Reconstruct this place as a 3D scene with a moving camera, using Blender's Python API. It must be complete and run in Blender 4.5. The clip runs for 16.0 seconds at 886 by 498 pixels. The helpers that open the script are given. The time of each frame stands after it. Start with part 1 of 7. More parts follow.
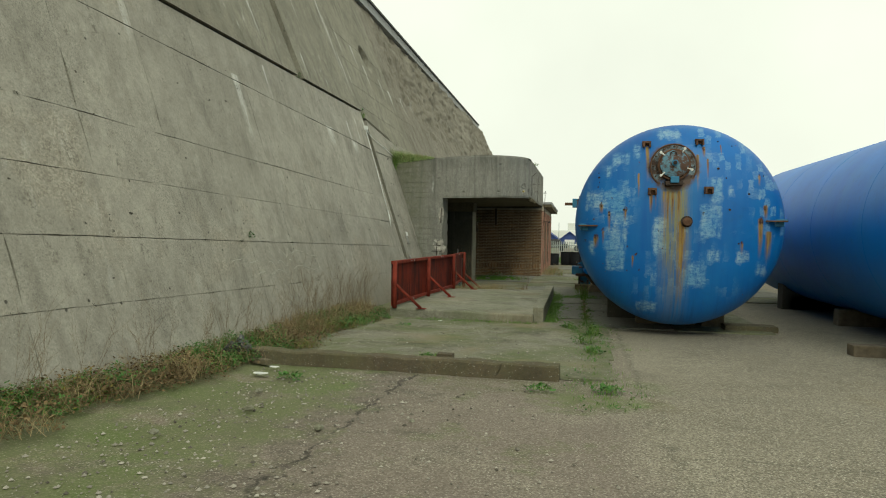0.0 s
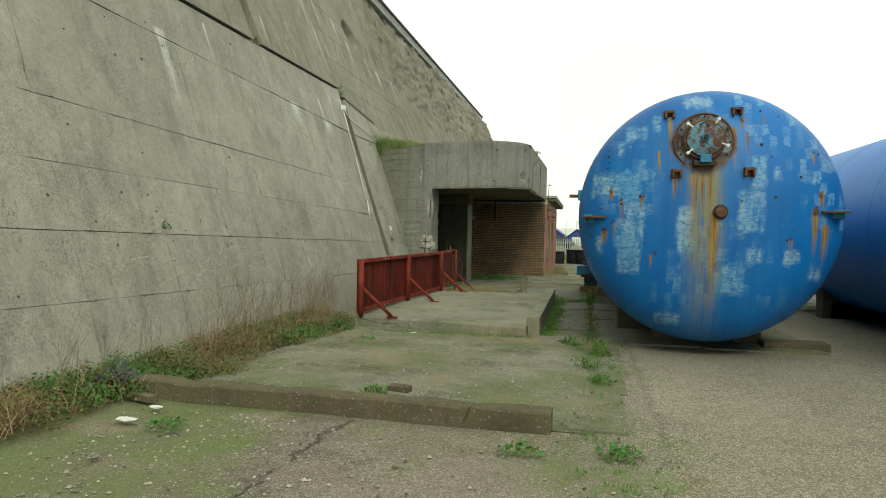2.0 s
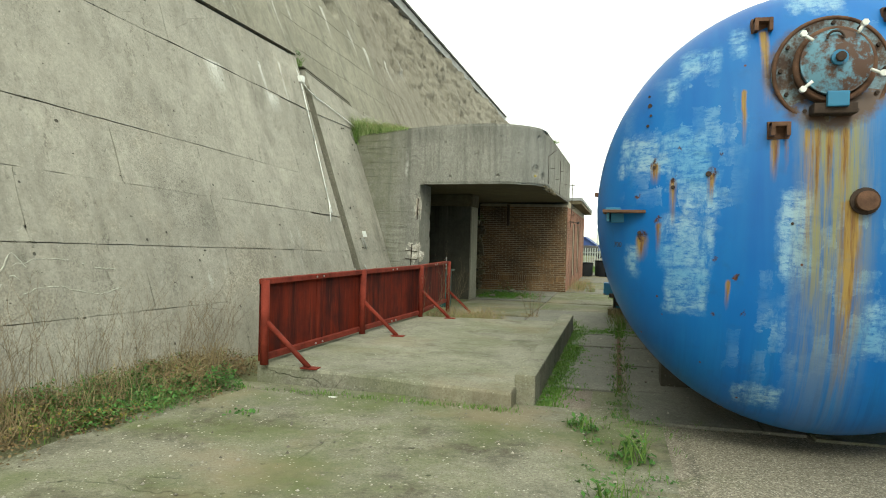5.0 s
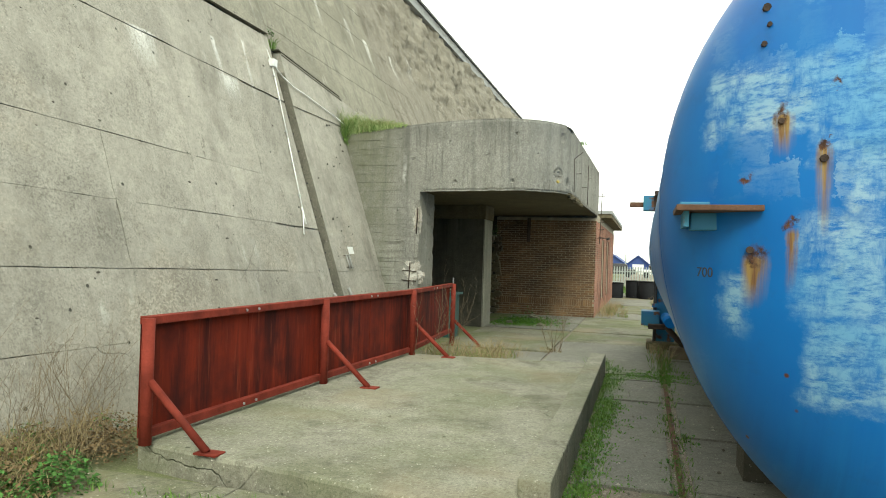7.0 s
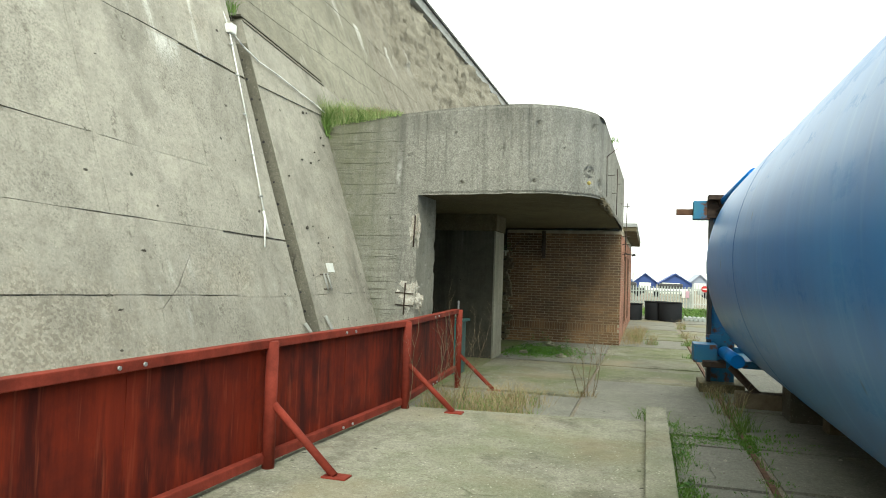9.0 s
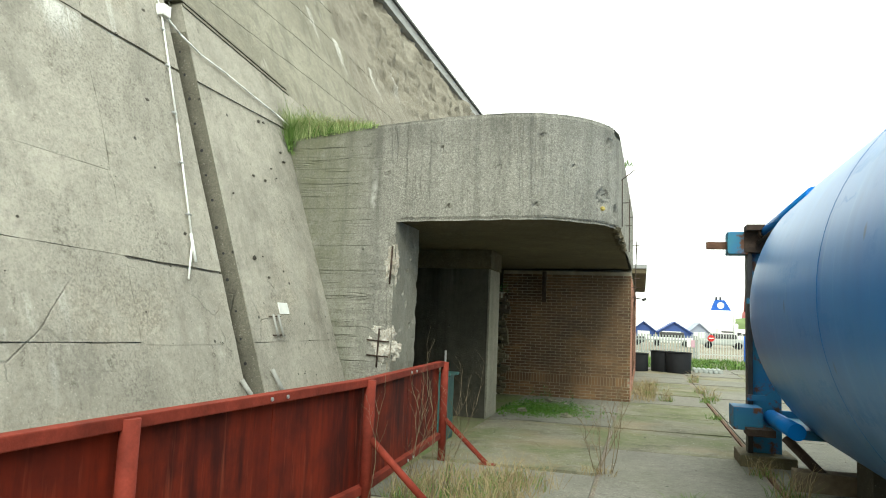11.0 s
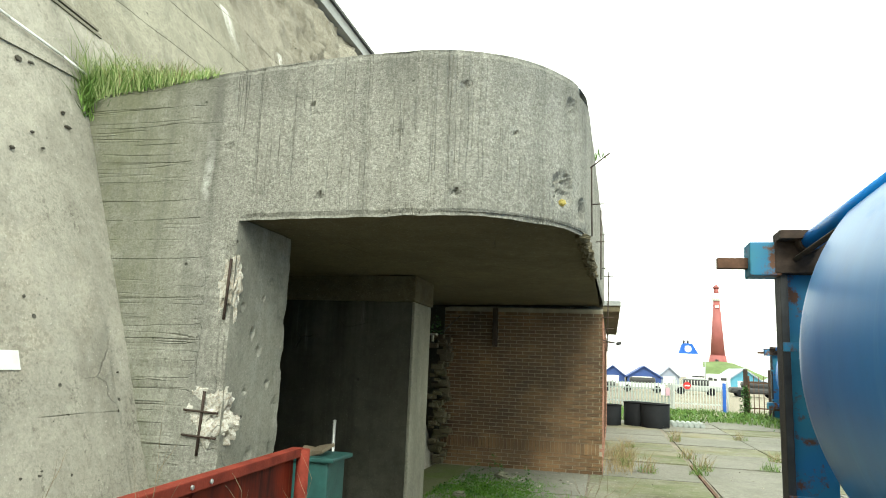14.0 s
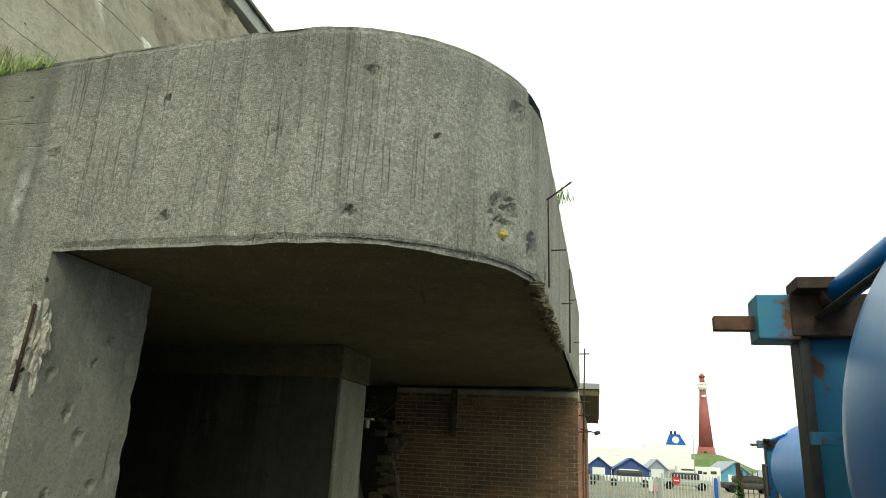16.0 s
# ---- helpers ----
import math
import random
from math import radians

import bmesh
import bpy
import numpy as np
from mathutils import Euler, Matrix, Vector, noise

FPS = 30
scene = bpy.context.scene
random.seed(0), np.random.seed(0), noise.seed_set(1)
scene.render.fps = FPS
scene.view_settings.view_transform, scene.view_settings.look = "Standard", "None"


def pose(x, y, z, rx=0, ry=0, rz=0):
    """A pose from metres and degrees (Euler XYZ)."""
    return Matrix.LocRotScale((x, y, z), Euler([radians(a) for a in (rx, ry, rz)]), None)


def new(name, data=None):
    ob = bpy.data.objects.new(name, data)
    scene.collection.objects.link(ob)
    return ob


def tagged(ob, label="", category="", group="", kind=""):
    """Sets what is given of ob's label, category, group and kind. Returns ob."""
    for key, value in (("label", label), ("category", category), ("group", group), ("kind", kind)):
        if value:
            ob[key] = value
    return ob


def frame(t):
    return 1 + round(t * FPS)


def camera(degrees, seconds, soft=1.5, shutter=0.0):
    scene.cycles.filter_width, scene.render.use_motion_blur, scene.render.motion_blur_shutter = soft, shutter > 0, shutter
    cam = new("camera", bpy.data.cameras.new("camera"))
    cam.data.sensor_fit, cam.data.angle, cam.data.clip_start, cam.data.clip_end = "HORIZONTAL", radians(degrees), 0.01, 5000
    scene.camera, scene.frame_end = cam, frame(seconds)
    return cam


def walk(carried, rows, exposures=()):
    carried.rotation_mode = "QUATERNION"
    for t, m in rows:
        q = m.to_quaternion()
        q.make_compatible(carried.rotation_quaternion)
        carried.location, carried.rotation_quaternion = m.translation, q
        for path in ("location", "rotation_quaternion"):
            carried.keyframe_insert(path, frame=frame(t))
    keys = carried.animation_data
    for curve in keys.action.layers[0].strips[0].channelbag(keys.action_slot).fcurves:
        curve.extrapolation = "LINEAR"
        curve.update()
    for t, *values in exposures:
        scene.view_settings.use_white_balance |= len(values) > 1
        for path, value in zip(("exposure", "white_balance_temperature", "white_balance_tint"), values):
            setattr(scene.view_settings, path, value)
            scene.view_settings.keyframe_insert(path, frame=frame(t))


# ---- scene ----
cam = camera(66.3, 16.0, soft=1.0)
METRES, EYE, TILT, LEAN, TURN = 17.6, 1.5, 0.0, 0.0, 11.1
ROWS = [
    (0.0, 0.0, 0.0, 0.0, 0.02, -1.27, -0.89),
    (0.5, 0.0078, 0.0268, -0.002, 0.23, -1.41, -0.92),
    (1.0, 0.0136, 0.057, -0.0026, 0.35, -1.45, -1.01),
    (1.5, 0.0217, 0.0919, -0.0032, 0.41, -1.5, -1.1),
    (2.0, 0.0287, 0.1282, -0.003, 0.67, -1.52, -1.19),
    (2.5, 0.0384, 0.1639, -0.0036, 0.79, -1.52, -1.28),
    (3.0, 0.0454, 0.1994, -0.0046, 1.1, -1.48, -1.39),
    (3.5, 0.0546, 0.2362, -0.0042, 1.31, -1.47, -1.45),
    (4.0, 0.0626, 0.2739, -0.0045, 1.82, -1.46, -1.5),
    (6.5, 0.0911, 0.4532, -0.0019, 5.25, 0.3, -1.66),
    (7.0, 0.091, 0.4872, -0.0019, 5.5, 0.47, -1.76),
    (7.5, 0.0852, 0.5228, -0.0034, 5.68, 0.76, -1.79),
    (8.0, 0.0813, 0.558, -0.0042, 5.81, 0.96, -1.84),
    (8.5, 0.0791, 0.5921, -0.0023, 5.74, 1.33, -1.87),
    (9.0, 0.0766, 0.6223, -0.0008, 5.65, 1.91, -1.88),
    (9.5, 0.079, 0.6504, -0.0026, 5.64, 2.12, -1.89),
    (10.0, 0.0777, 0.6774, -0.0038, 5.48, 3.09, -2.13),
    (12.5, 0.0839, 0.7978, 0.0031, 4.74, 8.68, -2.2),
    (13.0, 0.0902, 0.8308, 0.0053, 4.39, 8.84, -2.17),
    (13.5, 0.0952, 0.8644, 0.0033, 3.49, 9.23, -2.26),
    (14.0, 0.1032, 0.8976, 0.0046, 2.63, 9.53, -2.34),
    (14.5, 0.1119, 0.9277, 0.0072, 1.93, 10.66, -2.43),
    (15.0, 0.1197, 0.9519, 0.0079, 1.55, 12.66, -2.52),
    (15.5, 0.1236, 0.9713, 0.0072, 1.34, 15.19, -2.66),
    (16.0, 0.128, 0.9826, 0.0075, 1.22, 16.78, -2.76),
]
EXPOSURES = [(0.0, -0.1, 6750, -4), (2.0, 0.19, 6790, -5), (4.0, 0.55, 6680, -4), (6.5, 0.94, 6600, -2), (9.0, 1.07, 6440, -1), (10.5, 1.17, 6400, -1), (12.5, 1.0, 6480, -3), (13.0, 1.2, 6490, -4), (13.5, 1.27, 6500, -4), (14.3, 1.45, 6500, -4), (15.0, 1.25, 6550, -4), (16.0, 0.53, 6720, -6)]
walk(cam, [(t, pose(0, 0, EYE, TILT, LEAN, TURN) @ pose(METRES * x, METRES * y, METRES * z, 90 + pitch, roll, yaw)) for t, x, y, z, yaw, pitch, roll in ROWS], EXPOSURES)

# ---- sky and sun: thick white overcast ----
SUN_EL, SUN_AZ = radians(42), radians(165)
world = bpy.data.worlds.new("overcast_sky")
scene.world = world
world.use_nodes = True
wn, wl = world.node_tree.nodes, world.node_tree.links
sky = wn.new("ShaderNodeTexSky")
sky.sky_type, sky.sun_disc = "NISHITA", False
sky.sun_elevation, sky.sun_rotation = SUN_EL, SUN_AZ
sky.dust_density, sky.air_density = 4.0, 1.0
dull = wn.new("ShaderNodeHueSaturation")
dull.inputs["Saturation"].default_value = 0.15
wl.new(sky.outputs[0], dull.inputs["Color"])
clouds = wn.new("ShaderNodeTexNoise")
clouds.inputs["Scale"].default_value, clouds.inputs["Detail"].default_value = 2.2, 5.0
cramp = wn.new("ShaderNodeMapRange")
cramp.inputs[1].default_value, cramp.inputs[2].default_value, cramp.inputs[3].default_value, cramp.inputs[4].default_value = 0.25, 0.75, 10.5, 12.5
wl.new(clouds.outputs["Fac"], cramp.inputs[0])
deck = wn.new("ShaderNodeMix")
deck.data_type, deck.blend_type = "RGBA", "MULTIPLY"
deck.inputs[0].default_value = 1.0
deck.inputs[6].default_value = (1.0, 0.99, 0.93, 1)
wl.new(cramp.outputs[0], deck.inputs[7])
both = wn.new("ShaderNodeMix")
both.data_type = "RGBA"
both.inputs[0].default_value = 0.88
wl.new(dull.outputs[0], both.inputs[6])
wl.new(deck.outputs[2], both.inputs[7])
back = wn["Background"]
back.inputs["Strength"].default_value = 0.1
wl.new(both.outputs[2], back.inputs["Color"])

sun = new("sun", bpy.data.lights.new("sun", "SUN"))
sun.data.energy, sun.data.angle, sun.data.color = 1.1, radians(20), (1.0, 0.96, 0.88)
sun.rotation_euler = (radians(48), 0, radians(15))


# ---- material tools ----
class Mat:
    """A small builder of node materials."""

    def __init__(self, name):
        self.m = bpy.data.materials.new(name)
        self.m.use_nodes = True
        self.t = self.m.node_tree
        self.b = self.t.nodes["Principled BSDF"]
        self.co = self.t.nodes.new("ShaderNodeTexCoord").outputs["Object"]
        self.h = None

    def put(self, sock, v):
        if isinstance(v, (int, float)):
            sock.default_value = v
        elif isinstance(v, (tuple, list)):
            sock.default_value = (*v, 1) if len(v) == 3 and sock.type == "RGBA" else v
        else:
            self.t.links.new(v, sock)

    def vec(self, sx, sy, sz):
        n = self.t.nodes.new("ShaderNodeMapping")
        n.inputs["Scale"].default_value = (sx, sy, sz)
        self.t.links.new(self.co, n.inputs["Vector"])
        return n.outputs[0]

    def noise(self, scale, detail=4.0, rough=0.6, vec=None, distort=0.0):
        n = self.t.nodes.new("ShaderNodeTexNoise")
        self.put(n.inputs["Vector"], vec or self.co)
        n.inputs["Scale"].default_value, n.inputs["Detail"].default_value = scale, detail
        n.inputs["Roughness"].default_value, n.inputs["Distortion"].default_value = rough, distort
        return n.outputs["Fac"]

    def voro(self, scale, feature="F1", metric="EUCLIDEAN", vec=None, out="Distance"):
        n = self.t.nodes.new("ShaderNodeTexVoronoi")
        n.feature, n.distance = feature, metric
        self.put(n.inputs["Vector"], vec or self.co)
        n.inputs["Scale"].default_value = scale
        return n.outputs[out]

    def xyz(self):
        n = self.t.nodes.new("ShaderNodeSeparateXYZ")
        self.t.links.new(self.co, n.inputs[0])
        return n.outputs

    def rng(self, v, a, b, c=0.0, d=1.0):
        n = self.t.nodes.new("ShaderNodeMapRange")
        self.put(n.inputs[0], v)
        for i, q in enumerate((a, b, c, d)):
            n.inputs[i + 1].default_value = q
        return n.outputs[0]

    def op(self, kind, a, b=0.0):
        n = self.t.nodes.new("ShaderNodeMath")
        n.operation = kind
        self.put(n.inputs[0], a)
        self.put(n.inputs[1], b)
        return n.outputs[0]

    def mul(self, a, b):
        return self.op("MULTIPLY", a, b)

    def mix(self, f, a, b, blend="MIX"):
        n = self.t.nodes.new("ShaderNodeMix")
        n.data_type, n.blend_type = "RGBA", blend
        self.put(n.inputs[0], f)
        self.put(n.inputs[6], a)
        self.put(n.inputs[7], b)
        return n.outputs[2]

    def rand(self):
        return self.t.nodes.new("ShaderNodeObjectInfo").outputs["Random"]

    def island(self):
        return self.t.nodes.new("ShaderNodeNewGeometry").outputs["Random Per Island"]

    def done(self, color, rough=0.85, height=None, strength=0.4, dist=0.01, metal=0.0, spec=0.35, coat=0.0):
        self.b.inputs["Coat Weight"].default_value, self.b.inputs["Coat Roughness"].default_value = coat, 0.22
        self.put(self.b.inputs["Base Color"], color)
        self.put(self.b.inputs["Roughness"], rough)
        self.put(self.b.inputs["Metallic"], metal)
        self.b.inputs["Specular IOR Level"].default_value = spec
        if height is not None:
            n = self.t.nodes.new("ShaderNodeBump")
            n.inputs["Strength"].default_value, n.inputs["Distance"].default_value = strength, dist
            self.put(n.inputs["Height"], height)
            self.t.links.new(n.outputs[0], self.b.inputs["Normal"])
        return self.m


def simple(name, color, var=0.25, scale=6.0, rough=0.8, metal=0.0, bump=0.3, spec=0.35):
    """A plain surface with blotches and fine grain."""
    g = Mat(name)
    big, fine = g.noise(scale, 5), g.noise(scale * 14, 3)
    dark = tuple(c * (1 - var) for c in color)
    light = tuple(min(1, c * (1 + var)) for c in color)
    c = g.mix(g.rng(big, 0.3, 0.7), dark, light)
    c = g.mix(g.rng(fine, 0.35, 0.7, 0, 0.35), c, dark)
    return g.done(c, rough, g.op("ADD", fine, g.mul(big, 0.6)), bump, 0.006, metal, spec)


def leafmat(name, a, b):
    g = Mat(name)
    c = g.mix(g.island(), a, b)
    return g.done(c, 0.7, spec=0.2)


def concrete(name, a, b, streak=0.5, white=0.0, boards=0.0, pits=0.5, moss=0.0, tone=(0.09, 0.085, 0.07), runs=(), cracks=1.0, dirt=0.0, patchy=False, agg=0.0):
    """Weathered cast concrete: blotches, run-down streaks, aggregate, hairline cracks."""
    g = Mat(name)
    big, mid, fine = g.noise(0.35, 6, 0.65), g.noise(2.2, 6, 0.65), g.noise(45, 4, 0.7)
    c = g.mix(g.rng(big, 0.3, 0.7), a, b)
    c = g.mix(g.rng(mid, 0.35, 0.75, 0.0, 0.3), c, tuple(v * 0.6 for v in a))
    if patchy:
        c = g.mix(g.rng(g.rand(), 0, 1, 0.0, 0.22), c, tuple(v * 0.62 for v in a))
    run = g.noise(1.0, 5, 0.65, g.vec(2.6, 2.6, 0.16))
    c = g.mix(g.mul(g.rng(run, 0.5, 0.75), streak), c, tone)
    run2 = g.noise(1.0, 4, 0.6, g.vec(5.5, 5.5, 0.22))
    if white:
        pale = g.mul(g.rng(run2, 0.6, 0.7), g.rng(g.noise(0.45, 2), 0.5, 0.6))
        c = g.mix(g.mul(pale, white), c, (0.72, 0.72, 0.68))
    X, Y, Z = g.xyz()
    if runs:
        wob0 = g.op("SUBTRACT", g.noise(1.0, 4, 0.6, g.vec(1, 5, 0.8)), 0.5)
        ragged = g.rng(g.noise(1.0, 5, 0.75, g.vec(1, 24, 2.0)), 0.32, 0.52)
        lime = None
        for y0, w, top, long in runs:
            dy = g.op("ABSOLUTE", g.op("SUBTRACT", g.op("ADD", Y, g.mul(wob0, 0.25)), y0))
            m = g.mul(g.mul(g.rng(dy, w, w * 0.3), g.rng(Z, top - long, top)), g.rng(Z, top + 0.03, top))
            lime = m if lime is None else g.op("MAXIMUM", lime, m)
        c = g.mix(g.rng(g.mul(lime, ragged), 0.05, 0.85, 0, 0.72), c, (0.78, 0.78, 0.74))
    if patchy:
        worn = g.rng(g.noise(0.42, 6, 0.7), 0.52, 0.6)
        grain = g.voro(48, out="Color")
        c = g.mix(g.mul(worn, 0.25), c, (0.4, 0.345, 0.26))
        c = g.mix(g.mul(worn, g.rng(grain, 0.56, 0.72, 0, 0.25)), c, (0.6, 0.56, 0.48))
        c = g.mix(g.mul(worn, g.rng(grain, 0.45, 0.3, 0, 0.32)), c, (0.14, 0.12, 0.09))
    stain = g.noise(1.5, 6, 0.7, g.vec(1.0, 1.0, 0.6))
    c = g.mix(g.rng(stain, 0.52, 0.72, 0, 0.34), c, tone)
    rough_skin = g.noise(17, 5, 0.8)
    c = g.mix(g.rng(rough_skin, 0.5, 0.68, 0, 0.5 * pits), c, tone)
    thin = g.rng(g.noise(1.0, 3, 0.6, g.vec(22, 22, 0.45)), 0.6, 0.7)
    c = g.mix(g.mul(g.mul(thin, g.rng(mid, 0.42, 0.6)), 0.32 * streak), c, tone)
    speck = g.voro(42)
    c = g.mix(g.mul(g.rng(speck, 0.1, 0.3, 0.75 * pits, 0.0), g.rng(g.noise(25, 1), 0.5, 0.6)), c, (0.62, 0.6, 0.52))
    if agg:
        agg = g.mul(g.rng(g.xyz()[0], -4.5, -4.0, 0.4, 1.0), agg)
        pebble = g.voro(85, out="Color")
        bed = g.voro(85, "DISTANCE_TO_EDGE")
        c = g.mix(g.mul(g.rng(pebble, 0.56, 0.74, 0, 0.55), agg), c, (0.6, 0.58, 0.52))
        c = g.mix(g.mul(g.rng(pebble, 0.46, 0.3, 0, 0.6), agg), c, (0.075, 0.07, 0.06))
        c = g.mix(g.mul(g.rng(bed, 0.09, 0.0, 0, 0.55), agg), c, (0.06, 0.057, 0.048))
    bare = g.rng(g.noise(0.55, 6, 0.7), 0.46, 0.6, 0.55, 1.5) if patchy else 1.0
    c = g.mix(g.mul(g.rng(fine, 0.47, 0.7, 0.0, 0.85 * pits), bare), c, tone)
    grit = g.noise(130, 2, 0.6)
    c = g.mix(g.mul(g.rng(grit, 0.5, 0.7, 0.0, 0.6 * pits), bare), c, tuple(v * 0.45 for v in a))
    c = g.mix(g.rng(g.noise(7, 6, 0.75), 0.45, 0.75, 0, 0.5), c, tuple(v * 0.55 for v in a))
    hole = g.rng(g.voro(3.0), 0.04, 0.06, 1.0, 0.0)
    c = g.mix(g.mul(hole, 0.8), c, (0.03, 0.03, 0.025))
    bug = g.mul(g.rng(g.voro(13), 0.07, 0.11, 1.0, 0.0), g.rng(g.noise(2.4, 3), 0.5, 0.58))
    c = g.mix(g.mul(bug, 0.6 * pits), c, (0.05, 0.047, 0.038))
    if patchy:
        rows = g.mul(g.rng(g.noise(1.0, 3, 0.6, g.vec(5, 5, 0.35)), 0.6, 0.68), g.rng(g.noise(22, 4, 0.75), 0.5, 0.58))
        c = g.mix(g.mul(rows, 0.55), c, (0.08, 0.074, 0.058))
    wob = g.noise(1.3, 4)
    crackv = g.t.nodes.new("ShaderNodeMix")
    crackv.data_type, crackv.blend_type = "RGBA", "LINEAR_LIGHT"
    crackv.inputs[0].default_value = 0.25
    g.put(crackv.inputs[6], g.co)
    g.put(crackv.inputs[7], wob)
    crack = g.rng(g.voro(0.6, "DISTANCE_TO_EDGE", vec=crackv.outputs[2]), 0.0, 0.006, 1.0, 0.0)
    crack = g.mul(crack, g.rng(g.noise(0.9, 3), 0.56, 0.64))
    crack = g.mul(crack, cracks)
    c = g.mix(g.mul(crack, 0.5), c, (0.035, 0.033, 0.028))
    h = g.op("ADD", g.op("ADD", g.mul(fine, 0.5), g.mul(mid, 0.5)), g.mul(rough_skin, 0.5))
    if boards:
        h = g.op("ADD", h, g.mul(g.rng(bed, 0.0, 0.3, 0, 0.5), agg))
    h = g.op("SUBTRACT", h, g.mul(g.op("ADD", g.op("ADD", hole, g.mul(bug, 0.5)), crack), 1.2))
    if boards:
        side = g.rng(X, -4.25, -4.4)
        up = g.noise(1.0, 2, 0.5, g.vec(13.0, 13.0, 0.15))
        flatb = g.noise(1.0, 2, 0.5, g.vec(0.35, 0.35, 11.0))
        bd = g.op("ADD", g.mul(up, g.op("SUBTRACT", 1.0, side)), g.mul(flatb, side))
        line = g.rng(g.op("ABSOLUTE", g.op("SUBTRACT", bd, 0.5)), 0.0, 0.022, 1.0, 0.0)
        line = g.mul(line, g.rng(g.noise(1.3, 3), 0.42, 0.6))
        h = g.op("ADD", g.op("SUBTRACT", h, g.mul(line, 1.0)), g.mul(bd, boards))
        c = g.mix(g.mul(line, 0.16), c, tone)
        lap = g.op("FRACT", g.op("ADD", g.mul(Z, 6.4), g.mul(g.noise(0.7, 3), 0.5)))
        lap = g.mul(g.rng(g.op("ABSOLUTE", g.op("SUBTRACT", lap, 0.5)), 0.47, 0.495), g.rng(g.noise(1.0, 4, 0.6, g.vec(2.2, 2.2, 5)), 0.48, 0.58))
        lap = g.mul(lap, side)
        c = g.mix(g.mul(lap, 0.55), c, (0.05, 0.048, 0.038))
        h = g.op("SUBTRACT", h, g.mul(lap, 1.5))
        # darker grey blotches on the porch face beside the bunker wall
        side_grey = g.mul(side, g.rng(g.noise(1.0, 5, 0.65, g.vec(1.2, 1.2, 0.8)), 0.34, 0.58))
        c = g.mix(g.mul(side_grey, 0.42), c, (0.13, 0.132, 0.105))
        wx0 = g.op("ADD", X, g.mul(g.op("SUBTRACT", g.noise(1.5, 4), 0.5), 0.12))
        post = g.mul(g.rng(g.op("ABSOLUTE", g.op("ADD", wx0, 4.33)), 0.13, 0.02), g.rng(Z, 2.5, 2.9))
        c = g.mix(g.mul(post, 0.42), c, (0.07, 0.068, 0.055))
        weep = g.mul(g.mul(g.rng(g.op("ABSOLUTE", g.op("ADD", wx0, 4.36)), 0.05, 0.01), g.rng(Z, 2.68, 2.85)), g.rng(Z, 3.45, 2.95))
        c = g.mix(g.mul(g.mul(weep, g.rng(g.noise(9, 4, 0.7), 0.35, 0.55)), 0.7), c, (0.62, 0.62, 0.58))
        crown = g.mul(g.rng(Z, 3.35, 3.8), g.rng(g.noise(1.0, 5, 0.7, g.vec(3, 3, 0.8)), 0.36, 0.6))
        c = g.mix(g.mul(crown, 0.5), c, (0.1, 0.1, 0.088))
        green = g.mul(g.rng(X, -4.3, -5.0), g.rng(g.noise(1.1, 6, 0.7), 0.35, 0.6))
        c = g.mix(g.mul(green, 0.6), c, (0.11, 0.115, 0.055))
        wet = g.rng(g.noise(1.0, 5, 0.65, g.vec(4.5, 4.5, 0.3)), 0.5, 0.66)
        c = g.mix(g.mul(wet, 0.4), c, (0.085, 0.085, 0.075))
    if moss:
        mz = g.mul(g.rng(g.noise(0.8, 6, 0.7), 0.42, 0.62), moss)
        c = g.mix(mz, c, (0.105, 0.125, 0.045))
    if dirt:
        dk = g.mul(g.rng(g.noise(1.2, 7, 0.75), 0.5, 0.64), g.rng(g.noise(6, 5, 0.75), 0.38, 0.56))
        c = g.mix(g.mul(dk, 0.75 * dirt), c, (0.07, 0.06, 0.042))
        chips = g.mul(g.rng(g.voro(26), 0.12, 0.22, 1, 0), g.rng(g.noise(9, 2), 0.52, 0.6))
        c = g.mix(g.mul(chips, 0.85 * dirt), c, (0.58, 0.55, 0.47))
        tan = g.rng(g.noise(0.55, 5, 0.65), 0.52, 0.66)
        c = g.mix(g.mul(tan, 0.5 * dirt), c, (0.27, 0.215, 0.14))
    return g.done(c, 0.9, h, 0.8, 0.014, spec=0.25)


M_WALL = concrete("wall_concrete", (0.35, 0.331, 0.28), (0.465, 0.441, 0.378), 0.45, 0.32, pits=0.62, cracks=0.45, patchy=True, runs=((10.9, 0.14, 4.2, 1.3), (15.2, 0.3, 3.97, 0.5), (16.72, 0.08, 4.35, 0.75), (17.48, 0.07, 4.55, 1.0), (16.85, 0.3, 3.84, 0.36), (12.3, 0.06, 4.7, 0.9), (8.1, 0.08, 4.7, 0.7)))
M_WALL_UP = concrete("upper_wall_concrete", (0.24, 0.225, 0.175), (0.36, 0.345, 0.275), 0.8, 0.5, pits=0.8, cracks=0.4, runs=((11.3, 0.1, 7.6, 2.4), (12.6, 0.06, 6.2, 1.0), (15.6, 0.07, 7.9, 1.4), (14.75, 0.06, 5.6, 0.6), (17.9, 0.12, 8.6, 3.4), (18.05, 0.06, 6.5, 1.6), (20.9, 0.1, 7.5, 0.9), (21.6, 0.12, 7.0, 0.9), (23.2, 0.1, 6.9, 0.8), (24.2, 0.14, 6.7, 0.9), (19.6, 0.08, 7.6, 0.8)))
M_PORCH = concrete("porch_concrete", (0.31, 0.304, 0.268), (0.43, 0.422, 0.378), 0.55, 0.15, boards=0.5, pits=0.85, agg=0.42)
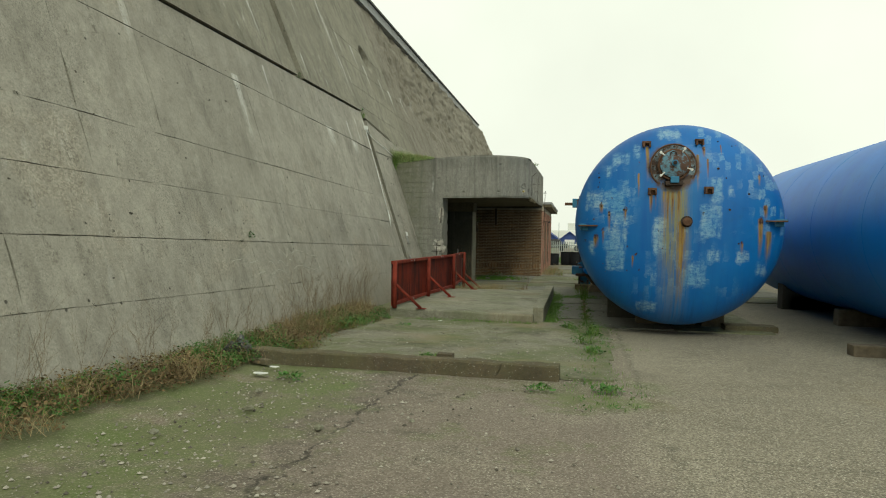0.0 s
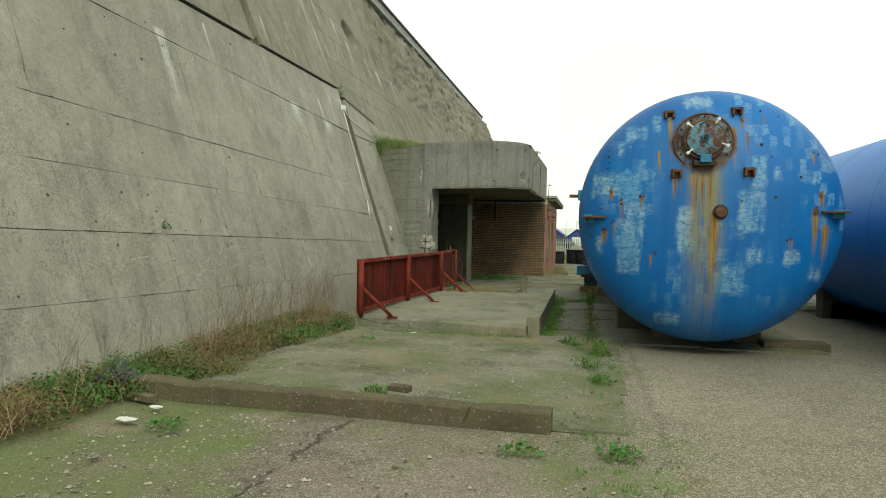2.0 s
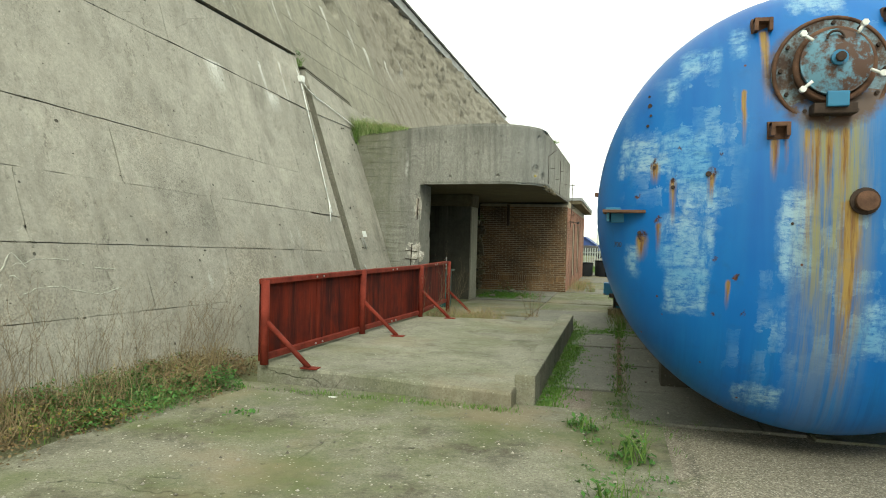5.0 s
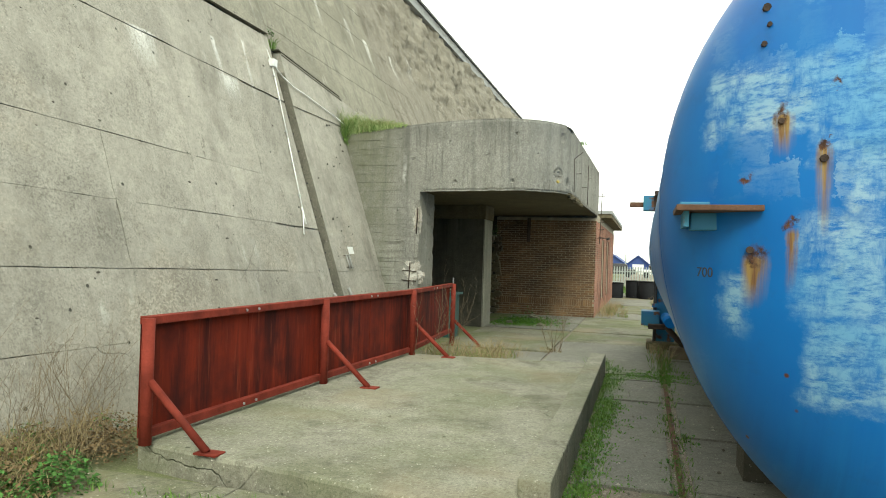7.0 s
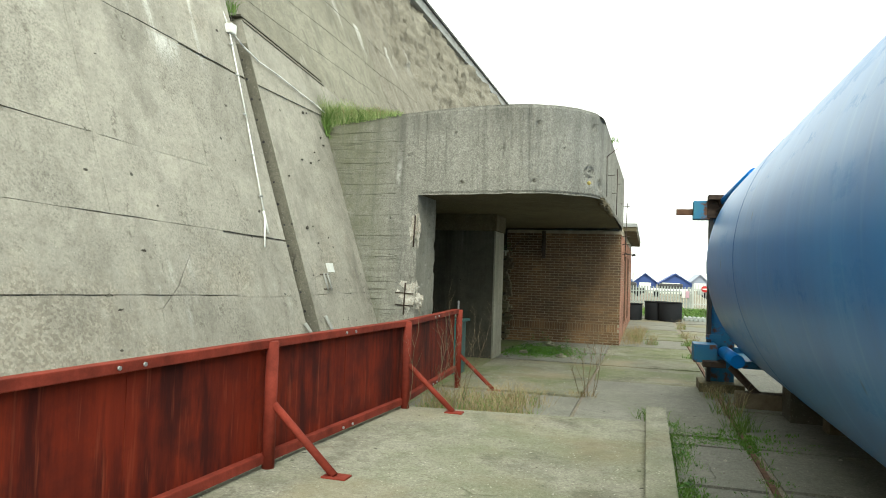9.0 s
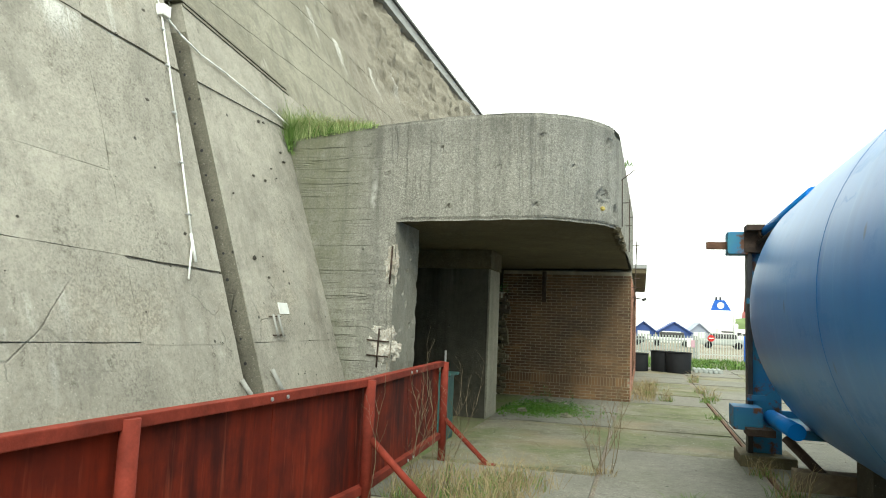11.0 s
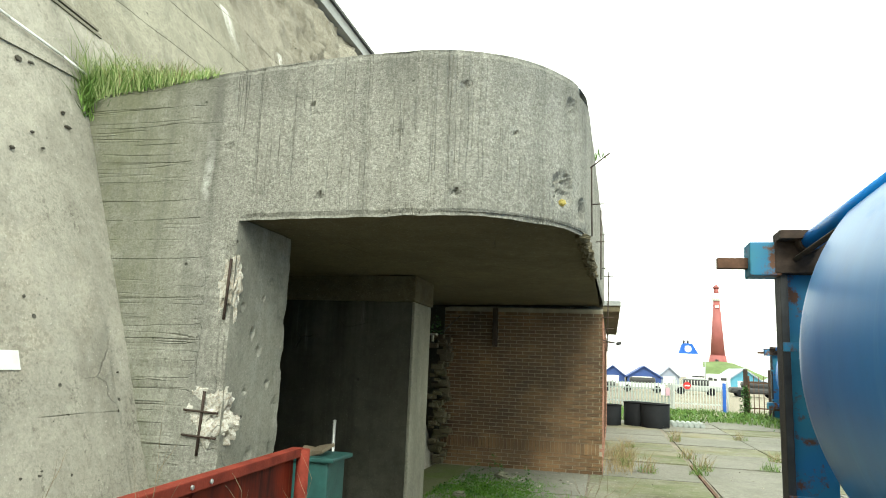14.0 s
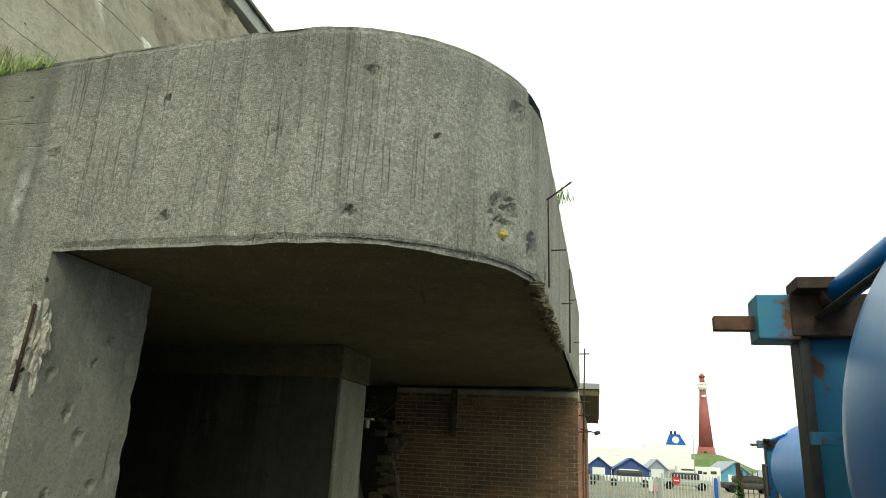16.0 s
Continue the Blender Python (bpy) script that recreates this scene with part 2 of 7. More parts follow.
M_SLAB = concrete("slab_concrete", (0.27, 0.262, 0.205), (0.41, 0.395, 0.315), 0.1, pits=0.8, moss=0.42, dirt=0.75)
M_APRON = concrete("apron_concrete", (0.22, 0.215, 0.16), (0.33, 0.315, 0.24), 0.1, pits=0.9, moss=0.8, dirt=1.0)
M_KERB = concrete("kerb_concrete", (0.07, 0.052, 0.034), (0.22, 0.172, 0.112), 0.5, pits=1.0, moss=0.3, dirt=0.2)
M_JOINT = concrete("joint_concrete", (0.17, 0.16, 0.125), (0.25, 0.238, 0.188), 0.5, pits=0.8)
M_ERODED = concrete("eroded_concrete", (0.23, 0.212, 0.17), (0.36, 0.338, 0.28), 0.8, 0.3, pits=1.0, tone=(0.07, 0.058, 0.04), runs=((26.0, 0.12, 6.8, 0.9), (27.5, 0.2, 7.2, 0.8)))
M_COPING = simple("coping_slate", (0.29, 0.3, 0.3), 0.2, 2.0, 0.6)
M_WHITE = simple("white_plastic", (0.72, 0.73, 0.7), 0.1, 12, 0.5)
M_DARKMETAL = simple("dark_metal", (0.04, 0.04, 0.042), 0.3, 8, 0.55)


# ---- mesh tools ----
def empty(name, x, y, z, label="", category="", group="", kind=""):
    e = new(name)
    e.empty_display_size = 0.2
    e.location = (x, y, z)
    return tagged(e, label, category, group, kind)


def link_mesh(name, bm, material):
    me = bpy.data.meshes.new(name)
    bm.normal_update()
    bm.to_mesh(me)
    bm.free()
    if material:
        me.materials.append(material)
    return new(name, me)


def world_of(ob):
    m = Matrix.Translation(ob.location)
    return m if ob.parent is None else m @ world_of(ob.parent) if ob.type == "EMPTY" else m


def part(name, bm, material, parent=None, label=""):
    """One mesh, built in world metres, under a thing or a part."""
    ob = link_mesh(name, bm, material)
    if parent is not None:
        ob.parent = parent
        base = parent if parent.type == "EMPTY" else None
        ob.matrix_parent_inverse = Matrix.Translation(base.location).inverted() if base else Matrix.Identity(4)
    if label:
        ob["label"] = label
    return ob


def box(bm, x0, x1, y0, y1, z0, z1, bevel=0.0, m=None):
    vs = [bm.verts.new((x, y, z)) for x in (x0, x1) for y in (y0, y1) for z in (z0, z1)]
    f = [(0, 1, 3, 2), (4, 6, 7, 5), (0, 4, 5, 1), (2, 3, 7, 6), (0, 2, 6, 4), (1, 5, 7, 3)]
    fs = [bm.faces.new([vs[i] for i in q]) for q in f]
    if m is not None:
        for v in vs:
            v.co = m @ v.co
    if bevel:
        es = list({e for q in fs for e in q.edges})
        bmesh.ops.bevel(bm, geom=es, offset=bevel, segments=2, affect="EDGES", profile=0.6)
    return bm


def boxed(*a, bevel=0.0, m=None):
    return box(bmesh.new(), *a, bevel=bevel, m=m)


def rod(bm, p, q, r, n=10, r2=None, caps=True):
    p, q = Vector(p), Vector(q)
    d = (q - p)
    turn = d.to_track_quat("Z", "Y").to_matrix()
    r2 = r if r2 is None else r2
    rings = []
    for c, rr in ((p, r), (q, r2)):
        rings.append([bm.verts.new(c + turn @ Vector((rr * math.cos(2 * math.pi * i / n), rr * math.sin(2 * math.pi * i / n), 0))) for i in range(n)])
    for i in range(n):
        f = bm.faces.new((rings[0][i], rings[0][(i + 1) % n], rings[1][(i + 1) % n], rings[1][i]))
        f.smooth = True
    if caps:
        bm.faces.new(rings[0][::-1])
        bm.faces.new(rings[1])
    return bm


def rodded(p, q, r, n=10, r2=None):
    return rod(bmesh.new(), p, q, r, n, r2)


def sheet(bm, fn, us, vs, smooth=True, flip=False):
    """A grid of faces through fn(u, v)."""
    g = [[bm.verts.new(fn(u, v)) for v in vs] for u in us]
    for i in range(len(us) - 1):
        for j in range(len(vs) - 1):
            q = (g[i][j], g[i + 1][j], g[i + 1][j + 1], g[i][j + 1])
            f = bm.faces.new(q[::-1] if flip else q)
            f.smooth = smooth
    return bm


def span(a, b, step):
    n = max(1, round((b - a) / step))
    return [a + (b - a) * i / n for i in range(n + 1)]


def fbm(x, y, z, s, o=4):
    return noise.fractal(Vector((x * s, y * s, z * s)), 1.0, 2.0, o)


# ---- ground ----
def ground_z(y):
    if y < 3:
        return -0.01
    if y < 9:
        return -0.01 - 0.125 * (y - 3) / 4.5 if y < 7.5 else -0.135
    if y < 17:
        return -0.135 - 0.035 * (y - 9) / 8
    return -0.17


def build_ground():
    xs = [-3000, -600, -150, -50, -20] + span(-8, 8, 0.2) + [10, 14, 20, 40, 100, 300, 1000, 3000]
    ys = [-3000, -500, -100, -30, -10] + span(-3, 24, 0.2) + [26, 30, 36, 45, 60, 90, 150, 300, 800, 3000]
    bm = bmesh.new()

    def at(x, y):
        near = 1.0 if -8 <= x <= 8 and -3 <= y <= 24 else 0.0
        z = ground_z(y) + near * 0.012 * fbm(x, y, 0, 0.7)
        if near and x < -3.5 and y < 12.5:
            z += 0.09 * min(1, (-3.5 - x) / 1.0) * (1 + 0.7 * fbm(x, y, 3, 1.3))
        return (x, y, z)
    sheet(bm, at, xs, ys)
    g = Mat("worn_asphalt")
    X, Y, Z = g.xyz()
    big, mid, fine = g.noise(0.3, 5), g.noise(1.4, 6, 0.7), g.noise(60, 3, 0.7)
    c = g.mix(g.rng(big, 0.35, 0.65), (0.235, 0.208, 0.158), (0.32, 0.288, 0.222))
    worn = g.mul(g.rng(X, 0.75, 0.2), g.rng(g.noise(0.7, 5, 0.6), 0.3, 0.5))
    c = g.mix(g.mul(worn, 0.9), c, (0.235, 0.2, 0.17))
    c = g.mix(g.rng(mid, 0.5, 0.78, 0, 0.7), c, (0.115, 0.1, 0.075))
    edge = g.op("ADD", X, g.mul(g.op("SUBTRACT", mid, 0.5), 2.2))
    sandy = g.mul(g.rng(edge, -3.1, -3.6), g.rng(g.noise(0.8, 4), 0.35, 0.55))
    c = g.mix(g.mul(sandy, 0.8), c, (0.27, 0.22, 0.135))
    mossy = g.mul(g.rng(edge, -2.0, -2.5), g.rng(g.noise(1.1, 6, 0.7), 0.33, 0.5))
    spots = g.mul(g.rng(g.noise(0.75, 6, 0.72), 0.54, 0.64), g.rng(X, 1.2, 0.3))
    c = g.mix(g.mul(g.op("MAXIMUM", mossy, spots), 0.95), c, (0.105, 0.17, 0.03))
    dirt = g.mul(g.rng(g.noise(1.7, 6, 0.75), 0.52, 0.64), g.rng(edge, -0.4, -1.5))
    c = g.mix(g.mul(dirt, 0.85), c, (0.06, 0.055, 0.042))
    band = g.mul(g.rng(g.op("ABSOLUTE", g.op("ADD", edge, 2.05)), 0.5, 0.1), g.rng(g.noise(3.2, 6, 0.75), 0.42, 0.56))
    c = g.mix(g.mul(band, 0.8), c, (0.06, 0.057, 0.045))
    wobx = g.op("ADD", X, g.mul(g.op("SUBTRACT", g.noise(2.2, 5, 0.7), 0.5), 0.5))
    lawn = g.op("SQRT", g.op("ADD", g.mul(g.op("SUBTRACT", X, 0.1), g.op("SUBTRACT", X, 0.1)), g.mul(g.mul(g.op("SUBTRACT", Y, 6.75), g.op("SUBTRACT", Y, 6.75)), 3.0)))
    lawn = g.mul(g.rng(g.op("ADD", lawn, g.mul(g.op("SUBTRACT", mid, 0.5), 1.2)), 0.75, 0.35), g.rng(g.noise(5, 5, 0.7), 0.38, 0.55))
    c = g.mix(g.mul(lawn, 0.9), c, (0.12, 0.2, 0.04))
    foot = g.mul(g.mul(g.rng(g.op("ABSOLUTE", g.op("SUBTRACT", Y, 7.3)), 0.5, 0.2), g.rng(g.op("ABSOLUTE", g.op("ADD", wobx, 0.55)), 0.95, 0.6)), g.rng(g.noise(3, 6, 0.75), 0.4, 0.54))
    c = g.mix(g.mul(foot, 0.8), c, (0.1, 0.13, 0.045))
    woby = g.op("ADD", Y, g.mul(g.op("SUBTRACT", g.noise(1.3, 5, 0.7), 0.5), 0.25))

    def line(v, at, w):
        return g.rng(g.op("ABSOLUTE", g.op("SUBTRACT", v, at)), 0.0, w, 1, 0)
    right = g.rng(X, 0.65, 0.75)
    seam = g.op("MAXIMUM", line(wobx, 0.72, 0.06), g.mul(g.op("MAXIMUM", line(woby, 5.05, 0.025), line(woby, 9.7, 0.03)), right))
    c = g.mix(g.mul(seam, g.rng(g.noise(2.5, 4), 0.4, 0.6, 0, 0.6)), c, (0.06, 0.055, 0.042))
    rusty = g.mul(g.rng(g.noise(0.42, 4), 0.56, 0.66), right)
    c = g.mix(g.mul(rusty, 0.35), c, (0.2, 0.145, 0.07))
    stone = g.voro(48)
    c = g.mix(g.mul(g.rng(stone, 0.15, 0.38, 0.95, 0), g.rng(g.noise(20, 1), 0.4, 0.52)), c, (0.62, 0.58, 0.49))
    gravel = g.voro(75, out="Color")
    c = g.mix(g.mul(g.rng(gravel, 0.56, 0.72), 0.3), c, (0.5, 0.455, 0.36))
    c = g.mix(g.mul(g.rng(gravel, 0.46, 0.3), 0.4), c, (0.07, 0.062, 0.048))
    c = g.mix(g.rng(fine, 0.45, 0.66, 0, 0.75), c, (0.08, 0.071, 0.054))
    c = g.mix(g.rng(g.noise(6, 6, 0.75), 0.48, 0.75, 0, 0.3), c, (0.1, 0.09, 0.065))
    c = g.mix(g.mul(g.op("MAXIMUM", mossy, lawn), 0.55), c, (0.095, 0.15, 0.028))
    c = g.mix(g.mul(worn, 0.35), c, (0.2, 0.158, 0.13))
    split = g.mul(line(wobx, -1.83, 0.035), g.rng(g.noise(1.9, 4, 0.7), 0.4, 0.5))
    c = g.mix(g.mul(split, 0.95), c, (0.035, 0.032, 0.026))
    crumbs = g.mul(g.rng(line(wobx, -1.83, 0.3), 0, 1), g.rng(g.noise(14, 5, 0.8), 0.52, 0.62))
    c = g.mix(g.mul(crumbs, 0.5), c, (0.07, 0.063, 0.052))
    h = g.op("ADD", g.mul(g.rng(stone, 0, 0.5, 1, 0), 0.6), fine)
    h = g.op("SUBTRACT", h, g.mul(split, 1.5))
    m = g.done(c, 0.92, h, 0.4, 0.006, spec=0.25)
    tagged(part("ground", bm, m), "worn tan asphalt yard with moss and grit", "ground", kind="structure")


build_ground()


# ---- bunker wall ----
def lower_x(y, z):
    return -4.54 - 0.33 * z + 0.012 * (y - 7)


def upper_x(y, z):
    return lower_x(y, 4.65) - 0.15 - 0.42 * (z - 4.65)


G0, G1, WALL_END, ROOF_Z = 18.33, 18.63, 58.0, 10.35
rng = random.Random(4)


def wall_block(bm, fx, y0, y1, z0, z1, deep, proud=0.0, k0=0.0, k1=0.0):
    """A slab of wall; k0 and k1 are the slopes of its lower and upper edge."""
    h = (y1 - y0) / 2
    edge = ((y0, z0 - k0 * h), (y1, z0 + k0 * h), (y1, z1 + k1 * h), (y0, z1 - k1 * h))
    a = [(fx(y, z) + proud, y, z) for y, z in edge]
    b = [(fx(y, z) - deep, y, z) for y, z in edge]
    A, B = [bm.verts.new(v) for v in a], [bm.verts.new(v) for v in b]
    bm.faces.new(A)
    bm.faces.new(B[::-1])
    for i in range(4):
        j = (i + 1) % 4
        bm.faces.new((A[i], B[i], B[j], A[j]))


def panel_mesh(y0, y1, z0, z1, k0, k1, proud, gap, jag0, jag1, wide):
    """One cast panel of the wall, with uneven edges that follow its neighbours'."""
    ym = (y0 + y1) / 2
    lo, hi = [], []
    for y in span(y0, y1, 0.12):
        lo.append((y, z0 + k0 * (y - ym) + 0.007 * fbm(y, round(ym, 1), 0, 3) + wide * max(-0.8, fbm(y, z0, 2, 1.1) * 1.6)))
        hi.append((y, z1 + k1 * (y - ym) + 0.007 * fbm(y, z1, 0, 3)))

    def side(y, edge, sign, jag):
        pts = []
        for k in range(1, 8):
            z = z0 + (z1 - z0) * k / 8
            pts.append((y + sign * gap * (0.35 + 6.0 * max(0.0, fbm(round(edge, 2), z, 4, 1.3) - 0.05)) + (0.028 * fbm(round(edge, 2) * 3.1, z, 1, 1.6) if jag else 0.0), z))
        return pts
    ring = [(y, z) for y, z in lo] + side(y1, y1, -1, jag1) + hi[::-1] + side(y0, y0, 1, jag0)[::-1]
    bm = bmesh.new()
    A = [bm.verts.new((lower_x(y, z) + proud, y, z)) for y, z in ring]
    B = [bm.verts.new((lower_x(y, z) - 0.028, y, z)) for y, z in ring]
    bm.faces.new(A)
    n = len(A)
    for i in range(n):
        j = (i + 1) % n
        bm.faces.new((A[i], B[i], B[j], A[j]))
    return bm


JOINTS = (-17, -14, -11, -8, -5, -2, 1.2, 3.6, 5.2, 6.65, 8.2, 9.72, 11.22, 12.6, 14.2, 15.58, 17.1, 18.36, 20, 22, 24)


def build_wall():
    bm = bmesh.new()
    wall_block(bm, lambda y, z: lower_x(y, z) - 0.03, -25, G0, -0.5, 4.9, 0.6)
    wall_block(bm, lambda y, z: lower_x(y, z) - 0.02, G1, 21.3, -0.5, 4.51, 0.6, 0.0, 0.0, -0.14)
    wall_block(bm, lambda y, z: lower_x(y, z) - 0.02, 21.3, 24.3, 2.66, 4.32, 0.6)
    wall_block(bm, lambda y, z: lower_x(y, z) - 0.02, 24.3, WALL_END, -0.5, 4.32, 0.6)
    low = tagged(part("wall_west", bm, M_WALL), "tall leaning bunker wall of weathered grey concrete", "wall", kind="structure")
    # brownish groove concrete, taken darker for the shade in the recess
    jb = bmesh.new()
    wall_block(jb, lambda y, z: lower_x(y, z) - 0.3, G0 - 0.1, G1 + 0.1, -0.5, 4.7, 0.3)
    wall_block(jb, lambda y, z: lower_x(y, z) - 0.006, G1 - 0.01, G1 - 0.003, -0.5, 4.38, 0.29)
    joint = tagged(part("wall_joint", jb, M_JOINT), "movement joint in the bunker wall, darkened for its recess shade", "joint", kind="structure")
    # dark discs stand for the shade inside the tie holes
    for k in range(15):
        z = 0.35 + 0.27 * k + 0.05 * rng.random()
        q = lower_x(G1, z) - 0.12 - 0.03 * rng.random()
        part("tie_hole", rodded((q, G1 - 0.014, z), (q, G1 - 0.004, z), 0.011 + 0.008 * rng.random(), 8), M_DARKMETAL, joint)
    rng.seed(4)
    lifts = [(-0.45, 0.0), (0.7, -0.02), (1.4, -0.0225), (2.1, -0.026), (2.8, -0.028), (4.24, -0.036), (4.88, 0.0)]

    def lift(i, y):
        b, k = lifts[i]
        return b + k * (max(-5, min(y, 18.5)) - 7)
    for i in range(len(lifts) - 1):
        y = -20.0
        gap = (0.003, 0.0025, 0.005, 0.0025, 0.006, 0.007)[i]
        while y < WALL_END - 1:
            w = next(q for q in JOINTS if q > y + 0.3) - y if y < 18 else rng.choice((1.6, 2.2, 2.9))
            if 0 < y < 18 and rng.random() < 0.2:
                w = next(q for q in JOINTS if q > y + w + 0.3) - y
            if y + w > WALL_END:
                w = WALL_END - y
            a, b = y, y + w
            y += w
            z0, top = lift(i, y - w / 2), lift(i + 1, y - w / 2)
            if a >= G0 - 0.3 or b > G0 - 0.3:
                if a < G0 - 0.3:
                    b = G0
                    y = G1
                elif a < G1:
                    a = G1
                if a >= G1 and i == 5:
                    top = 4.7 - 0.14 * (min((a + b) / 2, 21.0) - G1)
            if b > 20.3 and a < 28 and z0 < 2.6:
                continue
            if top - z0 < 0.05 or b - a < 0.05:
                continue
            k0, k1 = (0.0, 0.0) if a >= G1 else (lifts[i][1], lifts[i + 1][1] if i < 5 else 0.0)
            if a >= G1 and i == 5 and a < 21.0:
                k1 = -0.14
            g = gap * rng.choice((0.6, 1.0, 1.0, 1.5)) * (0.2 if G1 <= a < 20.5 else 1.0)
            p = panel_mesh(a, b, z0 + g, top - 0.002, k0, k1, rng.uniform(-0.002, 0.002), (0.0015 + 0.006 * rng.random() ** 1.5) * (0.45 if a > 13 else 1.0), abs(a - G1) > 0.01, abs(b - G0) > 0.01, g)
            part("panel", p, M_WALL, low)
    # upper wall: two smooth bays before the joint, a long eroded stretch after it
    bm = bmesh.new()
    wall_block(bm, lambda y, z: upper_x(y, z) - 0.1, -25, G0, 4.6, 5.2, 0.5)
    wall_block(bm, lambda y, z: upper_x(y, z) + 0.22, -25, 14.0, 4.93, ROOF_Z, 0.8)
    wall_block(bm, lambda y, z: upper_x(y, z) + 0.22, 14.36, G0, 4.93, ROOF_Z, 0.8)
    wall_block(bm, lambda y, z: upper_x(y, z) - 0.14, 13.8, 14.5, 4.7, ROOF_Z, 0.5)
    wall_block(bm, lambda y, z: upper_x(y, z) - 0.12, G0 - 0.1, G1 + 0.1, 4.2, ROOF_Z, 0.5)
    up = tagged(part("wall_west_upper", bm, M_WALL_UP), "upper bunker wall of streaked grey concrete", "wall", kind="structure")

    def rough(y, z):
        k = max(0.0, min(1.0, (z - 5.2 - 1.8 * fbm(y, z, 5, 0.25)) / 1.2)) * max(0.0, min(1.0, (y - 23.2) / 6))
        d = k * (0.22 * fbm(y, z * 0.8, 1, 0.9) - 0.12 + 0.16 * noise.fractal(Vector((y * 2.2, z * 2.2, 2)), 0.6, 2.0, 6)) + 0.01 * fbm(y, z, 8, 2.0)
        if (y - 22.4) ** 2 + ((z - 7.45) * 1.2) ** 2 < 0.2:
            d -= 0.3
        return (upper_x(y, z) + d, y, z)
    bm = bmesh.new()
    sheet(bm, rough, span(24.5, 36, 0.09) + span(36, WALL_END, 0.22)[1:], span(4.3, ROOF_Z, 0.09))
    near = bmesh.new()
    sheet(near, rough, span(G1, 24.5, 0.09), span(4.3, ROOF_Z, 0.09))
    part("smooth_stretch", near, M_WALL_UP, up)
    for z0, far in ((5.25, 25.5), (5.95, 27.0), (6.75, 26.0), (7.6, 24.5)):
        line = bmesh.new()

        def crack(y, v):
            z = z0 - 0.03 * (y - G1) + 0.03 * fbm(y, z0, 0, 1.2)
            w = 0.006 + 0.012 * max(0.0, fbm(y, z0, 4, 1.6))
            p = rough(y, z)
            return (p[0] + (0.004 if v else -0.004), y, z + w * (v - 0.5))
        sheet(line, crack, span(G1 + 0.02, far, 0.1), (0, 1))
        part("lift_joint", line, M_JOINT, up)
    wall_block(bm, lambda y, z: upper_x(y, z) - 0.5, G1, WALL_END, 4.2, ROOF_Z, 0.5)
    tagged(part("wall_west_eroded", bm, M_ERODED), "eroded upper bunker wall with crumbling rough concrete", "wall", kind="structure")
    # ledge channel, roof and coping
    bm = bmesh.new()
    wall_block(bm, lambda y, z: lower_x(y, z) + 0.015, G1 + 0.02, 20.75, 4.54, 4.575, 0.2, 0.0, -0.14, -0.14)
    wall_block(bm, lambda y, z: lower_x(y, z) + 0.0, G1 + 0.02, 20.75, 4.615, 4.64, 0.2, 0.0, -0.14, -0.14)
    tagged(part("trim_ledge", bm, M_JOINT), "dark double ledge strip across the bunker wall", "trim", kind="structure")
    rx = upper_x(20, ROOF_Z)
    tagged(part("roof", boxed(-40, rx - 0.3, -25, WALL_END, ROOF_Z - 0.5, ROOF_Z + 0.1), M_COPING), "flat grey bunker roof slab", "roof", kind="structure")
    cop = tagged(part("trim_coping", boxed(rx - 0.8, rx + 0.18, -25, WALL_END + 0.2, ROOF_Z, ROOF_Z + 0.12), M_COPING), "grey coping band along the bunker roof edge", "coping", kind="structure")
    part("rail", boxed(rx - 0.1, rx + 0.02, -25, WALL_END, ROOF_Z + 0.12, ROOF_Z + 0.5), M_COPING, cop)
    part("cap", boxed(rx - 0.16, rx + 0.1, -25, WALL_END, ROOF_Z + 0.5, ROOF_Z + 0.58), M_DARKMETAL, cop)


build_wall()


# unseen plain wall away from the bunker, added to hold skylight off the tanks
tagged(part("wall_east", boxed(7.95, 8.25, 9.5, 32, -0.3, 3.5), M_WALL), "unseen grey wall added to hold skylight off the tanks", "wall", kind="structure")
# ---- porch ----
FRONT, SOFF, PX = 20.45, 2.6, -4.05
SPINE_A, SPINE_R = -2.7, 1.25


def porch_line(s):
    """The porch's outer face in plan, s metres along it from the bunker wall."""
    a = SPINE_A + 5.9
    arc = SPINE_R * math.pi / 2
    if s < a:
        return (-5.9 + s, FRONT)
    if s < a + arc:
        k = (s - a) / SPINE_R
        return (SPINE_A + SPINE_R * math.sin(k), FRONT + SPINE_R * (1 - math.cos(k)))
    k = s - a - arc
    return (SPINE_A + SPINE_R + 0.012 * k, FRONT + SPINE_R + k)


PORCH_LEN = SPINE_A + 5.9 + SPINE_R * math.pi / 2 + 6.5
CHIPS = [(4.5, 2.95, 0.12, 0.07), (4.62, 3.66, 0.07, 0.04), (4.85, 2.86, 0.075, 0.06), (2.5, 2.78, 0.025, 0.05), (3.55, 2.8, 0.025, 0.05), (5.35, 2.8, 0.06, 0.04),
         (3.6, 3.62, 0.03, 0.04), (2.4, 3.5, 0.02, 0.04), (4.0, 3.3, 0.02, 0.04), (1.7, 3.2, 0.02, 0.03), (3.1, 3.25, 0.025, 0.02), (5.2, 3.1, 0.02, 0.04)]


def porch_top(x):
    k = max(0.0, min(1.0, (x + 5.6) / 2.9))
    return 3.67 + 0.235 * (1 - (1 - k) ** 1.8)


